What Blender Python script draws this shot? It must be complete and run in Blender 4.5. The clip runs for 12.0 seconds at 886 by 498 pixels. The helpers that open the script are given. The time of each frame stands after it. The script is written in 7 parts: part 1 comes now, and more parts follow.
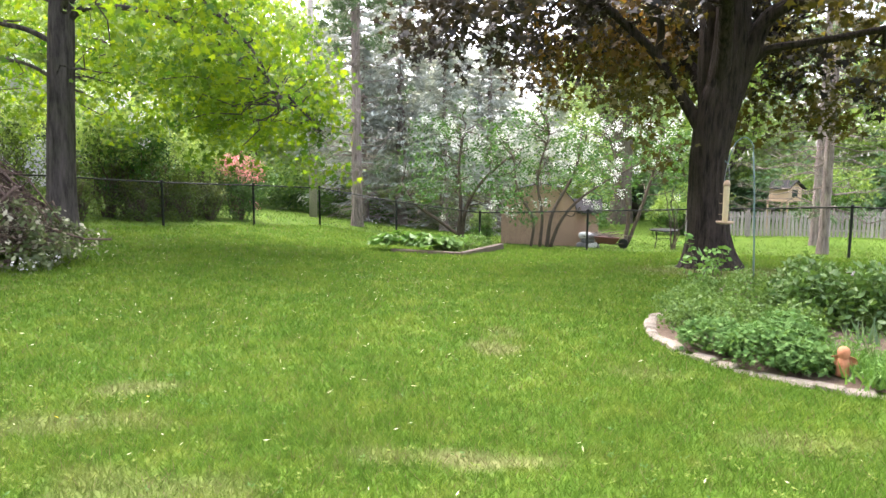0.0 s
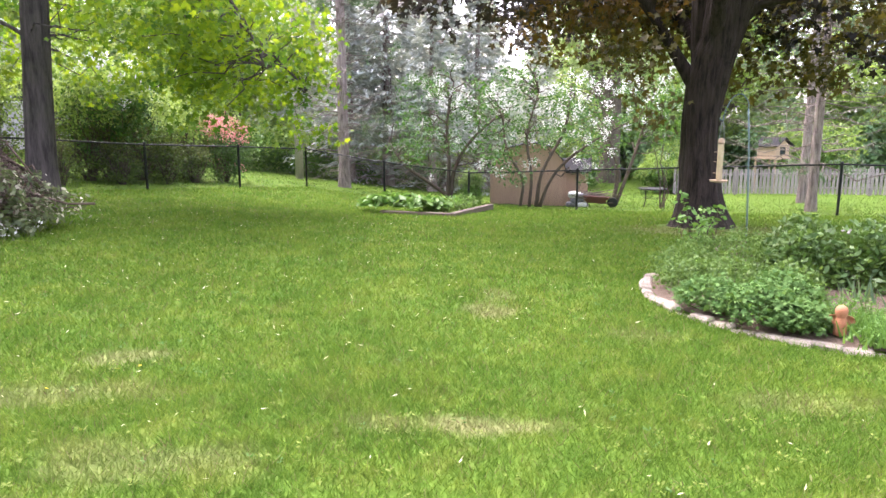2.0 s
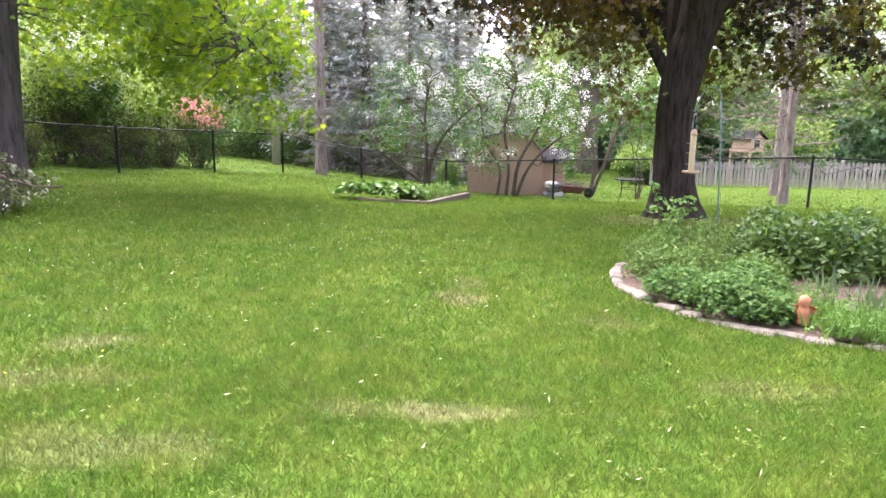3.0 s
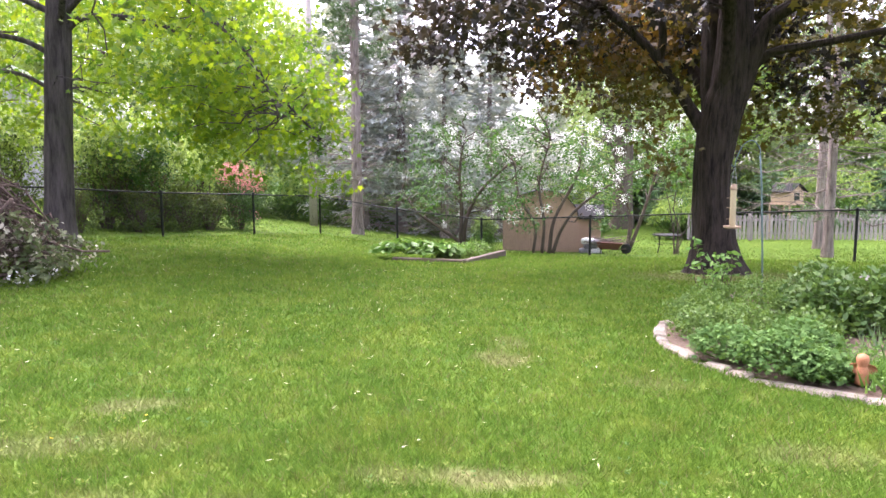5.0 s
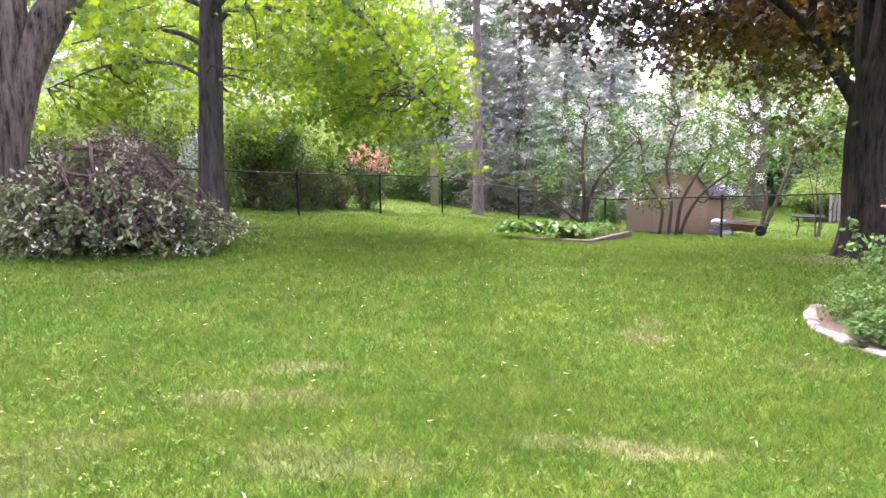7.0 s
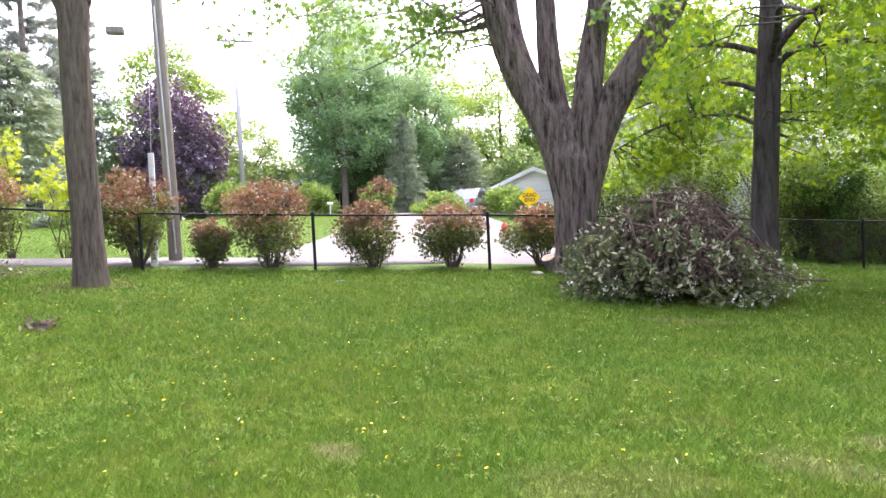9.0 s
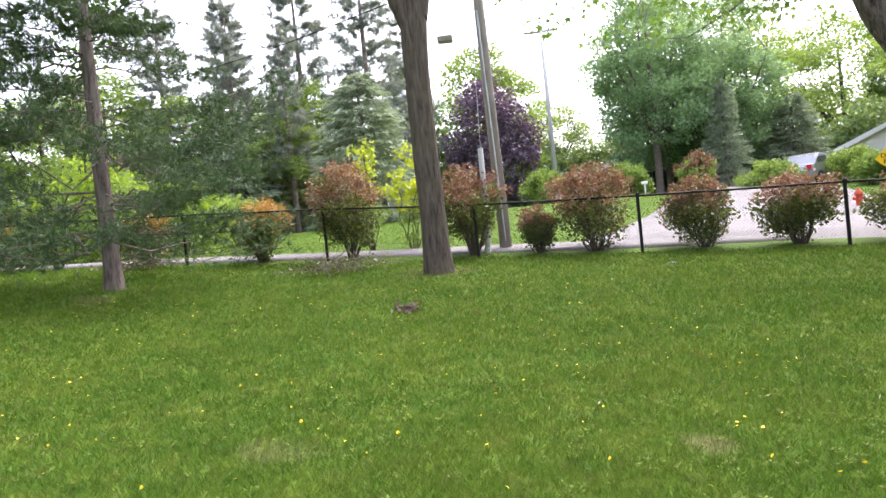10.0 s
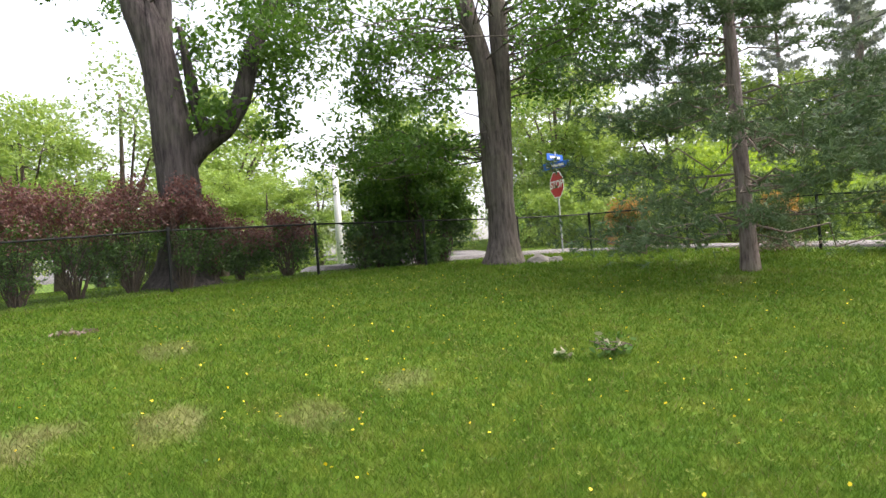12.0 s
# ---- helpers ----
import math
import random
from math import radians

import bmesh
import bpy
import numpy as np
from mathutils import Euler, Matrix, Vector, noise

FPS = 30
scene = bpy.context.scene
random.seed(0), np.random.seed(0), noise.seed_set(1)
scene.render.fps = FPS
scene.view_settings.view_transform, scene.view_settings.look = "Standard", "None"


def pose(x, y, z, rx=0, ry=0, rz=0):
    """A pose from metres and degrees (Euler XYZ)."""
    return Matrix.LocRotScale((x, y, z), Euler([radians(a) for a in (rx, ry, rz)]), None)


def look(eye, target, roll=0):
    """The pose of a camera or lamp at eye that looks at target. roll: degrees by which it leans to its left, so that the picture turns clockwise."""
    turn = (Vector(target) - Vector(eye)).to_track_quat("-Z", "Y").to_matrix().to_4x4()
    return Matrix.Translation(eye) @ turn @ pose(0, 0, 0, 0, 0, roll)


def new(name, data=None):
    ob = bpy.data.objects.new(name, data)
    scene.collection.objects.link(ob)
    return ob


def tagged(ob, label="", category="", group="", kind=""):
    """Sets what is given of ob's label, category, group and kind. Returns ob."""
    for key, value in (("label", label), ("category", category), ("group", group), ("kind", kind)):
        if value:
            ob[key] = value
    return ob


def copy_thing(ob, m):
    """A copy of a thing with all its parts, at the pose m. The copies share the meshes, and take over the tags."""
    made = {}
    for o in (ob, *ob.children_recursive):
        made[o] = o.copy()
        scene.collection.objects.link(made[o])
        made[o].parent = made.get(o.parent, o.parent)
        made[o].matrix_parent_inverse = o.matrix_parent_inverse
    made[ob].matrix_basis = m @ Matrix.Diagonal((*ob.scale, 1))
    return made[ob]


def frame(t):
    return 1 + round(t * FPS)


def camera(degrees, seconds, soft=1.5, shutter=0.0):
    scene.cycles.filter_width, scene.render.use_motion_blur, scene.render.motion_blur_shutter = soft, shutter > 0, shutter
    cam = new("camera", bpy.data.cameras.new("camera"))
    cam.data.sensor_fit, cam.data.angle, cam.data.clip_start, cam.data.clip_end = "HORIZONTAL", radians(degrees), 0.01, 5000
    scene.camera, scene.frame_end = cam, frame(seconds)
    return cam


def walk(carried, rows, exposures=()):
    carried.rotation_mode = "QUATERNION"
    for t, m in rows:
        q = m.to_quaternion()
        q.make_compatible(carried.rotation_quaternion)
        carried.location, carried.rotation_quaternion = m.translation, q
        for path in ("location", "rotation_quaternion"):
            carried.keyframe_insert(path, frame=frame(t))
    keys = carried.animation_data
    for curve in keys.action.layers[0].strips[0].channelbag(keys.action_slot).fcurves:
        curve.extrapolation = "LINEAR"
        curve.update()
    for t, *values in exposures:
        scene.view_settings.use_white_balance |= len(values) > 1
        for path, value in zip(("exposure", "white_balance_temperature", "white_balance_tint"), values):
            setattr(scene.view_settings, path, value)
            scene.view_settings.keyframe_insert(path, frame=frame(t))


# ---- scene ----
# Camera and walk: a hand-held turn on the spot, from the back garden round to the street corner.
PATH = [
    (0, (0.178, 0.358, 1.485), (0.176, 4.328, 1.003), 0.31),
    (0.5, (0.169, 0.423, 1.478), (0.236, 4.383, 0.918), 1.24),
    (1, (0.199, 0.430, 1.497), (0.333, 4.387, 0.926), 1.08),
    (1.5, (0.131, 0.447, 1.465), (0.323, 4.379, 0.759), 1.48),
    (2, (0.117, 0.464, 1.485), (0.191, 4.400, 0.774), -0.09),
    (2.5, (0.137, 0.463, 1.480), (0.155, 4.385, 0.693), -0.18),
    (3, (0.180, 0.467, 1.473), (0.378, 4.386, 0.698), 0.82),
    (3.2, (0.148, 0.489, 1.515), (0.326, 4.429, 0.843), -0.73),
    (4.8, (0.136, 0.488, 1.496), (0.173, 4.462, 1.040), 0.13),
    (5, (0.141, 0.491, 1.486), (0.137, 4.466, 1.044), -0.35),
    (5.5, (0.100, 0.496, 1.493), (-0.038, 4.477, 1.121), -1.46),
    (6, (0.038, 0.490, 1.476), (-0.458, 4.425, 0.951), -1.65),
    (6.5, (0.008, 0.434, 1.473), (-0.486, 4.361, 0.893), -1.46),
    (7, (-0.075, 0.329, 1.474), (-0.737, 4.236, 0.928), -0.91),
    (7.5, (-0.152, 0.256, 1.475), (-1.532, 3.992, 1.104), -1.59),
    (7.7, (-0.215, 0.326, 1.436), (-1.957, 3.916, 1.154), -2.40),
    (9.3, (-0.415, 0.203, 1.456), (-3.756, 2.397, 1.311), -2.08),
    (9.5, (-0.482, 0.192, 1.432), (-3.952, 2.177, 1.294), -1.79),
    (10, (-0.529, -0.012, 1.483), (-4.436, 0.840, 1.377), -6.05),
    (10.5, (-0.631, -0.003, 1.497), (-4.621, -0.289, 1.525), -5.33),
    (10.8, (-0.642, -0.104, 1.431), (-4.528, -1.052, 1.437), -5.31),
    (11, (-0.687, -0.122, 1.446), (-4.470, -1.416, 1.342), -6.62),
    (11.5, (-0.666, -0.300, 1.485), (-4.152, -2.261, 1.505), -6.13),
    (12, (-0.536, -0.539, 1.512), (-3.807, -2.839, 1.625), -4.46),
]
# The phone opens up a little towards the shaded garden.
EXPOSURES = [(0.0, 2.97, 6450, 18), (2.0, 3.08, 6250, 29), (5.0, 3.03, 6200, 32), (7.0, 3.13, 6150, 35), (7.7, 3.14, 6150, 35), (9.3, 2.5, 6250, 24), (10.5, 2.08, 6400, 20), (12.0, 1.98, 6750, 16)]
cam = camera(65.9, 12.0, soft=1.5)
walk(cam, [(t, look(eye, target, roll)) for t, eye, target, roll in PATH], EXPOSURES)

# World: bright thin overcast, a soft high sun.
SUN_TURN, SUN_UP = 35.0, 56.0
world = bpy.data.worlds.new("overcast_sky")
scene.world = world
world.use_nodes = True
wn, wl = world.node_tree.nodes, world.node_tree.links
sky = wn.new("ShaderNodeTexSky")
sky.sky_type, sky.sun_disc = "NISHITA", False
sky.sun_elevation, sky.sun_rotation = radians(SUN_UP), radians(-SUN_TURN)
sky.air_density, sky.dust_density, sky.ozone_density = 1.0, 4.0, 1.0
pale = wn.new("ShaderNodeHueSaturation")
pale.inputs["Saturation"].default_value = 0.42
wl.new(sky.outputs["Color"], pale.inputs["Color"])
wl.new(pale.outputs["Color"], wn["Background"].inputs["Color"])
wn["Background"].inputs["Strength"].default_value = 0.15
sun_data = bpy.data.lights.new("sun", "SUN")
sun_data.energy, sun_data.angle, sun_data.color = 0.8, radians(65), (1.0, 0.95, 0.86)
sun = new("sun", sun_data)
sun.matrix_world = look((-math.sin(radians(SUN_TURN)) * 60, math.cos(radians(SUN_TURN)) * 60, 60 * math.tan(radians(SUN_UP))), (0, 0, 0))

RNG = np.random.default_rng(7)


# ---- materials ----
def nodes_of(name):
    m = bpy.data.materials.new(name)
    m.use_nodes = True
    return m, m.node_tree.nodes, m.node_tree.links, m.node_tree.nodes["Principled BSDF"]


def ramp(n, l, source, stops):
    r = n.new("ShaderNodeValToRGB")
    while len(r.color_ramp.elements) < len(stops):
        r.color_ramp.elements.new(0.5)
    for e, (p, c) in zip(r.color_ramp.elements, stops):
        e.position, e.color = p, (*c, 1)
    l.new(source, r.inputs["Fac"])
    return r.outputs["Color"]


def noise_tex(n, l, scale, detail=6, rough=0.6, stretch=(1, 1, 1), coords="Object"):
    co, mp, t = n.new("ShaderNodeTexCoord"), n.new("ShaderNodeMapping"), n.new("ShaderNodeTexNoise")
    mp.inputs["Scale"].default_value = stretch
    t.inputs["Scale"].default_value, t.inputs["Detail"].default_value, t.inputs["Roughness"].default_value = scale, detail, rough
    l.new(co.outputs[coords], mp.inputs["Vector"])
    l.new(mp.outputs["Vector"], t.inputs["Vector"])
    return t.outputs["Fac"]


def blend(n, l, fac, a, b, mode="MIX"):
    m = n.new("ShaderNodeMix")
    m.data_type, m.blend_type = "RGBA", mode
    for socket, v in ((m.inputs[0], fac), (m.inputs[6], a), (m.inputs[7], b)):
        if hasattr(v, "is_linked"):
            l.new(v, socket)
        else:
            socket.default_value = v if isinstance(v, float) else (*v, 1)
    return m.outputs[2]


def bump(n, l, bsdf, height, strength=0.4, distance=0.02):
    b = n.new("ShaderNodeBump")
    b.inputs["Strength"].default_value, b.inputs["Distance"].default_value = strength, distance
    l.new(height, b.inputs["Height"])
    l.new(b.outputs["Normal"], bsdf.inputs["Normal"])


def surface(name, dark, light, scale=6, rough=0.8, relief=0.3, metal=0.0, stretch=(1, 1, 1), spec=0.3, vary=0.0, distance=0.01):
    """A worn opaque surface: two scales of noise between two colours, with relief."""
    m, n, l, b = nodes_of(name)
    coarse = noise_tex(n, l, scale * 0.22, 4, 0.55, stretch)
    fine = noise_tex(n, l, scale, 8, 0.7, stretch)
    mid = tuple((p + q) / 2 for p, q in zip(dark, light))
    a = ramp(n, l, fine, [(0.3, dark), (0.7, light)])
    col = blend(n, l, ramp(n, l, coarse, [(0.35, (0, 0, 0)), (0.65, (0.7, 0.7, 0.7))]), a, mid)
    if vary:
        info, hs = n.new("ShaderNodeObjectInfo"), n.new("ShaderNodeHueSaturation")
        mr = n.new("ShaderNodeMapRange")
        mr.inputs["To Min"].default_value, mr.inputs["To Max"].default_value = 1 - vary, 1 + vary
        l.new(info.outputs["Random"], mr.inputs["Value"])
        l.new(mr.outputs["Result"], hs.inputs["Value"])
        l.new(col, hs.inputs["Color"])
        col = hs.outputs["Color"]
    l.new(col, b.inputs["Base Color"])
    b.inputs["Roughness"].default_value, b.inputs["Metallic"].default_value = rough, metal
    b.inputs["Specular IOR Level"].default_value = spec
    if relief:
        bump(n, l, b, fine, relief, distance)
    return m


def leafy(name, low, mid, high, glow=0.35, rough=0.5, spec=0.35, patch=0.5, through_tint=None):
    """Leaves: each one its own shade, light passing through the blade."""
    m, n, l, b = nodes_of(name)
    geo = n.new("ShaderNodeNewGeometry")
    col = ramp(n, l, geo.outputs["Random Per Island"], [(0.0, low), (0.5, mid), (1.0, high)])
    big = noise_tex(n, l, patch, 3, 0.5)
    col = blend(n, l, ramp(n, l, big, [(0.35, (0, 0, 0)), (0.7, (0.55, 0.55, 0.55))]), col, high)
    l.new(col, b.inputs["Base Color"])
    b.inputs["Roughness"].default_value, b.inputs["Specular IOR Level"].default_value = rough, spec
    tr, mix = n.new("ShaderNodeBsdfTranslucent"), n.new("ShaderNodeMixShader")
    tint = blend(n, l, 1.0, col, through_tint or (1.25, 1.15, 0.68), "MULTIPLY")
    l.new(tint, tr.inputs["Color"])
    mix.inputs[0].default_value = glow
    out = n["Material Output"]
    l.new(b.outputs["BSDF"], mix.inputs[1])
    l.new(tr.outputs["BSDF"], mix.inputs[2])
    l.new(mix.outputs["Shader"], out.inputs["Surface"])
    return m


def bark_mat(name, dark, light, scale=9, deep=0.05):
    m, n, l, b = nodes_of(name)
    ridges = noise_tex(n, l, scale, 9, 0.72, (1.6, 1.6, 0.22))
    blot = noise_tex(n, l, 1.6, 4, 0.6)
    mid = tuple(0.45 * p + 0.55 * q for p, q in zip(dark, light))
    col = ramp(n, l, ridges, [(0.36, dark), (0.5, mid), (0.64, light)])
    lichen = tuple(min(1, c * f) for c, f in zip(light, (0.95, 1.12, 0.85)))
    col = blend(n, l, ramp(n, l, blot, [(0.5, (0, 0, 0)), (0.72, (0.45, 0.45, 0.45))]), col, lichen)
    l.new(col, b.inputs["Base Color"])
    b.inputs["Roughness"].default_value, b.inputs["Specular IOR Level"].default_value = 0.92, 0.15
    bump(n, l, b, ridges, 0.9, deep)
    return m


def lawn_mat(name, blades):
    """Turf: greens at three scales and straw where the dry attribute says so."""
    m, n, l, b = nodes_of(name)
    a1 = noise_tex(n, l, 0.28, 3, 0.5)
    a2 = noise_tex(n, l, 4.2, 6, 0.7)
    a3 = noise_tex(n, l, 26, 4, 0.7)
    a4 = noise_tex(n, l, 1.3, 5, 0.65)
    col = ramp(n, l, a2, [(0.28, (0.042, 0.093, 0.011)), (0.5, (0.068, 0.119, 0.0145)), (0.72, (0.118, 0.152, 0.027))])
    col = blend(n, l, ramp(n, l, a1, [(0.38, (0, 0, 0)), (0.66, (0.4, 0.4, 0.4))]), col, (0.084, 0.131, 0.016))
    col = blend(n, l, ramp(n, l, a4, [(0.42, (0, 0, 0)), (0.6, (0.6, 0.6, 0.6))]), col, (0.046, 0.1, 0.012))
    fine = ramp(n, l, a3, [(0.3, (0.74, 0.76, 0.74)), (0.7, (1.22, 1.2, 1.2))])
    col = blend(n, l, 1.0, col, fine, "MULTIPLY")
    if not blades:
        col = blend(n, l, 1.0, col, (1.15, 1.15, 1.15), "MULTIPLY")
    if blades:
        geo = n.new("ShaderNodeNewGeometry")
        col = blend(n, l, 1.0, col, (1.45, 1.42, 1.45), "MULTIPLY")
        col = blend(n, l, 1.0, col, ramp(n, l, geo.outputs["Random Per Island"], [(0, (0.68, 0.74, 0.66)), (0.55, (0.98, 1.0, 0.95)), (0.9, (1.26, 1.2, 1.2)), (1, (1.9, 1.6, 1.9))]), "MULTIPLY")
    at = n.new("ShaderNodeAttribute")
    at.attribute_name = "dry"
    thatch = ramp(n, l, noise_tex(n, l, 3.4, 8, 0.75), [(0.56, (0, 0, 0)), (0.68, (0.42, 0.42, 0.42))])
    col = blend(n, l, thatch, col, (0.15, 0.13, 0.05))
    straw = ramp(n, l, a3, [(0.3, (0.13, 0.107, 0.055)), (0.7, (0.23, 0.2, 0.105))])
    col = blend(n, l, at.outputs["Fac"], col, straw)
    l.new(col, b.inputs["Base Color"])
    b.inputs["Roughness"].default_value, b.inputs["Specular IOR Level"].default_value = 0.85, 0.06
    if blades:
        tr, mix = n.new("ShaderNodeBsdfTranslucent"), n.new("ShaderNodeMixShader")
        l.new(col, tr.inputs["Color"])
        mix.inputs[0].default_value = 0.5
        l.new(b.outputs["BSDF"], mix.inputs[1])
        l.new(tr.outputs["BSDF"], mix.inputs[2])
        l.new(mix.outputs["Shader"], n["Material Output"].inputs["Surface"])
    else:
        bump(n, l, b, a3, 0.4, 0.02)
    return m


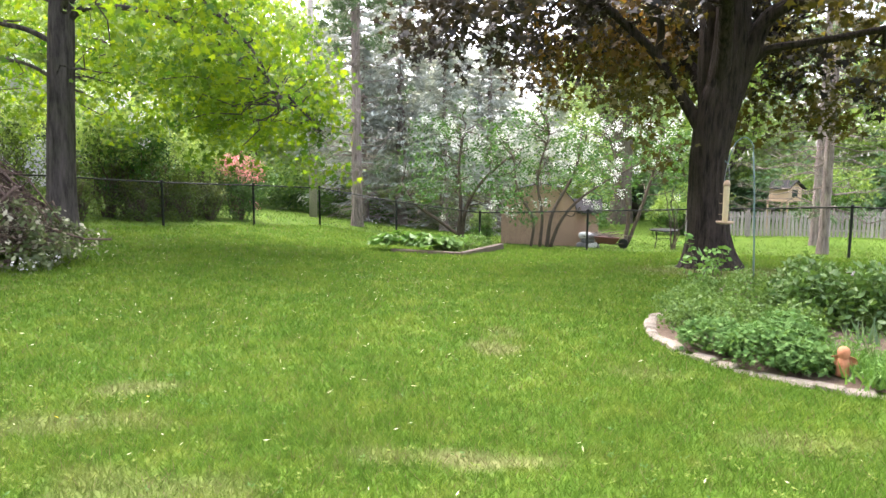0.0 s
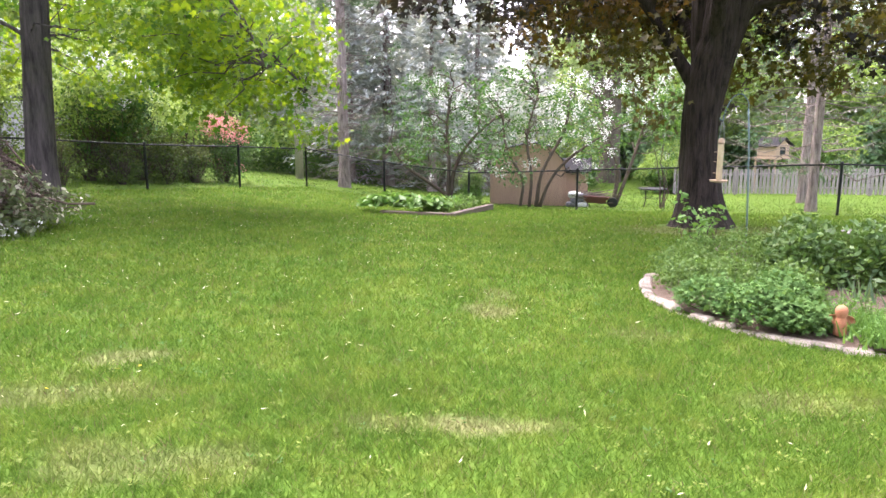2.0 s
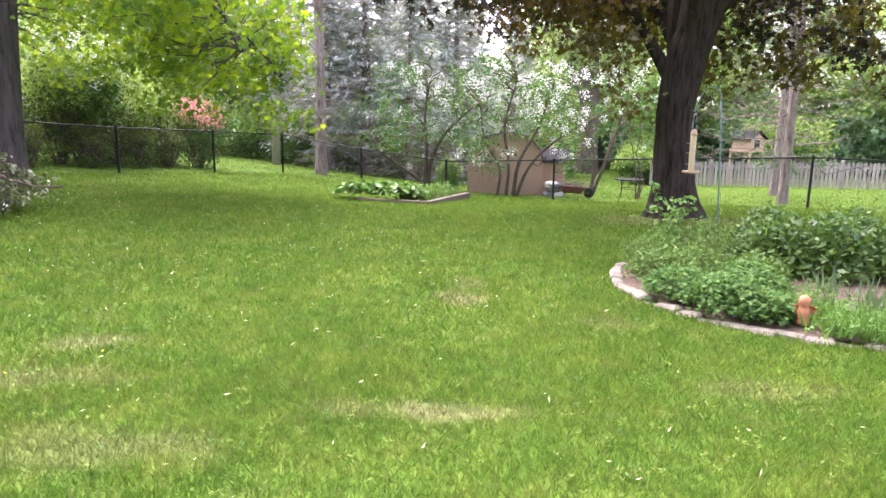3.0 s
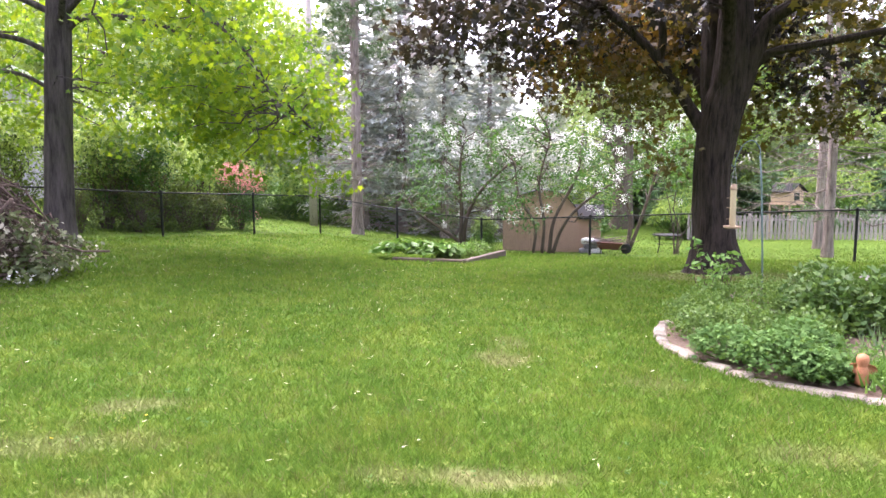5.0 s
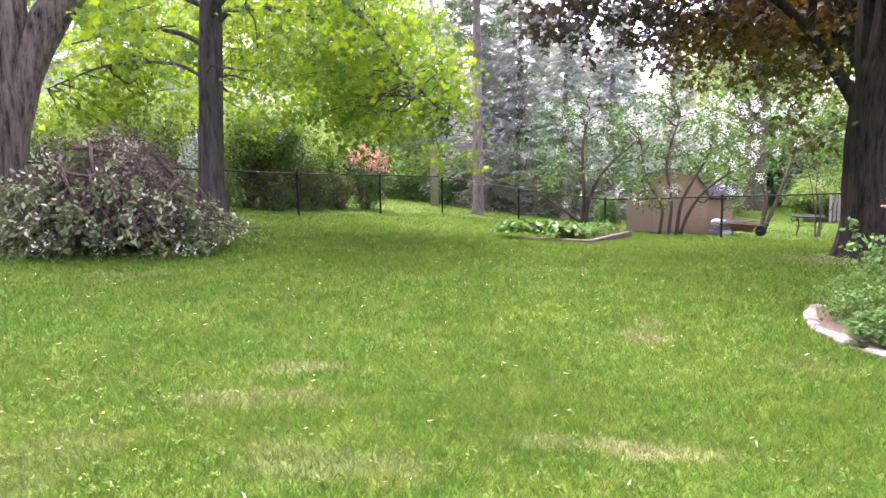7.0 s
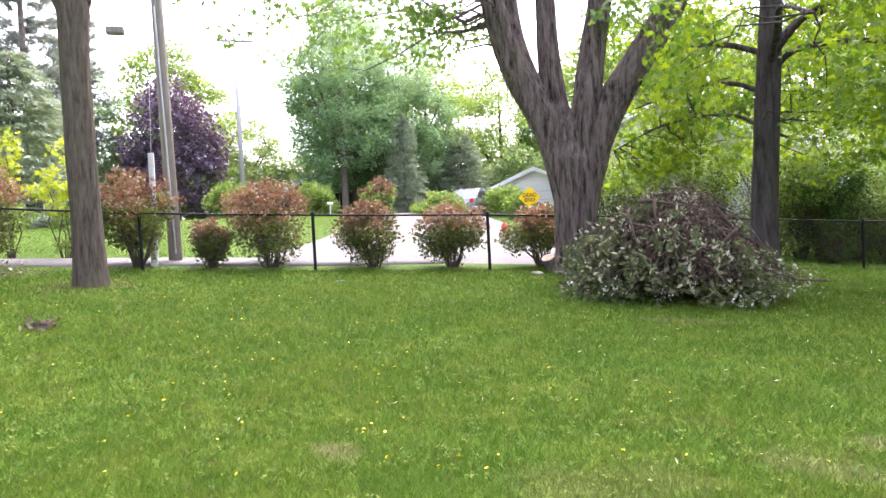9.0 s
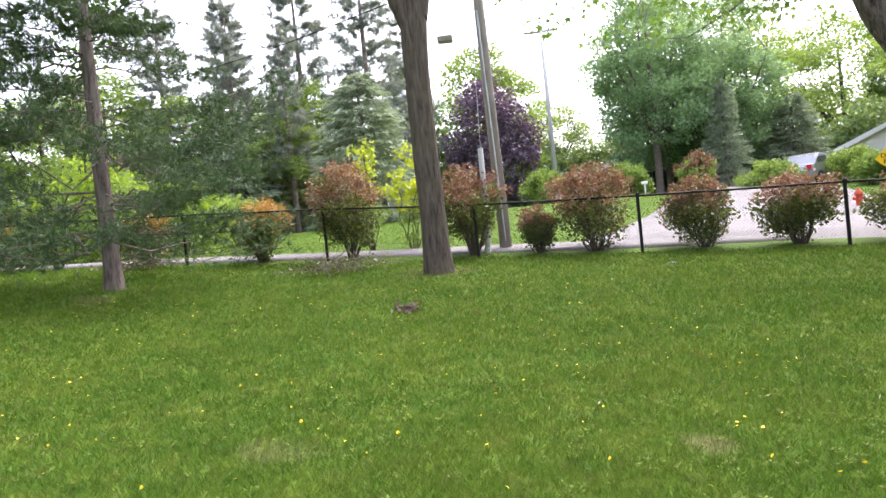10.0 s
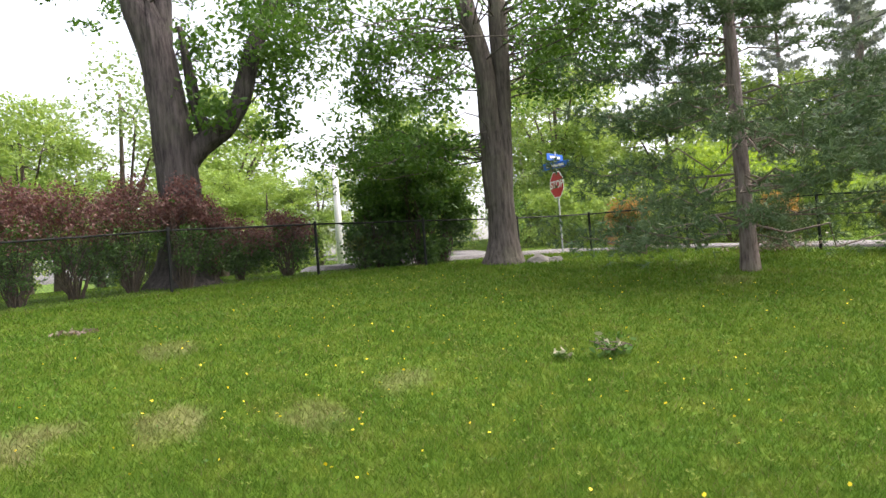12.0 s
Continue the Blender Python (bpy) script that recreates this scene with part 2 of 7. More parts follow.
M = dict(
    turf=lawn_mat("turf", False),
    blade=lawn_mat("grass_blades", True),
    asphalt=surface("pale_worn_asphalt", (0.15, 0.143, 0.143), (0.225, 0.213, 0.21), 14, 0.85, 0.2),
    soil=surface("garden_soil", (0.05, 0.033, 0.022), (0.16, 0.115, 0.08), 18, 0.95, 0.8, distance=0.03),
    stone=surface("pale_edging_stone", (0.1, 0.085, 0.066), (0.33, 0.285, 0.23), 14, 0.9, 0.7, vary=0.22),
    black_metal=surface("black_coated_metal", (0.006, 0.007, 0.007), (0.014, 0.015, 0.014), 30, 0.6, 0.05, spec=0.2),
    wire=surface("black_coated_wire", (0.012, 0.014, 0.012), (0.03, 0.032, 0.03), 30, 0.5, 0),
    steel=surface("galvanised_steel", (0.35, 0.36, 0.37), (0.55, 0.56, 0.57), 20, 0.45, 0.1, metal=0.7),
    green_metal=surface("weathered_green_metal", (0.06, 0.1, 0.092), (0.13, 0.19, 0.18), 30, 0.5, 0.1, spec=0.4),
    bark_maple=bark_mat("grey_brown_maple_bark", (0.009, 0.007, 0.006), (0.05, 0.038, 0.031), 11, 0.05),
    bark_shaggy=bark_mat("shaggy_maple_bark", (0.016, 0.011, 0.011), (0.27, 0.21, 0.195), 8, 0.12),
    bark_grey=bark_mat("smooth_grey_bark", (0.045, 0.035, 0.028), (0.15, 0.122, 0.1), 12, 0.025),
    bark_pine=bark_mat("scaly_pine_bark", (0.08, 0.06, 0.055), (0.3, 0.245, 0.225), 14, 0.04),
    bark_ash=bark_mat("furrowed_ash_bark", (0.045, 0.038, 0.036), (0.17, 0.145, 0.128), 8, 0.05),
    bark_old=bark_mat("dark_furrowed_bark", (0.025, 0.021, 0.022), (0.115, 0.098, 0.095), 7, 0.07),
    brush_twig=bark_mat("old_brush_twigs", (0.035, 0.024, 0.02), (0.15, 0.108, 0.09), 20, 0.01),
    twig=bark_mat("twig_bark", (0.035, 0.026, 0.02), (0.13, 0.1, 0.08), 20, 0.01),
    dead_twig=bark_mat("dry_twig_bark", (0.08, 0.062, 0.055), (0.24, 0.195, 0.172), 20, 0.01),
    spruce_twig=bark_mat("bare_spruce_twigs", (0.16, 0.125, 0.115), (0.4, 0.33, 0.3), 20, 0.01),
    leaf_maple=leafy("fresh_maple_leaves", (0.038, 0.112, 0.022), (0.078, 0.185, 0.024), (0.2, 0.3, 0.018), 0.6, patch=1.2, through_tint=(1.38, 1.2, 0.4)),
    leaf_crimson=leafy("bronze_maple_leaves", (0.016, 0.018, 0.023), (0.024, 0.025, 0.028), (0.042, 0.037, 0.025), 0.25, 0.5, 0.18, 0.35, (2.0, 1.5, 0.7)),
    # Bronze and olive: brighter copies for the bronze maple, light put into their colour.
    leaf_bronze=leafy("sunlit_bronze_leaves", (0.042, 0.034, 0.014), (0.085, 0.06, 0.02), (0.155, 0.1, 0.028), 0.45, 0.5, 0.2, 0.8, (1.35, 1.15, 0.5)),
    leaf_olive=leafy("lit_olive_maple_leaves", (0.03, 0.034, 0.011), (0.06, 0.06, 0.016), (0.12, 0.104, 0.024), 0.42, 0.45, 0.3, 0.8, (1.4, 1.2, 0.5)),
    leaf_crab=leafy("crabapple_leaves", (0.024, 0.07, 0.018), (0.046, 0.118, 0.026), (0.085, 0.185, 0.036), 0.35, patch=1.0),
    # Darkened olive that holds the shade under the maple in its colour.
    leaf_thicket=leafy("painted_shade_olive_leaves", (0.03, 0.06, 0.016), (0.062, 0.108, 0.025), (0.12, 0.18, 0.038), 0.45, patch=0.7),
    leaf_silver=leafy("soft_green_maple_leaves", (0.06, 0.14, 0.025), (0.1, 0.2, 0.04), (0.17, 0.28, 0.06), 0.45),
    leaf_ash=leafy("small_dull_green_leaves", (0.034, 0.09, 0.016), (0.058, 0.138, 0.023), (0.1, 0.2, 0.034), 0.45),
    leaf_wood=leafy("woodland_leaves", (0.12, 0.21, 0.055), (0.19, 0.3, 0.075), (0.28, 0.4, 0.11), 0.5, patch=0.25),
    leaf_fresh=leafy("fresh_yellow_green_leaves", (0.13, 0.245, 0.03), (0.21, 0.335, 0.045), (0.3, 0.425, 0.065), 0.58, patch=0.6),
    # Pale and blue-green leaves: distance haze of the far trees is in the colour.
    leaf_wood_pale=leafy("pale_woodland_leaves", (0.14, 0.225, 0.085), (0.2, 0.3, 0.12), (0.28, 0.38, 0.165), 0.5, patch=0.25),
    leaf_blue=leafy("hazed_blue_green_leaves", (0.105, 0.21, 0.12), (0.18, 0.31, 0.18), (0.27, 0.42, 0.24), 0.55, patch=0.25),
    leaf_purple=leafy("purple_leaves", (0.062, 0.05, 0.088), (0.11, 0.085, 0.14), (0.18, 0.14, 0.2), 0.2, 0.4, 0.5, 0.4, (1.6, 0.8, 0.8)),
    leaf_dark=leafy("dark_shrub_leaves", (0.026, 0.07, 0.014), (0.046, 0.112, 0.022), (0.08, 0.165, 0.036), 0.38),
    leaf_shrub=leafy("olive_shrub_leaves", (0.05, 0.075, 0.02), (0.09, 0.125, 0.03), (0.16, 0.19, 0.045), 0.35, patch=1.2),
    leaf_red=leafy("reddish_new_leaves", (0.19, 0.105, 0.075), (0.27, 0.15, 0.105), (0.24, 0.19, 0.09), 0.35, patch=1.2, through_tint=(1.2, 0.9, 0.7)),
    leaf_barberry=leafy("maroon_barberry_leaves", (0.085, 0.045, 0.045), (0.135, 0.072, 0.066), (0.19, 0.11, 0.09), 0.3, patch=1.2, through_tint=(1.5, 0.8, 0.7)),
    leaf_yellow=leafy("yellow_green_leaves", (0.22, 0.32, 0.02), (0.34, 0.43, 0.03), (0.46, 0.52, 0.05), 0.45),
    leaf_orange=leafy("orange_leaves", (0.3, 0.14, 0.04), (0.4, 0.21, 0.06), (0.38, 0.27, 0.09), 0.35),
    leaf_azalea=leafy("coral_flowers", (0.42, 0.13, 0.12), (0.55, 0.21, 0.19), (0.6, 0.32, 0.28), 0.3, patch=1.2, through_tint=(1.1, 0.9, 0.9)),
    blossom=leafy("white_blossoms", (0.6, 0.6, 0.55), (0.74, 0.72, 0.7), (0.82, 0.81, 0.8), 0.3, through_tint=(1, 1, 0.95)),
    lilac=leafy("pale_lilac_blossoms", (0.45, 0.42, 0.56), (0.6, 0.57, 0.7), (0.7, 0.68, 0.78), 0.3, through_tint=(1, 1, 1)),
    needle_blue=leafy("blue_spruce_needles", (0.2, 0.235, 0.235), (0.31, 0.35, 0.345), (0.42, 0.46, 0.45), 0.35, 0.6, 0.3, 0.8),
    needle_dark=leafy("dark_spruce_needles", (0.14, 0.2, 0.15), (0.22, 0.29, 0.21), (0.32, 0.39, 0.28), 0.35, 0.6, 0.3, 0.6),
    # Needles lightened and blued to stand for haze over the far pines.
    needle_haze=leafy("hazed_blue_pine_needles", (0.12, 0.15, 0.16), (0.19, 0.23, 0.235), (0.27, 0.31, 0.3), 0.4, 0.6, 0.3, 0.6),
    needle_pine=leafy("grey_green_pine_needles", (0.036, 0.078, 0.036), (0.066, 0.122, 0.055), (0.115, 0.175, 0.085), 0.25, 0.55, 0.3, 0.8),
    leaf_bed=leafy("garden_foliage", (0.05, 0.115, 0.022), (0.088, 0.172, 0.034), (0.145, 0.24, 0.052), 0.35, patch=2.0),
    leaf_geranium=leafy("bright_lobed_leaves", (0.045, 0.115, 0.026), (0.075, 0.16, 0.038), (0.115, 0.21, 0.06), 0.3, 0.7, 0.15, 2.0),
    leaf_peony=leafy("glossy_dark_leaves", (0.034, 0.085, 0.018), (0.064, 0.135, 0.03), (0.125, 0.21, 0.05), 0.35, 0.4, 0.35, 2.0),
    leaf_hosta=leafy("broad_fresh_leaves", (0.055, 0.14, 0.022), (0.09, 0.2, 0.034), (0.15, 0.28, 0.055), 0.3, 0.5, 0.3, 2.0),
    leaf_iris=leafy("blue_green_sword_leaves", (0.06, 0.12, 0.055), (0.1, 0.17, 0.08), (0.16, 0.23, 0.11), 0.3),
    leaf_wilted=leafy("wilted_leaves", (0.07, 0.048, 0.036), (0.135, 0.098, 0.076), (0.24, 0.2, 0.16), 0.2, patch=1.5),
    leaf_brush=leafy("dull_grey_green_cut_leaves", (0.036, 0.062, 0.02), (0.078, 0.112, 0.04), (0.16, 0.185, 0.085), 0.35, patch=2.0, through_tint=(1, 1, 0.8)),
    leaf_pale=leafy("pale_leaf_undersides", (0.18, 0.19, 0.11), (0.33, 0.32, 0.22), (0.52, 0.49, 0.38), 0.25, through_tint=(1, 1, 0.9)),
    leaf_weed=leafy("pale_lawn_weed_leaves", (0.09, 0.15, 0.025), (0.13, 0.19, 0.035), (0.2, 0.25, 0.06), 0.3, 0.7, 0.1, 2.0),
    petal_yellow=leafy("dandelion_yellow", (0.7, 0.5, 0.01), (0.8, 0.6, 0.02), (0.85, 0.68, 0.03), 0.2, through_tint=(1, 1, 0.6)),
    petal_pale=leafy("fallen_pale_petals", (0.3, 0.34, 0.12), (0.42, 0.44, 0.22), (0.58, 0.57, 0.4), 0.3, through_tint=(1, 1, 0.8)),
    timber=surface("weathered_timber", (0.05, 0.038, 0.028), (0.15, 0.115, 0.088), 10, 0.9, 0.5, stretch=(0.3, 1, 1)),
    shed_ply=surface("tan_plywood_siding", (0.32, 0.205, 0.15), (0.45, 0.305, 0.225), 9, 0.85, 0.2, stretch=(1, 1, 0.15)),
    dark_roof=surface("dark_weathered_roof", (0.012, 0.012, 0.014), (0.035, 0.034, 0.034), 16, 0.95, 0.4, spec=0.1),
    shingle=surface("grey_roof_shingles", (0.2, 0.19, 0.18), (0.33, 0.31, 0.3), 16, 0.9, 0.4, vary=0.1),
    picket=surface("grey_weathered_pickets", (0.19, 0.165, 0.16), (0.38, 0.34, 0.33), 12, 0.9, 0.4, stretch=(1, 1, 0.12), vary=0.2),
    cedar=surface("brown_cedar", (0.27, 0.19, 0.12), (0.45, 0.34, 0.23), 12, 0.8, 0.3, stretch=(1, 1, 0.2)),
    terracotta=surface("terracotta", (0.3, 0.115, 0.055), (0.46, 0.205, 0.105), 25, 0.85, 0.3),
    white_wall=surface("cream_white_siding", (0.8, 0.76, 0.69), (0.88, 0.84, 0.77), 6, 0.7, 0.1),
    grey_wall=surface("grey_siding", (0.28, 0.27, 0.27), (0.4, 0.39, 0.39), 6, 0.75, 0.1),
    brick=surface("red_brown_brick", (0.13, 0.06, 0.045), (0.24, 0.12, 0.09), 20, 0.9, 0.4),
    pole_wood=surface("weathered_pole_wood", (0.2, 0.17, 0.15), (0.42, 0.38, 0.35), 12, 0.9, 0.4, stretch=(1, 1, 0.08)),
    pale_paint=surface("pale_grey_paint", (0.5, 0.5, 0.5), (0.68, 0.68, 0.67), 20, 0.6, 0.1),
    sign_yellow=surface("yellow_sign_sheet", (0.72, 0.46, 0.0), (0.82, 0.54, 0.005), 8, 0.4, 0.0),
    sign_red=surface("red_sign_sheet", (0.42, 0.016, 0.02), (0.5, 0.025, 0.03), 8, 0.4, 0.0),
    sign_blue=surface("blue_sign_sheet", (0.02, 0.1, 0.46), (0.03, 0.14, 0.55), 8, 0.4, 0.0),
    sign_white=surface("white_sign_sheet", (0.72, 0.72, 0.72), (0.82, 0.82, 0.82), 8, 0.4, 0.0),
    black_paint=surface("black_lettering", (0.01, 0.01, 0.01), (0.02, 0.02, 0.02), 8, 0.5, 0.0),
    hydrant_red=surface("red_hydrant_paint", (0.5, 0.035, 0.012), (0.65, 0.07, 0.03), 12, 0.5, 0.1, spec=0.5),
    car_paint=surface("silver_car_paint", (0.3, 0.32, 0.36), (0.4, 0.42, 0.46), 3, 0.25, 0.0, metal=0.6, spec=0.5),
    glass_dark=surface("dark_window_glass", (0.02, 0.025, 0.03), (0.04, 0.045, 0.05), 3, 0.08, 0.0, spec=0.6),
    rubber=surface("black_rubber", (0.012, 0.012, 0.012), (0.03, 0.03, 0.03), 20, 0.8, 0.1),
    seed=surface("yellow_seed", (0.33, 0.26, 0.14), (0.5, 0.42, 0.26), 60, 0.8, 0.4),
    tarp=surface("grey_plastic_sacks", (0.012, 0.012, 0.018), (0.3, 0.29, 0.32), 11, 0.5, 0.4, distance=0.03),
    red_tub=surface("dull_red_tub", (0.1, 0.035, 0.03), (0.17, 0.065, 0.055), 10, 0.6, 0.2),
    cut_wood=surface("fresh_cut_wood", (0.4, 0.31, 0.22), (0.58, 0.47, 0.35), 14, 0.85, 0.3),
    rock=surface("grey_rock", (0.12, 0.11, 0.1), (0.27, 0.255, 0.235), 9, 0.9, 0.6, distance=0.03),
    orange_board=surface("orange_stained_boards", (0.4, 0.19, 0.07), (0.55, 0.29, 0.13), 9, 0.8, 0.2, stretch=(1, 1, 0.2)),
)


# ---- mesh building ----
class Geo:
    """Collects vertices and faces of one mesh."""

    def __init__(self):
        self.v, self.f = [], []

    def add(self, verts, faces):
        k = len(self.v)
        self.v += [tuple(p) for p in verts]
        self.f += [tuple(i + k for i in f) for f in faces]
        return self

    def box(self, x0, y0, z0, x1, y1, z1, c=0.0, m=None):
        """A box with its edges bevelled by c."""
        if not c:
            p = [(x, y, z) for x in (x0, x1) for y in (y0, y1) for z in (z0, z1)]
            f = [(0, 1, 3, 2), (4, 6, 7, 5), (0, 4, 5, 1), (2, 3, 7, 6), (0, 2, 6, 4), (1, 5, 7, 3)]
        else:
            bm = bmesh.new()
            bmesh.ops.create_cube(bm, size=1)
            bmesh.ops.scale(bm, vec=(x1 - x0, y1 - y0, z1 - z0), verts=bm.verts)
            bmesh.ops.translate(bm, vec=((x0 + x1) / 2, (y0 + y1) / 2, (z0 + z1) / 2), verts=bm.verts)
            bmesh.ops.bevel(bm, geom=bm.edges[:], offset=c, segments=1, affect="EDGES")
            bm.verts.index_update()
            p, f = [tuple(v.co) for v in bm.verts], [tuple(v.index for v in q.verts) for q in bm.faces]
            bm.free()
        if m is not None:
            p = [tuple(m @ Vector(q)) for q in p]
        return self.add(p, f)

    def tube(self, path, radii, sides=8, wobble=0.0, cap=True, seed=0.0, ridge=0.0):
        """A tapered tube along a path; wobble roughens its rings, ridge cuts bark furrows into it."""
        path = [Vector(p) for p in path]
        n, rings = len(path), []
        side = Vector((1, 0, 0))
        for i, p in enumerate(path):
            d = (path[min(i + 1, n - 1)] - path[max(i - 1, 0)]).normalized()
            side = (side - side.dot(d) * d)
            if side.length < 1e-4:
                side = d.orthogonal()
            side.normalize()
            up = d.cross(side)
            ring = []
            for k in range(sides):
                a = 2 * math.pi * k / sides
                w = side * math.cos(a) + up * math.sin(a)
                r = radii[i]
                if wobble:
                    r *= 1 + wobble * noise.noise(Vector((w.x * 2.2 + seed, w.y * 2.2, p.z * 0.35))) * 1.6 + wobble * 0.5 * noise.noise(Vector((w.x * 7 + seed, w.y * 7, p.z * 0.9)))
                if ridge:
                    plate = noise.noise(Vector((w.x * 4.6 + seed, w.y * 4.6, p.z * 0.75 + seed)))
                    fine = noise.noise(Vector((w.x * 10 + seed, w.y * 10, p.z * 2.2)))
                    r += ridge * (1.0 - 2.6 * abs(plate)) + ridge * 0.6 * fine
                ring.append(p + w * r)
            rings.append(ring)
        faces = [(i * sides + k, i * sides + (k + 1) % sides, (i + 1) * sides + (k + 1) % sides, (i + 1) * sides + k) for i in range(n - 1) for k in range(sides)]
        if cap:
            faces += [tuple(range(sides))[::-1], tuple((n - 1) * sides + k for k in range(sides))]
        return self.add([q for r in rings for q in r], faces)

    def lathe(self, profile, sides=16, m=None):
        """A turned form from (radius, height) pairs."""
        p = [(r * math.cos(2 * math.pi * k / sides), r * math.sin(2 * math.pi * k / sides), z) for r, z in profile for k in range(sides)]
        n = len(profile)
        f = [(i * sides + k, i * sides + (k + 1) % sides, (i + 1) * sides + (k + 1) % sides, (i + 1) * sides + k) for i in range(n - 1) for k in range(sides)]
        f += [tuple(range(sides))[::-1], tuple((n - 1) * sides + k for k in range(sides))]
        if m is not None:
            p = [tuple(m @ Vector(q)) for q in p]
        return self.add(p, f)

    def mesh(self, name, mat, smooth=False):
        me = bpy.data.meshes.new(name)
        me.from_pydata(self.v, [], self.f)
        me.materials.append(mat)
        if smooth:
            me.shade_smooth()
        me.update()
        return me


# Parts whose pieces are too many and too small to pick apart.
JOINED = ("stemwork", "foliage", "twigwork", "boughwork", "needle_foliage", "blossom", "green_foliage", "wilted_foliage", "pale_foliage", "skirt_foliage", "stick_heap", "twig_tangle", "new_growth", "crown")


def part(name, geo, mat, parent=None, label="", smooth=False):
    """Links a Geo or a ready mesh as one object under a thing."""
    me = geo.mesh(name, mat, smooth) if isinstance(geo, Geo) else geo
    ob = new(name, me)
    if parent is not None:
        ob.parent = parent
    if name in JOINED:
        tagged(ob, kind="stuff")
    return tagged(ob, label) if label else ob


def thing(name, m, label, category, group="", kind=""):
    ob = new(name)
    ob.matrix_world = m
    return tagged(ob, label, category, group, kind)


def poly_mesh(name, verts, sizes, mat, attr=None):
    """A mesh of separate polygons, each with its own vertices in order. verts: (n, 3); sizes: corners of one polygon."""
    n = len(verts)
    me = bpy.data.meshes.new(name)
    me.vertices.add(n)
    me.vertices.foreach_set("co", np.ascontiguousarray(verts, dtype=np.float32).ravel())
    me.loops.add(n)
    me.loops.foreach_set("vertex_index", np.arange(n, dtype=np.int32))
    me.polygons.add(n // sizes)
    me.polygons.foreach_set("loop_start", np.arange(0, n, sizes, dtype=np.int32))
    me.materials.append(mat)
    if attr is not None:
        me.attributes.new("dry", "FLOAT", "POINT").data.foreach_set("value", np.ascontiguousarray(attr, dtype=np.float32))
    me.update(calc_edges=True)
    return me


def lobed():
    spots = [(-90, 0.1), (-28, 0.4), (0, 0.22), (28, 0.52), (58, 0.27), (90, 0.62), (122, 0.27), (152, 0.52), (180, 0.22), (208, 0.4)]
    return np.array([(r * math.cos(radians(a)), r * math.sin(radians(a)) + 0.1) for a, r in spots])


SHAPES = dict(
    lobed=lobed(),
    oval=np.array([(0, -0.5), (0.22, -0.15), (0.2, 0.2), (0, 0.55), (-0.2, 0.2), (-0.22, -0.15)]),
    kite=np.array([(0, -0.5), (0.3, 0.0), (0, 0.5), (-0.3, 0.0)]),
    blade=np.array([(-0.06, 0.0), (0.06, 0.0), (0.0, 1.0)]),
    spray=np.array([(0, -0.5), (0.12, -0.1), (0, 0.5), (-0.12, -0.1)]),
    disc=np.array([(math.cos(a) * 0.5, math.sin(a) * 0.5) for a in np.linspace(0, 2 * math.pi, 7)[:-1]]),
)


def leaf_mesh(name, mat, centres, size, shape="oval", lift=0.6, hang=0.0, rng=RNG, along=None, spread=0.35):
    """Leaves at the centres. lift: how flat they lie (0 any way, 1 level); hang: how far tips point down; along: directions for the tips."""
    centres = np.asarray(centres, float)
    n, t = len(centres), SHAPES[shape]
    if along is None:
        tip = rng.normal(size=(n, 3)) * [1, 1, 1 - 0.7 * lift] - [0, 0, hang]
    else:
        tip = np.asarray(along, float) + rng.normal(size=(n, 3)) * spread
    tip /= np.linalg.norm(tip, axis=1, keepdims=True) + 1e-9
    nor = rng.normal(size=(n, 3)) * (1 - 0.75 * lift) + [0, 0, lift * 1.2]
    nor -= (nor * tip).sum(1, keepdims=True) * tip
    nor /= np.linalg.norm(nor, axis=1, keepdims=True) + 1e-9
    wide = np.cross(tip, nor)
    s = size * rng.uniform(0.65, 1.3, (n, 1, 1))
    v = centres[:, None] + s * (t[None, :, :1] * wide[:, None] + t[None, :, 1:] * tip[:, None] - (np.abs(t[None, :, :1]) ** 1.5) * 0.5 * nor[:, None])
    return poly_mesh(name, v.reshape(-1, 3), len(t), mat)


def scatter(centres, each, radius, flat=0.6, rng=RNG):
    """Points in soft clumps round the centres."""
    centres = np.asarray(centres, float)
    r = rng.normal(size=(len(centres), each, 3))
    r *= rng.random((len(centres), each, 1)) ** 0.42 / np.linalg.norm(r, axis=2, keepdims=True)
    r *= np.array([radius, radius, radius * flat]) * 1.75
    return (centres[:, None] + r).reshape(-1, 3)


def clumps(count, inside, box, gap_scale=1.1, gap=0.0, rng=RNG, offset=0.0):
    """Random spots of a box that the test accepts, thinned by noise so that gaps open."""
    out = []
    lo, hi = np.array(box[0], float), np.array(box[1], float)
    tries = 0
    while len(out) < count and tries < count * 60:
        tries += 1
        p = lo + rng.random(3) * (hi - lo)
        if inside(p) and noise.noise(Vector(p) / gap_scale + Vector((offset, 0, 0))) > gap:
            out.append(p)
    return np.array(out)


def curve_to(a, b, sag=0.1, bits=5, rng=RNG, wob=0.08):
    a, b = np.array(a, float), np.array(b, float)
    length = np.linalg.norm(b - a)
    pts = []
    for i in range(bits + 1):
        u = i / bits
        p = a + (b - a) * u
        p[2] += sag * length * math.sin(math.pi * u)
        if 0 < i < bits:
            p += rng.normal(size=3) * wob * length / bits
        pts.append(tuple(p))
    return pts


def twigs(geo, skeleton, targets, r0=0.03, r1=0.007, sides=5, sag=0.08, rng=RNG, wob=0.3):
    """Thin branches from the nearest point of the limbs to each target."""
    sk = np.array(skeleton, float)
    for q in targets:
        d = np.linalg.norm((sk - q) * [1, 1, 1.5] + [0, 0, 0.25], axis=1)
        a = sk[np.argmin(d)]
        path = curve_to(a, q, sag, 5, rng, wob)
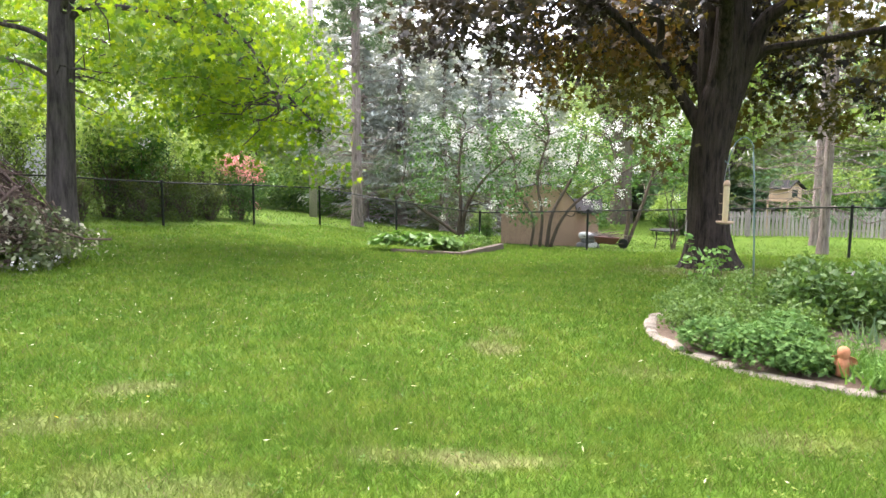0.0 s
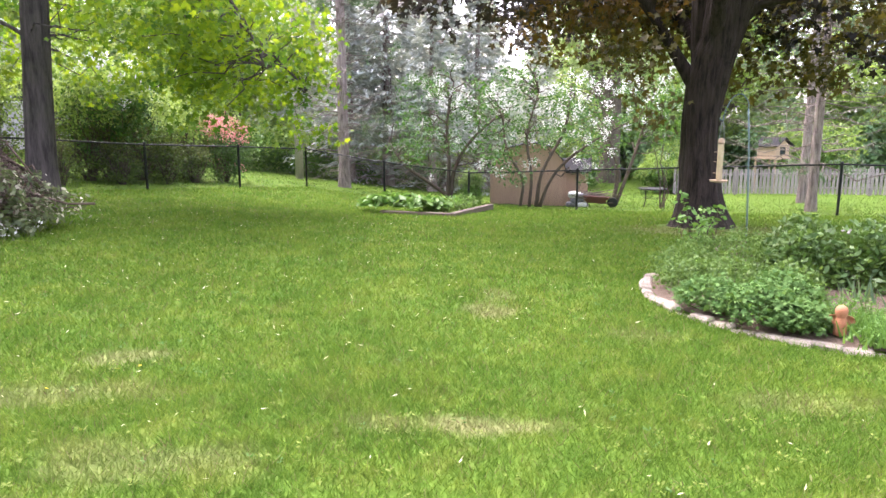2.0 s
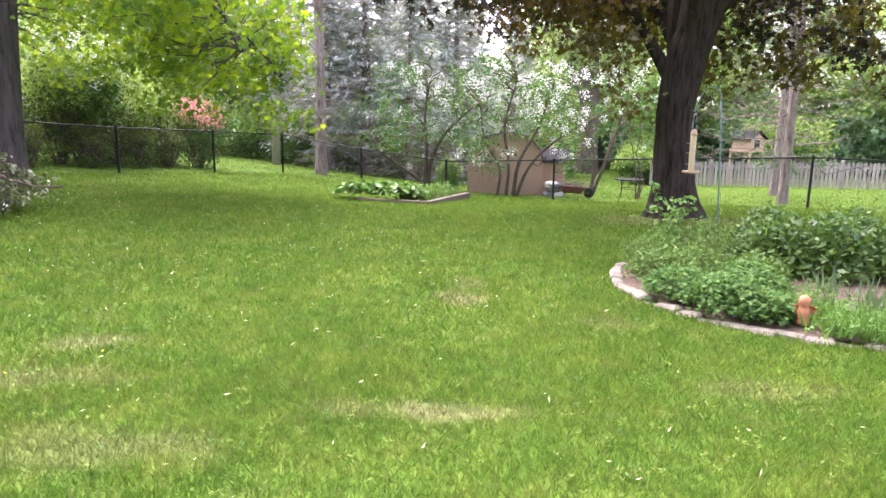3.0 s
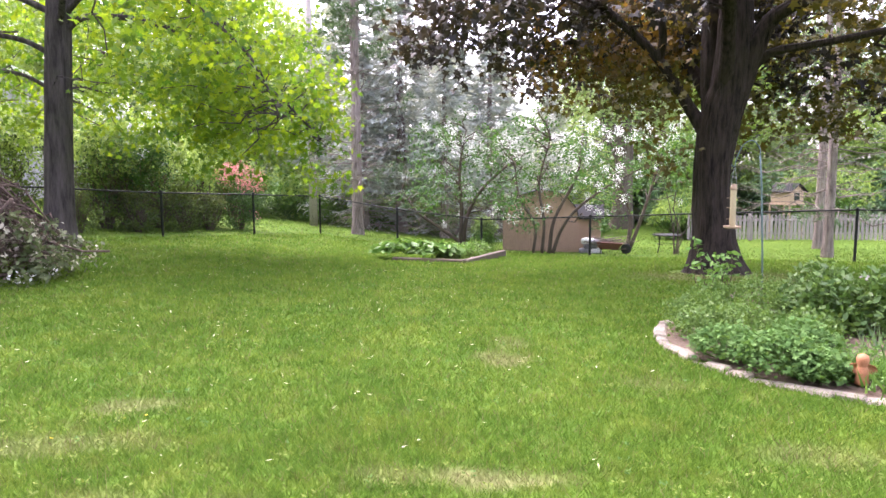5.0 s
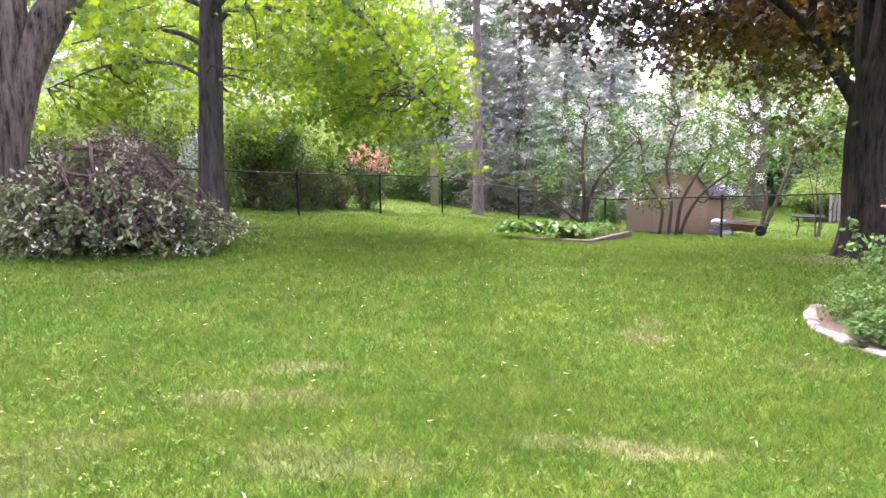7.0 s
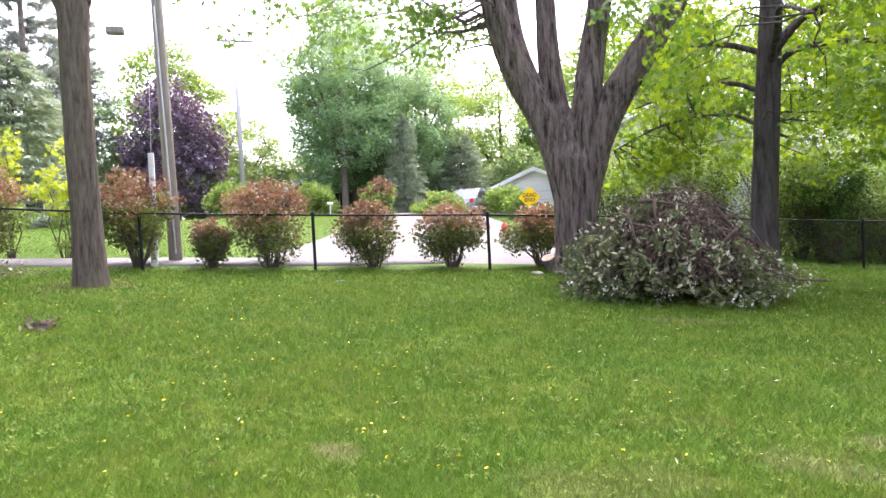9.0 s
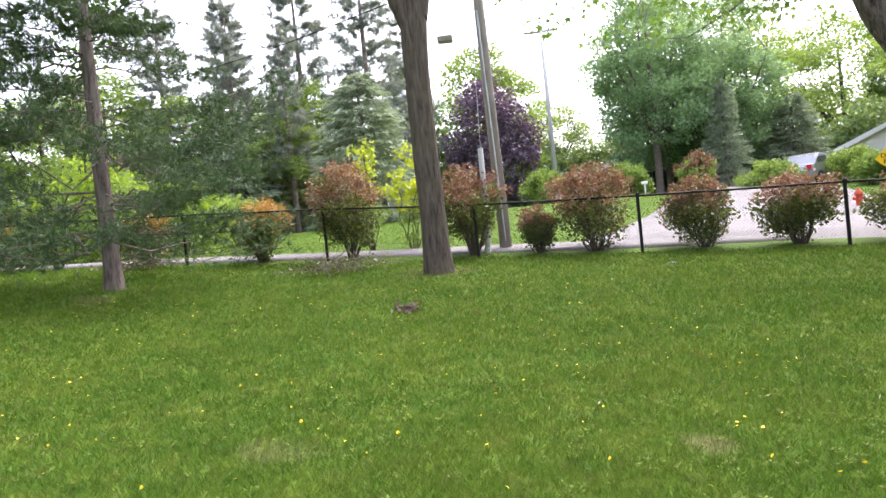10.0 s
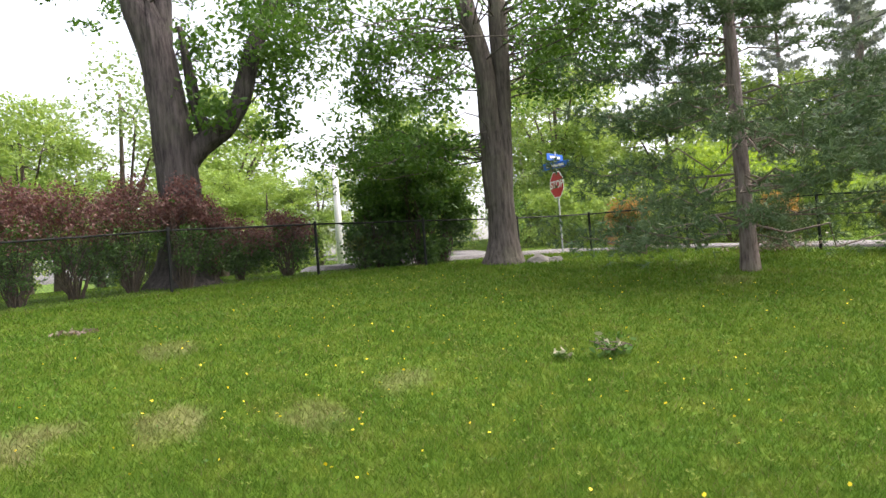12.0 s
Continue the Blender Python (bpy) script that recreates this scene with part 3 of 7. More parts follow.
        geo.tube(path, [r0 + (r1 - r0) * i / 5 for i in range(6)], sides, cap=False)


def smooth_path(points, bits=4):
    """A finer path through the points (Catmull-Rom)."""
    p = [Vector(q) for q in points]
    p = [2 * p[0] - p[1]] + p + [2 * p[-1] - p[-2]]
    out = []
    for i in range(1, len(p) - 2):
        for k in range(bits):
            t = k / bits
            out.append(0.5 * (2 * p[i] + (p[i + 1] - p[i - 1]) * t + (2 * p[i - 1] - 5 * p[i] + 4 * p[i + 1] - p[i + 2]) * t * t + (3 * p[i] - p[i - 1] - 3 * p[i + 1] + p[i + 2]) * t**3))
    return out + [p[-2]]


def limb_radii(radii, n):
    return list(np.interp(np.linspace(0, 1, n), np.linspace(0, 1, len(radii)), radii))


def text_mesh(words, size, mat, name="lettering"):
    """Flat lettering in the built-in font as a mesh."""
    c = bpy.data.curves.new(name, "FONT")
    c.body, c.size, c.align_x, c.align_y, c.extrude, c.offset = words, size, "CENTER", "CENTER", 0.002, size * 0.018
    ob = bpy.data.objects.new(name, c)
    scene.collection.objects.link(ob)
    bpy.context.view_layer.update()
    me = bpy.data.meshes.new_from_object(ob.evaluated_get(bpy.context.evaluated_depsgraph_get()))
    bpy.data.objects.remove(ob)
    bpy.data.curves.remove(c)
    me.materials.clear()
    me.materials.append(mat)
    return me


# ---- ground ----
# Landform: heights on an 8 m grid, joined by cubic splines.
LAND = np.array([
    [5.34, 3.87, 2.96, 2.78, 2.9, 2.86, 2.59, 2.24, 1.98, 1.75],
    [4.23, 2.76, 2.0, 2.0, 2.24, 2.3, 2.04, 1.73, 1.48, 1.24],
    [2.8, 1.85, 1.58, 1.42, 1.42, 1.59, 1.35, 1.17, 0.94, 0.68],
    [1.75, 1.7, 1.83, 1.3, 0.98, 0.68, 0.42, 0.46, 0.28, 0.02],
    [1.41, 1.82, 1.39, 0.19, 0.56, 0.26, 0.19, -0.37, -0.6, -0.71],
    [1.33, 1.36, 0.48, -0.37, 0.11, -0.64, -1.06, -1.57, -1.43, -1.3],
    [1.22, 1.16, 0.54, 0.0, 0.09, -0.44, -1.35, -1.66, -1.6, -1.57],
    [0.72, 0.61, 0.29, -0.14, -0.42, -0.63, -1.14, -1.37, -1.51, -1.62],
    [0.03, -0.01, -0.1, -0.33, -0.7, -0.97, -1.19, -1.33, -1.47, -1.61],
    [-0.64, -0.59, -0.57, -0.68, -0.92, -1.14, -1.26, -1.35, -1.45, -1.58],
])
LAND_X, LAND_Y, LAND_STEP = -40.0, -24.0, 8.0


def spline(u):
    u = np.abs(u)
    return np.where(u < 1, 2 / 3 - u**2 + u**3 / 2, np.where(u < 2, (2 - u) ** 3 / 6, 0))


def height(x, y):
    x = np.clip(np.asarray(x, float), LAND_X + LAND_STEP, LAND_X + LAND_STEP * 8)
    y = np.clip(np.asarray(y, float), LAND_Y + LAND_STEP, LAND_Y + LAND_STEP * 8)
    bx = spline((x[..., None] - LAND_X) / LAND_STEP - np.arange(10))
    by = spline((y[..., None] - LAND_Y) / LAND_STEP - np.arange(10))
    return np.einsum("...i,...j,ij->...", bx, by, LAND)


def ground_at(x, y):
    return float(height(x, y))


def on_ground(x, y, turn=0.0, sink=0.0):
    return pose(x, y, ground_at(x, y) - sink, 0, 0, turn)


# Bare, dry spots of the lawn: x, y, half width, half depth, turn, strength.
DRY = [
    (-4.78, -7.19, 0.4, 0.3, 40, 0.7), (-3.45, -5.09, 0.4, 0.25, 40, 0.9), (-2.64, -5.69, 0.4, 0.3, 40, 0.9), (-5.07, -4.22, 0.35, 0.2, 20, 0.7), (-4.1, -4.31, 0.35, 0.25, 60, 0.7), (-3.6, 0.2, 0.3, 0.16, 0, 0.55), (-4.8, -0.2, 0.3, 0.15, 70, 0.5),
    (0.40, 3.72, 0.34, 0.10, 0, 0.95), (0.62, 5.85, 0.20, 0.22, 20, 0.8), (0.75, 6.35, 0.16, 0.22, 0, 0.5), (-1.75, 4.62, 0.28, 0.13, 10, 0.7),
    (-1.9, 4.0, 0.5, 0.16, 10, 0.55), (-1.2, 3.3, 0.5, 0.2, 0, 0.45), (-0.1, 3.75, 0.25, 0.07, 0, 0.6), (-3.9, 2.15, 0.17, 0.12, 30, 0.9),
    (-2.6, 2.9, 0.5, 0.3, 60, 0.35), (4.6, 11.2, 1.3, 0.8, 0, 0.8), (-4.7, 7.0, 0.5, 0.12, 30, 0.7), (-11.9, 2.35, 0.7, 0.5, 90, 0.6),
    (-11.3, -2.9, 0.45, 0.3, 0, 0.6), (-2.2, -2.3, 0.5, 0.3, 0, 0.4), (1.7, 5.2, 0.3, 0.12, 0, 0.4), (2.2, 4.0, 0.4, 0.15, 0, 0.4),
]


def dryness(x, y):
    d = np.zeros_like(x)
    for cx, cy, a, b, turn, s in DRY:
        c, q = math.cos(radians(turn)), math.sin(radians(turn))
        u, v = (x - cx) * c + (y - cy) * q, (y - cy) * c - (x - cx) * q
        wave = 0.35 * np.sin(9 * u + 4 * v) + 0.3 * np.sin(17 * v - 7 * u + cx)
        d = np.maximum(d, 0.64 * s * np.clip(1.5 - 1.0 * ((u / a) ** 2 + (v / b) ** 2) - wave, 0, 1))
    return d


def lines(parts):
    return np.concatenate([np.arange(a, b, s) for a, b, s in parts])


gx = np.r_[-600, -300, -160, -100, -70, lines([(-52, -14, 1.0), (-14, -5, 0.35), (-5, 5, 0.1), (5, 14, 0.35), (14, 34, 1.0)]), 36, 44, 60, 100, 200, 400, 700]
gy = np.r_[-600, -300, -160, -100, -60, lines([(-40, -12, 1.0), (-12, -1, 0.35), (-1, 8, 0.1), (8, 22, 0.35), (22, 46, 1.0)]), 50, 60, 80, 120, 250, 450, 700]
GX, GY = np.meshgrid(gx, gy, indexing="ij")
GZ = height(GX, GY)
nx, ny = len(gx), len(gy)
idx = np.arange(nx * ny).reshape(nx, ny)
quads = np.stack([idx[:-1, :-1], idx[1:, :-1], idx[1:, 1:], idx[:-1, 1:]], -1).reshape(-1, 4)
me = bpy.data.meshes.new("ground")
me.from_pydata(np.stack([GX, GY, GZ], -1).reshape(-1, 3).tolist(), [], quads.tolist())
me.materials.append(M["turf"])
me.attributes.new("dry", "FLOAT", "POINT").data.foreach_set("value", dryness(GX, GY).astype(np.float32).ravel())
me.shade_smooth()
tagged(new("ground", me), "mown green lawn with dry patches and gentle slopes", "lawn", kind="structure")

# Garden bed in the lawn, as an oval.
BED = (3.83, 6.27, 1.72, 1.6)


def in_bed(x, y, grow=1.0):
    return ((x - BED[0]) / BED[2]) ** 2 + ((y - BED[1]) / BED[3]) ** 2 < grow**2


# Fence line of the garden, from the far east side round by the street to the south: x, y, height of the rail.
FENCE = [(14.0, 12.7, 0.62), (11.6, 14.0, 0.62), (9.11, 15.3, 0.64), (6.5, 16.7, 0.5), (3.92, 18.07, 0.35), (1.2, 19.53, 0.19), (-1.22, 20.56, 0.44), (-3.78, 22.18, 0.78),
         (-5.03, 19.1, 0.94), (-6.29, 16.09, 1.08), (-7.4, 13.7, 1.25), (-8.6, 11.2, 1.42), (-9.82, 8.66, 1.59), (-11.71, 6.06, 1.74), (-13.33, 3.47, 1.92), (-14.52, 0.65, 2.17),
         (-15.7, -2.2, 2.38), (-16.75, -5.0, 2.54), (-17.67, -7.77, 2.65), (-15.26, -8.62, 2.60), (-13.0, -9.8, 2.63), (-10.76, -10.96, 2.65), (-7.63, -11.43, 2.56), (-5.0, -12.15, 2.42), (-2.2, -12.9, 2.2), (0.6, -13.6, 2.0), (3.4, -14.3, 1.8)]
POLY = np.array([(p[0], p[1]) for p in FENCE] + [(14.0, -8.0)])


def in_garden(x, y):
    """Whether points lie inside the fence line."""
    inside = np.zeros(x.shape, bool)
    for (ax, ay), (bx, by) in zip(POLY, np.roll(POLY, -1, 0)):
        cross = (ay > y) != (by > y)
        inside ^= cross & (x < (bx - ax) * (y - ay) / (by - ay + 1e-12) + ax)
    return inside


def off_roads(x, y):
    """Whether points lie clear of the asphalt."""
    clear = np.ones(x.shape, bool)
    for line, half in ((ROAD, 0.75), (SIDE_ROAD, 3.5), (CROSS_ROAD, 1.0)):
        for (ax, ay), (bx, by) in zip(line, line[1:]):
            u = np.clip(((x - ax) * (bx - ax) + (y - ay) * (by - ay)) / ((bx - ax) ** 2 + (by - ay) ** 2), 0, 1)
            clear &= np.hypot(x - ax - u * (bx - ax), y - ay - u * (by - ay)) > half
    return clear


def strip(name, line, half, lift, mat, label, category):
    """A road or walk that lies on the ground along a line."""
    path = smooth_path([(x, y, 0) for x, y in line], 10)
    g = Geo()
    n = len(path)
    slots = (-1.03, -1.0, -0.6, -0.3, 0.0, 0.3, 0.6, 1.0, 1.03)
    across = len(slots)
    for i, p in enumerate(path):
        d = (path[min(i + 1, n - 1)] - path[max(i - 1, 0)]).normalized()
        s = Vector((d.y, -d.x, 0))
        for k in range(across):
            q = p + s * half * slots[k]
            g.v.append((q.x, q.y, ground_at(q.x, q.y) + (lift + 0.05 * (1 - slots[k] ** 2) if abs(slots[k]) <= 1 and 0 < i < n - 1 else -0.1)))
    g.f = [(i * across + k, i * across + k + 1, (i + 1) * across + k + 1, (i + 1) * across + k) for i in range(n - 1) for k in range(across - 1)]
    return tagged(part(name, g, mat, smooth=True), label, category, kind="structure")


ROAD = [(-11.6, 9.6), (-12.95, 6.85), (-14.6, 4.2), (-15.85, 1.2), (-17.0, -1.7), (-18.05, -4.5), (-19.7, -8.6), (-22.5, -13.5), (-26, -20), (-30, -34)]
SIDE_ROAD = [(-11.4, 8.2), (-17.2, 13.0), (-23.5, 17.6), (-30, 22), (-42, 30)]
CROSS_ROAD = [(-12.7, -13.4), (-15.0, -12.3), (-18.0, -10.6), (-20.5, -9.6)]
strip("road", ROAD, 0.68, 0.03, M["asphalt"], "narrow pale worn asphalt lane along the fence", "road")
strip("side_road", SIDE_ROAD, 3.4, 0.085, M["asphalt"], "pale dead-end side street running away uphill", "road")
strip("cross_road", CROSS_ROAD, 0.9, 0.085, M["asphalt"], "short pale asphalt lane beyond the south fence", "road")


# ---- fence ----
def chain_fence(label, posts, group):
    """Posts, a top rail and woven wire for a run of the fence."""
    x0, y0, _ = posts[0]
    root = thing("chain_link_fence", pose(x0, y0, ground_at(x0, y0)), label, "fence", group)
    o = root.matrix_world.translation
    loc = [Vector((x, y, z)) - o for x, y, z in posts]
    low = [Vector((x, y, min(ground_at(x, y), z - 0.95))) - o for x, y, z in posts]
    for p, q in zip(loc, low):
        g = Geo().tube([q - Vector((0, 0, 0.1)), p + Vector((0, 0, 0.0))], [0.03, 0.03], 10)
        g.lathe([(0.036, 0), (0.036, 0.03), (0.028, 0.05), (0.008, 0.062)], 10, Matrix.Translation(p))
        part("post", g, M["black_metal"], root)
    for a, b, c, d in zip(loc, loc[1:], low, low[1:]):
        part("top_rail", Geo().tube([a, (a + b) / 2 - Vector((0, 0, 0.006)), b], [0.018] * 3, 8), M["black_metal"], root)
        g = Geo()
        width, tall = (b - a).length, (a - c).length
        side = (b - a).normalized().cross(Vector((0, 0, 1)))
        step, w = 0.057, 0.0013
        count = int(width / step)
        run = tall / width

        def spot(u, v):
            return c.lerp(d, u).lerp(a.lerp(b, u), v) + side * 0.026

        for k in range(-int(run * count) - 1, count + 1):
            for way in (1, -1):
                u0, u1, v0, v1 = k * step / width, k * step / width + run, 0.0, 1.0
                if u0 < 0:
                    v0, u0 = -u0 / run, 0.0
                if u1 > 1:
                    v1, u1 = v0 + (1 - u0) / run if u0 > 0 else (1 - k * step / width) / run, 1.0
                if v1 - v0 < 0.02 or u0 >= 1:
                    continue
                p, q = (spot(u0, v0), spot(u1, v1)) if way == 1 else (spot(1 - u0, v0), spot(1 - u1, v1))
                e = (q - p).normalized().cross(side) * w
                f = side * w
                g.add([p - e, p + e, p + f, q - e, q + e, q + f], [(0, 1, 4, 3), (1, 2, 5, 4), (2, 0, 3, 5)])
        part("wire_mesh", g, M["wire"], root)
    return root


FENCE_GROUP = "black chain-link fence round the garden"
chain_fence("black chain-link fence along the back of the lawn", FENCE[:8], FENCE_GROUP)
chain_fence("black chain-link fence beside the street bushes", FENCE[7:19], FENCE_GROUP)
chain_fence("black chain-link fence in front of the maroon hedge", FENCE[18:], FENCE_GROUP)


# ---- trees ----
def trunk_geo(path, radii, sides=28, bits=7, flare=0.5, wobble=0.07, seed=0.0, ridge=0.0):
    p = smooth_path(path, bits)
    r = limb_radii(radii, len(p))
    for i, q in enumerate(p):
        r[i] *= 1 + flare * math.exp(-max(0.0, q.z + 0.05) / 0.22)
    p.insert(0, p[0] - Vector((0, 0, 0.35)))
    r.insert(0, r[0] * 1.12)
    return Geo().tube(p, r, sides, wobble, seed=seed, ridge=ridge)


def tree(m, label, bark, leaf, trunk, limbs, crown, leaf_size, shape, per_clump, clump_r, twig_share=0.3, flat=0.45, lift=0.55, hang=0.3, flare=0.5, wobble=0.07, extra=(), name="tree", twig_r=0.03, seed=1, ridge=0.0, branches=0):
    """A broadleaf tree: a trunk, limbs and the first branches as parts, twigs to the leaf clumps, and a crown of single leaves."""
    rng = np.random.default_rng(seed)
    root = thing(name, m, label, "tree")
    if ridge:
        trunk = (*trunk[:2], 84, 16)
    part("trunk", trunk_geo(*trunk, flare=flare, wobble=wobble, seed=seed * 3.1, ridge=ridge), bark, root, smooth=True)
    skeleton = []
    for path, radii in limbs:
        p = smooth_path(path, 10 if ridge else 5)
        part("limb", Geo().tube(p, limb_radii(radii, len(p)), 48 if ridge else 14, wobble * 0.8, seed=seed + len(skeleton), ridge=ridge * 0.6 * min(1.0, radii[0] / 0.2)), bark, root, smooth=True)
        skeleton += [tuple(q) for q in p[2:]]
    if not skeleton:
        skeleton = [tuple(q) for q in smooth_path(trunk[0], 6)[4:]]
    crown = np.asarray(crown)
    g = Geo()
    pick = crown[rng.random(len(crown)) < twig_share]
    for q in pick[:branches]:
        one = Geo()
        twigs(one, skeleton, [q], twig_r, 0.006, 6, 0.06, rng)
        part("branch", one, bark, root, smooth=True)
    if len(pick) > branches:
        twigs(g, skeleton, pick[branches:], twig_r, 0.006, 5, 0.06, rng)
        part("twigwork", g, bark, root)
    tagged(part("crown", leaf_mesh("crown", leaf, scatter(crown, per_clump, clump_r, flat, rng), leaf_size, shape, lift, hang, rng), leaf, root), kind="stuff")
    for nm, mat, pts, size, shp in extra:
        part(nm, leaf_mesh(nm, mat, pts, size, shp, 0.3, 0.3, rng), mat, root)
    return root


def facing(x, y, back=0.0):
    """Ground pose of a thing whose local y points away from the standpoint."""
    return on_ground(x, y, math.degrees(math.atan2(-x, y)) + back)


def umbrella(rx, ry, z_in, z_out, top, seed, count, gap=-0.05, gap_scale=1.0, dx=0.0, dy=0.0, power=2.0, below=None):
    """Clump centres of a wide crown whose underside runs from z_in at the trunk to z_out at the rim."""
    rng = np.random.default_rng(seed)

    def inside(p):
        r = math.hypot((p[0] - dx) / rx, (p[1] - dy) / ry)
        if r > 1:
            return False
        low = z_in + (z_out - z_in) * r**power
        if below:
            low += below(p)
        roof = low + (top - low) * math.sqrt(1 - r * r) + 0.3
        return low < p[2] < roof and (r > 0.5 or p[2] < low + 2.4)

    return clumps(count, inside, ((dx - rx, dy - ry, min(z_in, z_out) - 1.5), (dx + rx, dy + ry, top)), gap_scale, gap, rng, seed * 1.7)


# Dark bronze maple in the lawn beside the garden bed.
MAPLE_CROWN = umbrella(5.3, 5.2, 3.9, 3.45, 6.4, 11, 640, -0.06, 1.2, power=1.4, below=lambda p: 0.4 if p[1] < 0.45 and -2.4 < p[0] < 2.6 else 0.0)
# The lower right of the crown gets the olive leaves, painted as lit.
MAPLE_LIT_OLIVE = (MAPLE_CROWN[:, 0] > -0.2) & (MAPLE_CROWN[:, 2] < 5.0)
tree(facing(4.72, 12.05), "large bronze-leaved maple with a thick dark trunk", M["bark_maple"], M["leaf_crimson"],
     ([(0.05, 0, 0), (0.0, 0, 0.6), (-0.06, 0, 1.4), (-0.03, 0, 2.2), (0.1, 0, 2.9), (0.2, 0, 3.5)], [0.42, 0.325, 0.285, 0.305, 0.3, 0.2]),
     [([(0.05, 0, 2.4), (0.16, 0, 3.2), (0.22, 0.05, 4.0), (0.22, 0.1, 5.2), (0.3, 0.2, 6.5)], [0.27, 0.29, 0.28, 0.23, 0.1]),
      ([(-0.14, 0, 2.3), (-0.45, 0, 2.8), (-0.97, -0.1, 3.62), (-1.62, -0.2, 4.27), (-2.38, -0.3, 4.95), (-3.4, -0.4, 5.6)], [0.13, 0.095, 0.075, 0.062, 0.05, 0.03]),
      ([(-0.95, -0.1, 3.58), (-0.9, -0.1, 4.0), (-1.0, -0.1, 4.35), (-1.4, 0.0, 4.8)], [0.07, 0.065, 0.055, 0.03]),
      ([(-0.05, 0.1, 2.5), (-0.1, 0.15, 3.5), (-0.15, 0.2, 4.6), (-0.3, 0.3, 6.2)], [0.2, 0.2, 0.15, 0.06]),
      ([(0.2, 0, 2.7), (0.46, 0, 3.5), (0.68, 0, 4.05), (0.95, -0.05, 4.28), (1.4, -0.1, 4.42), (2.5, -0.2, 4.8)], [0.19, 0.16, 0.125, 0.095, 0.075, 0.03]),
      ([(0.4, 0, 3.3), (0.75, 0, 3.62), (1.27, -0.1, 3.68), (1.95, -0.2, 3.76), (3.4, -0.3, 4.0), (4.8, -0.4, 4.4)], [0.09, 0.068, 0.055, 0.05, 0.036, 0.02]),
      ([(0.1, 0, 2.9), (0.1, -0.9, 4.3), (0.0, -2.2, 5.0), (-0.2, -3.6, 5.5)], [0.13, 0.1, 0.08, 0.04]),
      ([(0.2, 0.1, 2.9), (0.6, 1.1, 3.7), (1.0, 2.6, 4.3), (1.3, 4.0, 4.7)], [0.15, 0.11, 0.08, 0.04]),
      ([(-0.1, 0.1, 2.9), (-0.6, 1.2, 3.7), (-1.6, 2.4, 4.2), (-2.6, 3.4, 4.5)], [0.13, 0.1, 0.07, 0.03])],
     np.concatenate([MAPLE_CROWN[~MAPLE_LIT_OLIVE],
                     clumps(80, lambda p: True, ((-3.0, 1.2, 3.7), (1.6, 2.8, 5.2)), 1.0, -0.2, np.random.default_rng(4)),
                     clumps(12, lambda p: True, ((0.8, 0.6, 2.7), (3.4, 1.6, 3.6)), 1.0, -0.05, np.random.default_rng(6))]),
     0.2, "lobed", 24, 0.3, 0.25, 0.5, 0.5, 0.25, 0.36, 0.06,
     # Leaves coloured as if sun shone through them, among the dark ones.
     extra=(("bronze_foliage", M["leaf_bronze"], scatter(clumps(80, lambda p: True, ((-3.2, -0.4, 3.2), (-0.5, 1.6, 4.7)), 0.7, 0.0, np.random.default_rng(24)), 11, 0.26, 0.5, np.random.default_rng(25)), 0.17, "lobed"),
            ("olive_foliage", M["leaf_olive"], scatter(np.concatenate([MAPLE_CROWN[MAPLE_LIT_OLIVE], clumps(18, lambda p: p[2] > 1.5 - 1.2 * (p[0] + 0.75), ((-1.6, -0.9, 1.65), (-0.6, -0.1, 3.4)), 0.6, -0.1, np.random.default_rng(5)), clumps(44, lambda p: True, ((-3.0, 0.4, 2.95), (-0.5, 1.8, 3.9)), 0.7, 0.0, np.random.default_rng(33)), clumps(85, lambda p: True, ((0.3, 0.2, 2.3), (3.8, 1.6, 3.8)), 0.8, -0.1, np.random.default_rng(26)), clumps(60, lambda p: True, ((-2.6, 0.4, 3.6), (2.6, 2.2, 5.0)), 0.8, -0.1, np.random.default_rng(28))]), 16, 0.26, 0.5, np.random.default_rng(27)), 0.17, "lobed")),
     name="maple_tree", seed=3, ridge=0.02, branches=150)

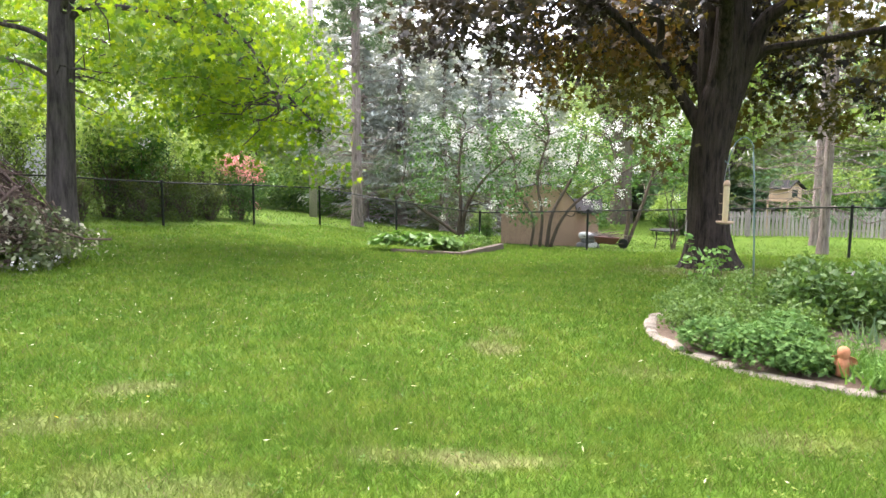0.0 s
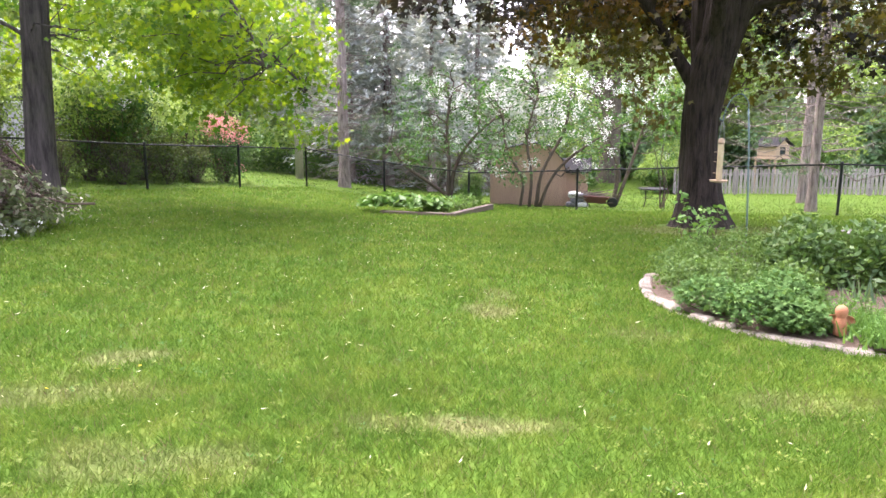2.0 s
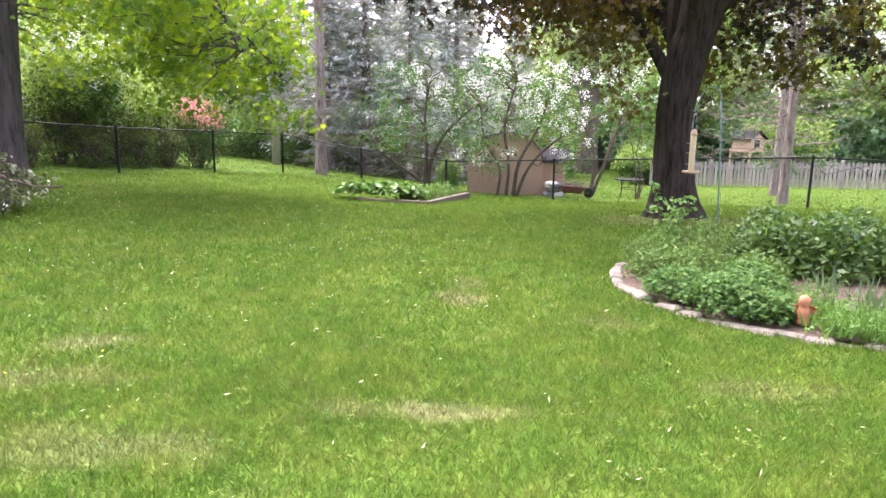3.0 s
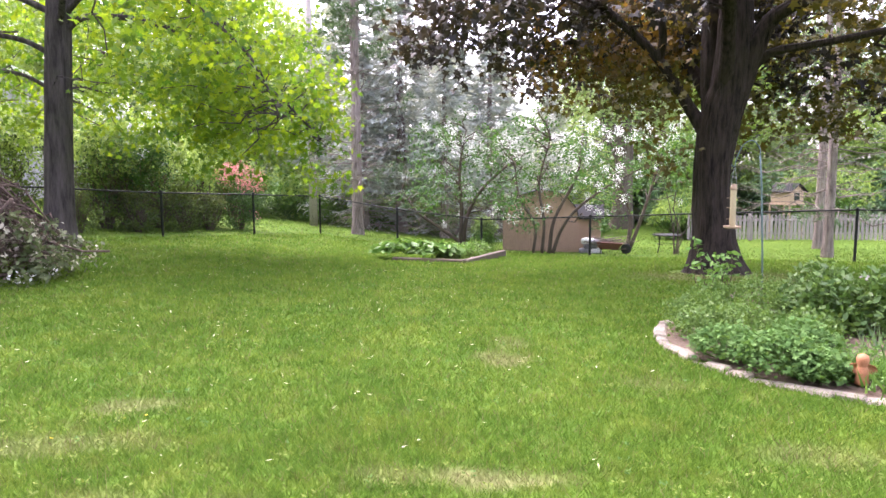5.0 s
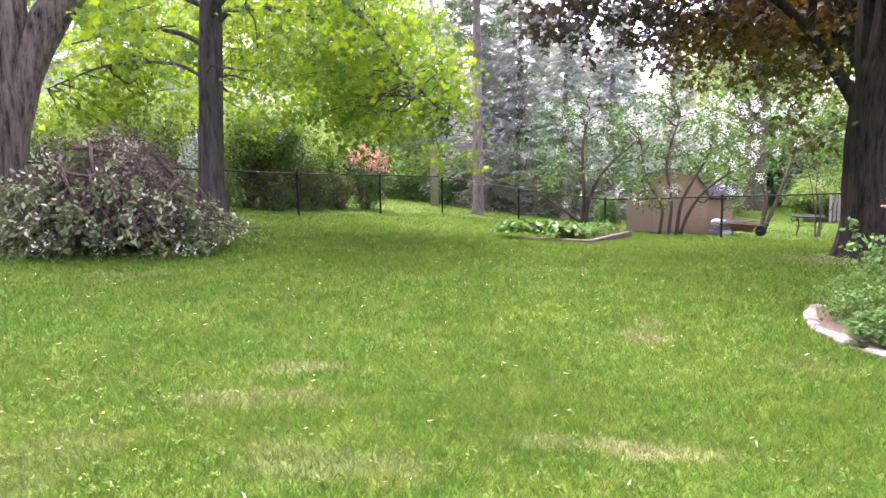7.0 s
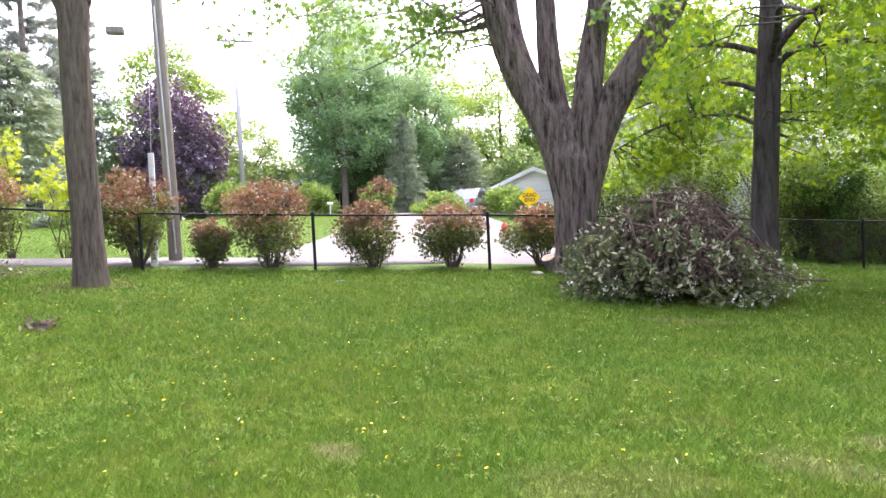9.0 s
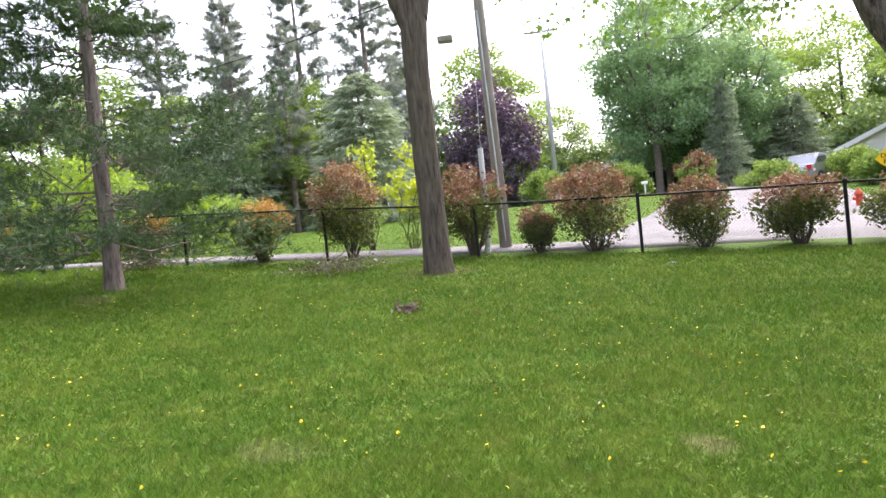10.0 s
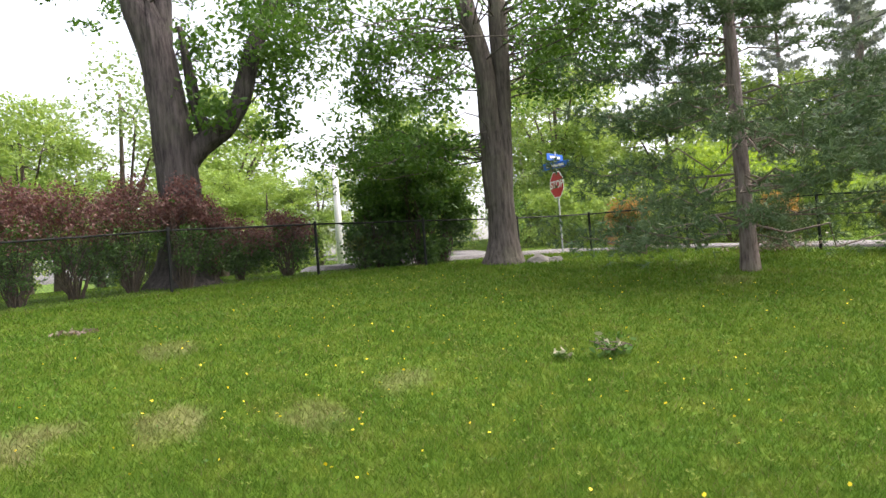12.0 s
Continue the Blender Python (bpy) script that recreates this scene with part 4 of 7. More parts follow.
# Fresh green maple behind the brush pile.
GREEN_DROOP = [((2.2, -2.0, 1.3), (3.1, 0.2, 3.0), 26), ((3.1, -1.4, 1.75), (4.2, 0.6, 3.0), 22), ((4.1, -1.2, 1.0), (4.8, 0.5, 2.9), 26), ((-2.6, 0.2, 1.75), (-0.7, 2.0, 3.4), 52), ((0.6, -1.4, 1.85), (2.8, 1.5, 3.2), 40)]
tree(facing(-6.5, 12.27), "green maple with a straight dark trunk and drooping branches", M["bark_old"], M["leaf_maple"],
     ([(0, 0, 0), (0.03, 0, 0.8), (0.09, 0, 2.0), (0.17, 0, 3.4), (0.3, 0, 5.5), (0.4, 0, 8)], [0.25, 0.22, 0.21, 0.2, 0.17, 0.09]),
     [([(0.2, 0, 3.6), (0.7, -0.3, 3.9), (1.9, -0.8, 3.7), (3.3, -1.0, 2.9), (4.4, -1.0, 1.9)], [0.06, 0.05, 0.04, 0.026, 0.012]),
      ([(0.24, 0, 4.0), (0.9, 0.4, 4.6), (2.2, 0.8, 4.6), (3.8, 1.0, 3.9)], [0.07, 0.055, 0.04, 0.018]),
      ([(0.24, 0, 3.9), (0.9, -0.8, 4.4), (1.8, -1.8, 4.1), (2.8, -2.4, 3.1), (3.2, -2.6, 2.2)], [0.055, 0.045, 0.035, 0.022, 0.012]),
      ([(0.18, 0, 3.2), (-0.4, 0.1, 3.5), (-1.2, 0.3, 3.55), (-2.2, 0.5, 3.3)], [0.05, 0.042, 0.03, 0.014]),
      ([(0.14, 0, 2.6), (-0.5, 0.1, 2.95), (-1.6, 0.2, 2.9), (-2.6, 0.3, 2.5)], [0.035, 0.03, 0.022, 0.01]),
      ([(0.24, 0, 3.9), (-0.6, 0.4, 4.3), (-1.6, 0.8, 4.4), (-2.6, 1.2, 4.0)], [0.06, 0.05, 0.036, 0.018]),
      ([(0.22, 0, 3.7), (0.3, -1.0, 4.2), (0.3, -2.4, 4.1), (0.6, -3.8, 3.6)], [0.06, 0.048, 0.035, 0.018]),
      ([(0.28, 0, 4.6), (0.4, 1.2, 5.2), (0.6, 2.8, 5.4)], [0.08, 0.06, 0.03])],
     np.concatenate([umbrella(5.0, 4.5, 2.8, 2.1, 6.8, 21, 500, -0.1, 1.3, dx=-0.1, power=1.6, below=lambda p: 9.0 if (-0.75 < p[0] < 0.75 and p[1] < 0.6) or p[0] < -2.9 or (p[0] < -1.2 and p[1] < -0.3) else 0.0)]
                    + [clumps(n, lambda p: True, (lo, hi), 0.7, 0.02, np.random.default_rng(60 + n)) for lo, hi, n in GREEN_DROOP]),
     0.15, "lobed", 27, 0.3, 0.28, 0.6, 0.35, 0.45, 0.35, 0.05, name="maple_tree", twig_r=0.016, seed=4, ridge=0.012, branches=200)

# Old many-stemmed maple at the fence.
tree(facing(-8.45, 9.56), "old many-stemmed maple with shaggy grey-brown bark", M["bark_shaggy"], M["leaf_silver"],
     ([(-0.02, 0, 0), (-0.02, 0, 0.5), (-0.03, 0, 1.3), (-0.02, 0, 2.0), (0.0, 0, 2.75)], [0.37, 0.335, 0.345, 0.385, 0.18]),
     [([(-0.08, 0, 1.1), (-0.27, 0, 2.0), (-0.5, 0, 2.75), (-0.95, -0.1, 3.6), (-1.25, -0.2, 4.6), (-1.7, -0.3, 6.4)], [0.25, 0.26, 0.26, 0.23, 0.2, 0.11]),
      ([(-0.45, 0, 2.7), (-0.8, 0.1, 3.6), (-1.05, 0.3, 4.7), (-1.1, 0.6, 6.6)], [0.26, 0.19, 0.16, 0.08]),
      ([(-0.08, 0, 1.3), (-0.15, 0, 2.3), (-0.32, 0.15, 3.2), (-0.4, 0.25, 4.6), (-0.35, 0.4, 6.8)], [0.26, 0.24, 0.21, 0.17, 0.1]),
      ([(0.05, 0, 1.2), (0.1, 0, 2.2), (0.25, 0, 3.0), (0.38, 0.1, 3.9), (0.55, 0.1, 4.8), (0.7, 0.1, 6.6)], [0.26, 0.26, 0.24, 0.22, 0.19, 0.1]),
      ([(0.08, 0, 1.1), (0.3, 0, 2.0), (0.62, 0, 2.8), (1.1, -0.05, 3.6), (1.65, -0.1, 4.4), (2.5, -0.2, 5.9)], [0.25, 0.25, 0.25, 0.24, 0.21, 0.11])],
     np.concatenate([umbrella(6.6, 6.0, 6.2, 4.6, 8.0, 31, 260, 0.04, 1.3, power=1.6), clumps(80, lambda p: True, ((-5.6, -1.8, 4.15), (-1.5, 1.8, 5.5)), 1.1, -0.12, np.random.default_rng(14)), clumps(14, lambda p: True, ((0.6, -1.0, 4.2), (2.6, 0.2, 5.2)), 1.0, 0.0, np.random.default_rng(15))]),
     0.15, "lobed", 20, 0.32, 0.28, 0.35, 0.4, 0.3, 0.3, 0.1, name="maple_tree", seed=5, ridge=0.034, branches=80)

# Slim straight tree near the street.
tree(facing(-11.9, 2.36), "slim straight tree with smooth grey-brown bark", M["bark_grey"], M["leaf_silver"],
     ([(0, 0, 0), (0.0, 0, 0.7), (-0.02, 0, 2.0), (-0.02, 0, 3.4), (0.02, 0, 4.3), (0.08, 0, 4.8)], [0.235, 0.215, 0.205, 0.2, 0.215, 0.2]),
     [([(0.0, 0, 4.1), (-0.32, 0, 4.9), (-0.85, -0.1, 5.8), (-1.3, -0.2, 7.6)], [0.2, 0.16, 0.13, 0.07]),
      ([(0.05, 0, 4.3), (0.25, 0, 5.1), (0.5, 0.1, 6.2), (0.7, 0.2, 8.0)], [0.2, 0.16, 0.12, 0.06])],
     umbrella(4.2, 4.0, 6.3, 5.6, 8.5, 41, 150, 0.0, 1.2, power=1.4), 0.13, "lobed", 18, 0.3, 0.4, 0.3, 0.4, 0.35, 0.2, 0.03, name="street_tree", seed=6, ridge=0.008, branches=40)

# Twin-trunked tree near the corner.
tree(facing(-13.1, -7.85), "tall twin-stemmed ash with pale grey-brown bark", M["bark_ash"], M["leaf_ash"],
     ([(0.02, 0, 0), (0.05, 0, 0.6), (0.05, 0, 1.4), (0.03, 0, 2.2), (0.05, 0, 2.9)], [0.36, 0.29, 0.265, 0.27, 0.08]),
     [([(-0.02, 0, 1.2), (-0.05, 0, 2.0), (-0.05, 0, 2.9), (-0.08, 0, 4.2), (-0.3, 0, 5.2), (-0.44, 0, 5.9), (-0.85, 0.1, 7.4)], [0.25, 0.24, 0.22, 0.205, 0.2, 0.19, 0.1]),
      ([(0.1, 0.02, 1.2), (0.17, 0.05, 2.1), (0.23, 0.1, 3.0), (0.29, 0.1, 4.2), (0.3, 0.15, 5.4), (0.36, 0.3, 7.2)], [0.22, 0.19, 0.18, 0.19, 0.19, 0.1])],
     np.concatenate([umbrella(5.6, 5.2, 5.1, 4.2, 7.5, 51, 300, 0.08, 1.5, power=1.0),
                     clumps(105, lambda p: True, ((-4.5, -1.5, 2.2), (-0.6, 1.4, 5.2)), 0.9, 0.06, np.random.default_rng(9)),
                     clumps(46, lambda p: True, ((0.8, -1.2, 3.5), (2.8, 1.2, 5.4)), 0.9, 0.03, np.random.default_rng(10))]),
     0.12, "oval", 66, 0.3, 0.2, 0.6, 0.4, 0.45, 0.4, 0.05, name="ash_tree", twig_r=0.02, seed=7, ridge=0.016, branches=120)

# Great furrowed tree behind the south fence.
tree(facing(-8.75, -12.9), "great ash with a thick furrowed trunk and forked limbs", M["bark_old"], M["leaf_ash"],
     ([(0.1, 0, 0), (0.14, 0, 0.8), (0.15, 0, 1.6), (0.08, 0, 3.1), (-0.05, 0, 4.3), (-0.2, 0, 5.2), (-0.3, 0, 6.0)], [0.55, 0.43, 0.39, 0.38, 0.33, 0.3, 0.1]),
     [([(-0.12, 0, 4.5), (-0.45, 0, 5.6), (-0.9, 0, 7.2)], [0.27, 0.25, 0.12]),
      ([(-0.05, 0, 4.6), (0.02, 0.2, 5.8), (0.1, 0.4, 7.4)], [0.22, 0.2, 0.1]),
      ([(0.25, 0, 2.5), (0.62, 0, 2.88), (1.15, 0, 3.3), (1.5, 0, 3.95), (1.8, 0.05, 4.95), (2.12, 0.1, 5.7), (2.6, 0.2, 7.0)], [0.28, 0.22, 0.2, 0.19, 0.17, 0.15, 0.08]),
      ([(0.74, 0.05, 3.05), (0.57, 0.1, 3.7), (0.49, 0.1, 4.3), (0.35, 0.2, 5.4)], [0.14, 0.12, 0.11, 0.05])],
     np.concatenate([umbrella(5.0, 4.8, 5.9, 5.4, 8.0, 61, 120, 0.1, 1.4, power=1.3, below=lambda p: 0.9 if p[0] < -0.4 else 0.0),
                     clumps(34, lambda p: True, ((0.4, -0.7, 3.2), (2.7, 0.9, 5.4)), 0.8, 0.1, np.random.default_rng(12))]),
     0.15, "oval", 50, 0.28, 0.22, 0.55, 0.35, 0.45, 0.5, 0.07, name="ash_tree", twig_r=0.025, seed=8, ridge=0.024, branches=50)


# ---- conifers ----
def pine(m, label, tall, trunk_r, whorls, reach, leaf, bark, bare=0.0, tufts=26, needle=0.13, droop=-0.05, seed=1, name="pine_tree", dead=True, lean=0.0, low=0.1):
    """A pine: whorls of long limbs that carry tufts of needles, bare and dead lower down."""
    rng = np.random.default_rng(seed)
    root = thing(name, m, label, "tree")
    part("trunk", trunk_geo([(0, 0, 0), (lean * 0.3, 0, tall * 0.3), (lean * 0.7, 0, tall * 0.7), (lean, 0, tall)], [trunk_r, trunk_r * 0.85, trunk_r * 0.55, 0.03], 20, 8, 0.35, 0.05, seed), bark, root, smooth=True)
    g, centres, dirs = Geo(), [], []
    for w in range(whorls):
        z = tall * (low + (0.97 - low) * w / whorls) + rng.normal() * 0.08
        u = z / tall
        for k in range(rng.integers(4, 7)):
            a = rng.random() * 2 * math.pi
            length = reach * (1.0 - 0.75 * u) * rng.uniform(0.6, 1.1)
            tip = np.array([math.cos(a) * length, math.sin(a) * length, length * (droop + 0.25 * u + rng.normal() * 0.08)])
            base = np.array([lean * u, 0, z])
            path = curve_to(base, base + tip, -0.05, 6, rng, 0.25)
            r0 = 0.009 + 0.013 * length / reach
            g.tube(path, [r0 * (1 - 0.8 * i / 6) for i in range(7)], 5, cap=False)
            if u < bare and rng.random() < 0.85:
                for _ in range(3 if dead else 0):
                    i = rng.integers(2, 6)
                    q = np.array(path[i])
                    e = q + rng.normal(size=3) * [0.3, 0.3, 0.22]
                    g.tube([q, (q + e) / 2, e], [0.007, 0.005, 0.003], 4, cap=False)
                continue
            for _ in range(tufts):
                s = rng.uniform(0.4, 1.0)
                i = min(5, int(s * 6))
                q = np.array(path[i]) + (np.array(path[i + 1]) - path[i]) * (s * 6 - i)
                q = q + rng.normal(size=3) * 0.2 * length * 0.35 * [1, 1, 0.45]
                out = tip / length + rng.normal(size=3) * 0.6 + [0, 0, 0.25]
                centres += [q] * 11
                dirs += list(out / np.linalg.norm(out) + rng.normal(size=(11, 3)) * 0.75)
    part("boughwork", g, M["dead_twig"], root)
    part("needle_foliage", leaf_mesh("needle_foliage", leaf, np.array(centres), needle, "blade", 0.0, 0.0, rng, np.array(dirs), 0.1), leaf, root)
    return root


def spruce(m, label, tall, base_r, leaf, seed=1, bare=0.12, name="spruce_tree", dens=1.0, size=0.34, round_top=0.85):
    """A spruce: tiers of drooping boughs with flat sprays."""
    rng = np.random.default_rng(seed)
    root = thing(name, m, label, "tree")
    part("trunk", trunk_geo([(0, 0, 0), (0, 0, tall * 0.4), (0, 0, tall)], [0.26, 0.19, 0.03], 12, 6, 0.3, 0.05, seed), M["bark_pine"], root, smooth=True)
    g, centres, dirs = Geo(), [], []
    tiers = int(tall * 3.1)
    for w in range(tiers):
        u = 0.04 + 0.95 * w / tiers
        for k in range(11):
            a = rng.random() * 2 * math.pi
            length = max(0.25, base_r * (1 - u) ** round_top * rng.uniform(0.75, 1.15))
            out = np.array([math.cos(a), math.sin(a), 0.0])
            base = np.array([0, 0, u * tall + rng.normal() * 0.2])
            end = base + out * length + [0, 0, -0.22 * length + 0.25 * u * length]
            if k < 5:
                g.tube([base, (base + end) / 2 + [0, 0, 0.06 * length], end], [0.022, 0.014, 0.006], 4, cap=False)
            if u < bare + 0.12 and k < 7:
                for _ in range(4):
                    s0 = rng.uniform(0.3, 0.95)
                    q = base + (end - base) * s0
                    e = q + rng.normal(size=3) * [0.35, 0.35, 0.2] + out * 0.15 - [0, 0, 0.12]
                    g.tube([q, (q + e) / 2 + [0, 0, 0.03], e], [0.008, 0.006, 0.003], 3, cap=False)
            if u < bare and rng.random() < 0.75:
                continue
            count = int((10 + 20 * length / base_r) * dens)
            s = rng.uniform(0.25, 1.05, count)[:, None]
            q = base + (end - base) * s + [0, 0, 0.06 * length]
            side = np.array([-out[1], out[0], 0]) * rng.normal(size=(count, 1)) * 0.36 * length * (1.2 - s)
            q = q + side + rng.normal(size=(count, 3)) * 0.05
            centres.append(q - [0, 0, 0.05])
            dirs.append(out + side * 1.3 / max(length, 0.4) + [0, 0, -0.35] + rng.normal(size=(count, 3)) * 0.25)
    part("boughwork", g, M["spruce_twig"], root)
    c, d = np.concatenate(centres), np.concatenate(dirs)
    part("needle_foliage", leaf_mesh("needle_foliage", leaf, c, size, "spray", 0.35, 0.0, rng, d, 0.15), leaf, root)
    return root


pine(facing(-12.3, -2.84), "grey-green pine with whorled limbs and soft needle tufts", 9.0, 0.13, 27, 3.7, M["needle_pine"], M["bark_pine"], 0.03, 84, 0.14, -0.035, 76, low=0.09)
pine(facing(-2.85, 24.3), "tall bare-stemmed pine with dead lower branches", 14.0, 0.19, 34, 2.7, M["needle_pine"], M["bark_pine"], 0.42, 16, 0.22, 0.02, 72)
pine(facing(9.75, 17.5), "tall pine with a scaly grey trunk behind the fence", 13.0, 0.12, 26, 3.0, M["needle_pine"], M["bark_pine"], 0.34, 16, 0.2, -0.08, 73)
pine(facing(12.7, 23.3), "tall pine with a thick grey trunk on the far lawn", 14.0, 0.15, 26, 3.4, M["needle_pine"], M["bark_pine"], 0.32, 14, 0.24, -0.05, 74)

blue = spruce(facing(-1.7, 30.4), "blue-grey spruce with drooping boughs and bare lower twigs", 11.0, 3.5, M["needle_blue"], 81, 0.26, dens=1.9, size=0.32)
for x, y, s, turn in ((0.9, 32.0, 0.8, 70), (-3.9, 33.5, 1.3, 140), (3.0, 34.5, 0.85, 200), (-0.6, 36.0, 0.95, 260), (5.6, 37.0, 0.8, 20), (0.2, 28.6, 0.72, 310), (2.2, 31.0, 0.85, 160), (-3.2, 29.6, 0.7, 240)):
    c = copy_thing(blue, on_ground(x, y, turn))
    c.scale = (s, s, s)
dark = spruce(facing(-34.3, 3.9), "broad spruce with pale-tipped boughs behind the street", 7.6, 3.5, M["needle_dark"], 82, 0.05, dens=2.6, size=0.36, round_top=0.55)
for x, y, s, turn in ((-36.5, -2.6, 0.8, 20), (-41.0, 0.8, 1.05, 100), (-35.5, 24.8, 0.85, 0), (-38, 31.5, 0.8, 30), (-35.5, -6.5, 0.7, 75)):
    c = copy_thing(dark, on_ground(x, y, turn))
    c.scale = (s * (0.55 if s == 0.85 else 1), s * (0.55 if s == 0.85 else 1), s)


# Far pines, their haze painted into the needles.
street_pine = pine(facing(-43.0, 5.6), "tall pine with an open tufted crown behind the street, haze in its needle colour", 17.5, 0.24, 34, 4.2, M["needle_haze"], M["bark_pine"], 0.3, 18, 0.36, 0.02, 77)
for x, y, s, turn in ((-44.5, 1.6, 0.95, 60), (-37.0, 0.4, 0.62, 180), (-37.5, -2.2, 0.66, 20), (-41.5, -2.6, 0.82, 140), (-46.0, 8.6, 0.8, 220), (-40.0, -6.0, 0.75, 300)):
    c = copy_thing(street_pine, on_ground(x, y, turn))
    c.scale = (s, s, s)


# ---- background broadleaf trees ----
def wood_tree(m, label, tall, wide, leaf, seed, low=0.2, size=0.21, count=310, each=46, gap=-0.06, name="tree", trunk_r=0.22, bark="bark_grey"):
    rng = np.random.default_rng(seed)

    def inside(p):
        u = (p[2] - low * tall) / (tall * (1 - low))
        if not 0 < u < 1:
            return False
        r = wide * (math.sin(math.pi * min(1, u * 0.82 + 0.16)) ** 0.7) * (0.85 + 0.3 * noise.noise(Vector((p[0], p[1], p[2])) * 0.5 + Vector((seed, 0, 0))))
        return 0.35 * r < math.hypot(p[0], p[1]) < r or (u > 0.8 and math.hypot(p[0], p[1]) < r)

    crown = clumps(count, inside, ((-wide * 1.2, -wide * 1.2, low * tall), (wide * 1.2, wide * 1.2, tall)), 1.4, gap, rng, seed)
    limbs = [([(0, 0, tall * 0.25), (math.cos(a) * wide * 0.3, math.sin(a) * wide * 0.3, tall * 0.45), (math.cos(a) * wide * 0.6, math.sin(a) * wide * 0.6, tall * 0.65)], [trunk_r * 0.5, trunk_r * 0.35, 0.03]) for a in rng.random(4) * 6.28]
    return tree(m, label, M[bark], leaf, ([(0, 0, 0), (0.1, 0, tall * 0.3), (0, 0, tall * 0.8)], [trunk_r, trunk_r * 0.75, 0.04], 12, 4), limbs, crown, size, "kite", each, 0.42, 0.12, 0.6, 0.4, 0.2, 0.3, 0.04, name=name, seed=seed)


def repeat(root, rows):
    for x, y, s, wide, turn in rows:
        c = copy_thing(root, on_ground(x, y, turn))
        c.scale = (s * wide, s * wide, s)


green = wood_tree(on_ground(-14, 31), "leafy green tree at the edge of the wood", 11, 3.8, M["leaf_wood"], 91)
repeat(green, [(-9.5, 35, 1.1, 1.1, 40), (-19, 30, 1.0, 1.1, 90), (-26, 33, 1.1, 1.2, 10), (9, 44, 0.8, 1.3, 160), (16.5, 40, 1.0, 1.2, 200), (25, 36, 1.0, 1.3, 20), (31, 30, 1.1, 1.2, 60), (-31.5, -15, 0.9, 1.1, 130),
               (-30, -22, 0.75, 1.2, 220), (-22, -29, 0.9, 1.2, 15), (-9, -31, 1.0, 1.2, 75), (-40, -9, 0.9, 1.2, 300), (-46, 14, 1.1, 1.1, 250), (-44, 33, 1.2, 1.2, 45), (-44, 41, 1.25, 1.1, 100), (-31, -9.5, 0.62, 1.3, 60), (-38.5, -1.0, 0.72, 1.2, 115), (-42, 2.2, 0.85, 1.2, 230), (-39, -5.0, 0.75, 1.3, 330), (-10.6, -27.0, 0.5, 1.3, 10), (-14.2, -26.0, 0.42, 1.5, 80), (-17.5, -25.0, 0.42, 1.4, 190), (-9.7, -21.6, 0.55, 1.1, 170), (-20.4, -23.6, 0.4, 1.5, 20), (-22.4, -22.6, 0.42, 1.4, 140), (-19.2, -26.5, 0.55, 1.3, 260)])
# Far trees whose leaves, and the blue-green ones' pale bark, hold the haze.
pale_tree = wood_tree(on_ground(-8.5, 41), "pale green tree behind the others, haze put into its leaf colour", 12, 4.0, M["leaf_wood_pale"], 92, 0.15)
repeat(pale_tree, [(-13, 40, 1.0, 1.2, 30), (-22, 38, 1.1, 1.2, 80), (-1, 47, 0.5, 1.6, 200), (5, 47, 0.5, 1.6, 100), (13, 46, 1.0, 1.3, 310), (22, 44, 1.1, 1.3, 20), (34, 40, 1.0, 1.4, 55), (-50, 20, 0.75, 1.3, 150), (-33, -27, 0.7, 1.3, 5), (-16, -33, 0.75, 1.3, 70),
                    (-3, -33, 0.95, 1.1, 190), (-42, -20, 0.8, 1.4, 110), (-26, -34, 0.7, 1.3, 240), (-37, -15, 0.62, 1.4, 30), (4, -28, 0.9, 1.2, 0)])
hazy = wood_tree(on_ground(-38.5, 22.2), "tall airy blue-green tree beyond the side street, paled by painted haze", 15, 4.3, M["leaf_blue"], 93, 0.16, 0.22, 430, 48, -0.03, trunk_r=0.25, bark="dead_twig")
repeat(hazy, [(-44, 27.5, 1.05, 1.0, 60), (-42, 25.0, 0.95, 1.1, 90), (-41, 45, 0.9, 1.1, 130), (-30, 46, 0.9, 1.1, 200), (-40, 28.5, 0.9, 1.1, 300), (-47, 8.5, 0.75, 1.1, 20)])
wood_tree(on_ground(-41, 12.4), "round purple-leaved maple across the street", 8.6, 2.9, M["leaf_purple"], 94, 0.08, 0.24, 420, 30, -0.25, name="purple_maple", trunk_r=0.2)
wood_tree(on_ground(-37.5, 24.0), "slender evergreen cypress beside a house", 4.8, 0.95, M["leaf_dark"], 95, 0.03, 0.16, 200, 30, -0.5, name="cypress_tree", trunk_r=0.1)
wood_tree(on_ground(9.8, 37.6), "old tree with a thick grey trunk on the far lawn", 14, 5.0, M["leaf_wood_pale"], 96, 0.4, 0.26, 330, 26, -0.02, trunk_r=0.62)
wood_tree(on_ground(-4.4, -17.5), "loose tree with pale spring leaves beyond the hedge", 8.5, 2.6, M["leaf_wood_pale"], 97, 0.2, 0.15, 220, 28, 0.08, trunk_r=0.12)
wood_tree(on_ground(-1.6, -18.6), "leaning bare-limbed tree with thin pale leaves", 9.5, 3.0, M["leaf_wood_pale"], 98, 0.25, 0.15, 170, 26, 0.12, trunk_r=0.16)
wood_tree(on_ground(-12.2, -20.5), "thin pale tree across the south street", 7.5, 2.1, M["leaf_wood_pale"], 99, 0.25, 0.16, 110, 24, 0.1, trunk_r=0.12)


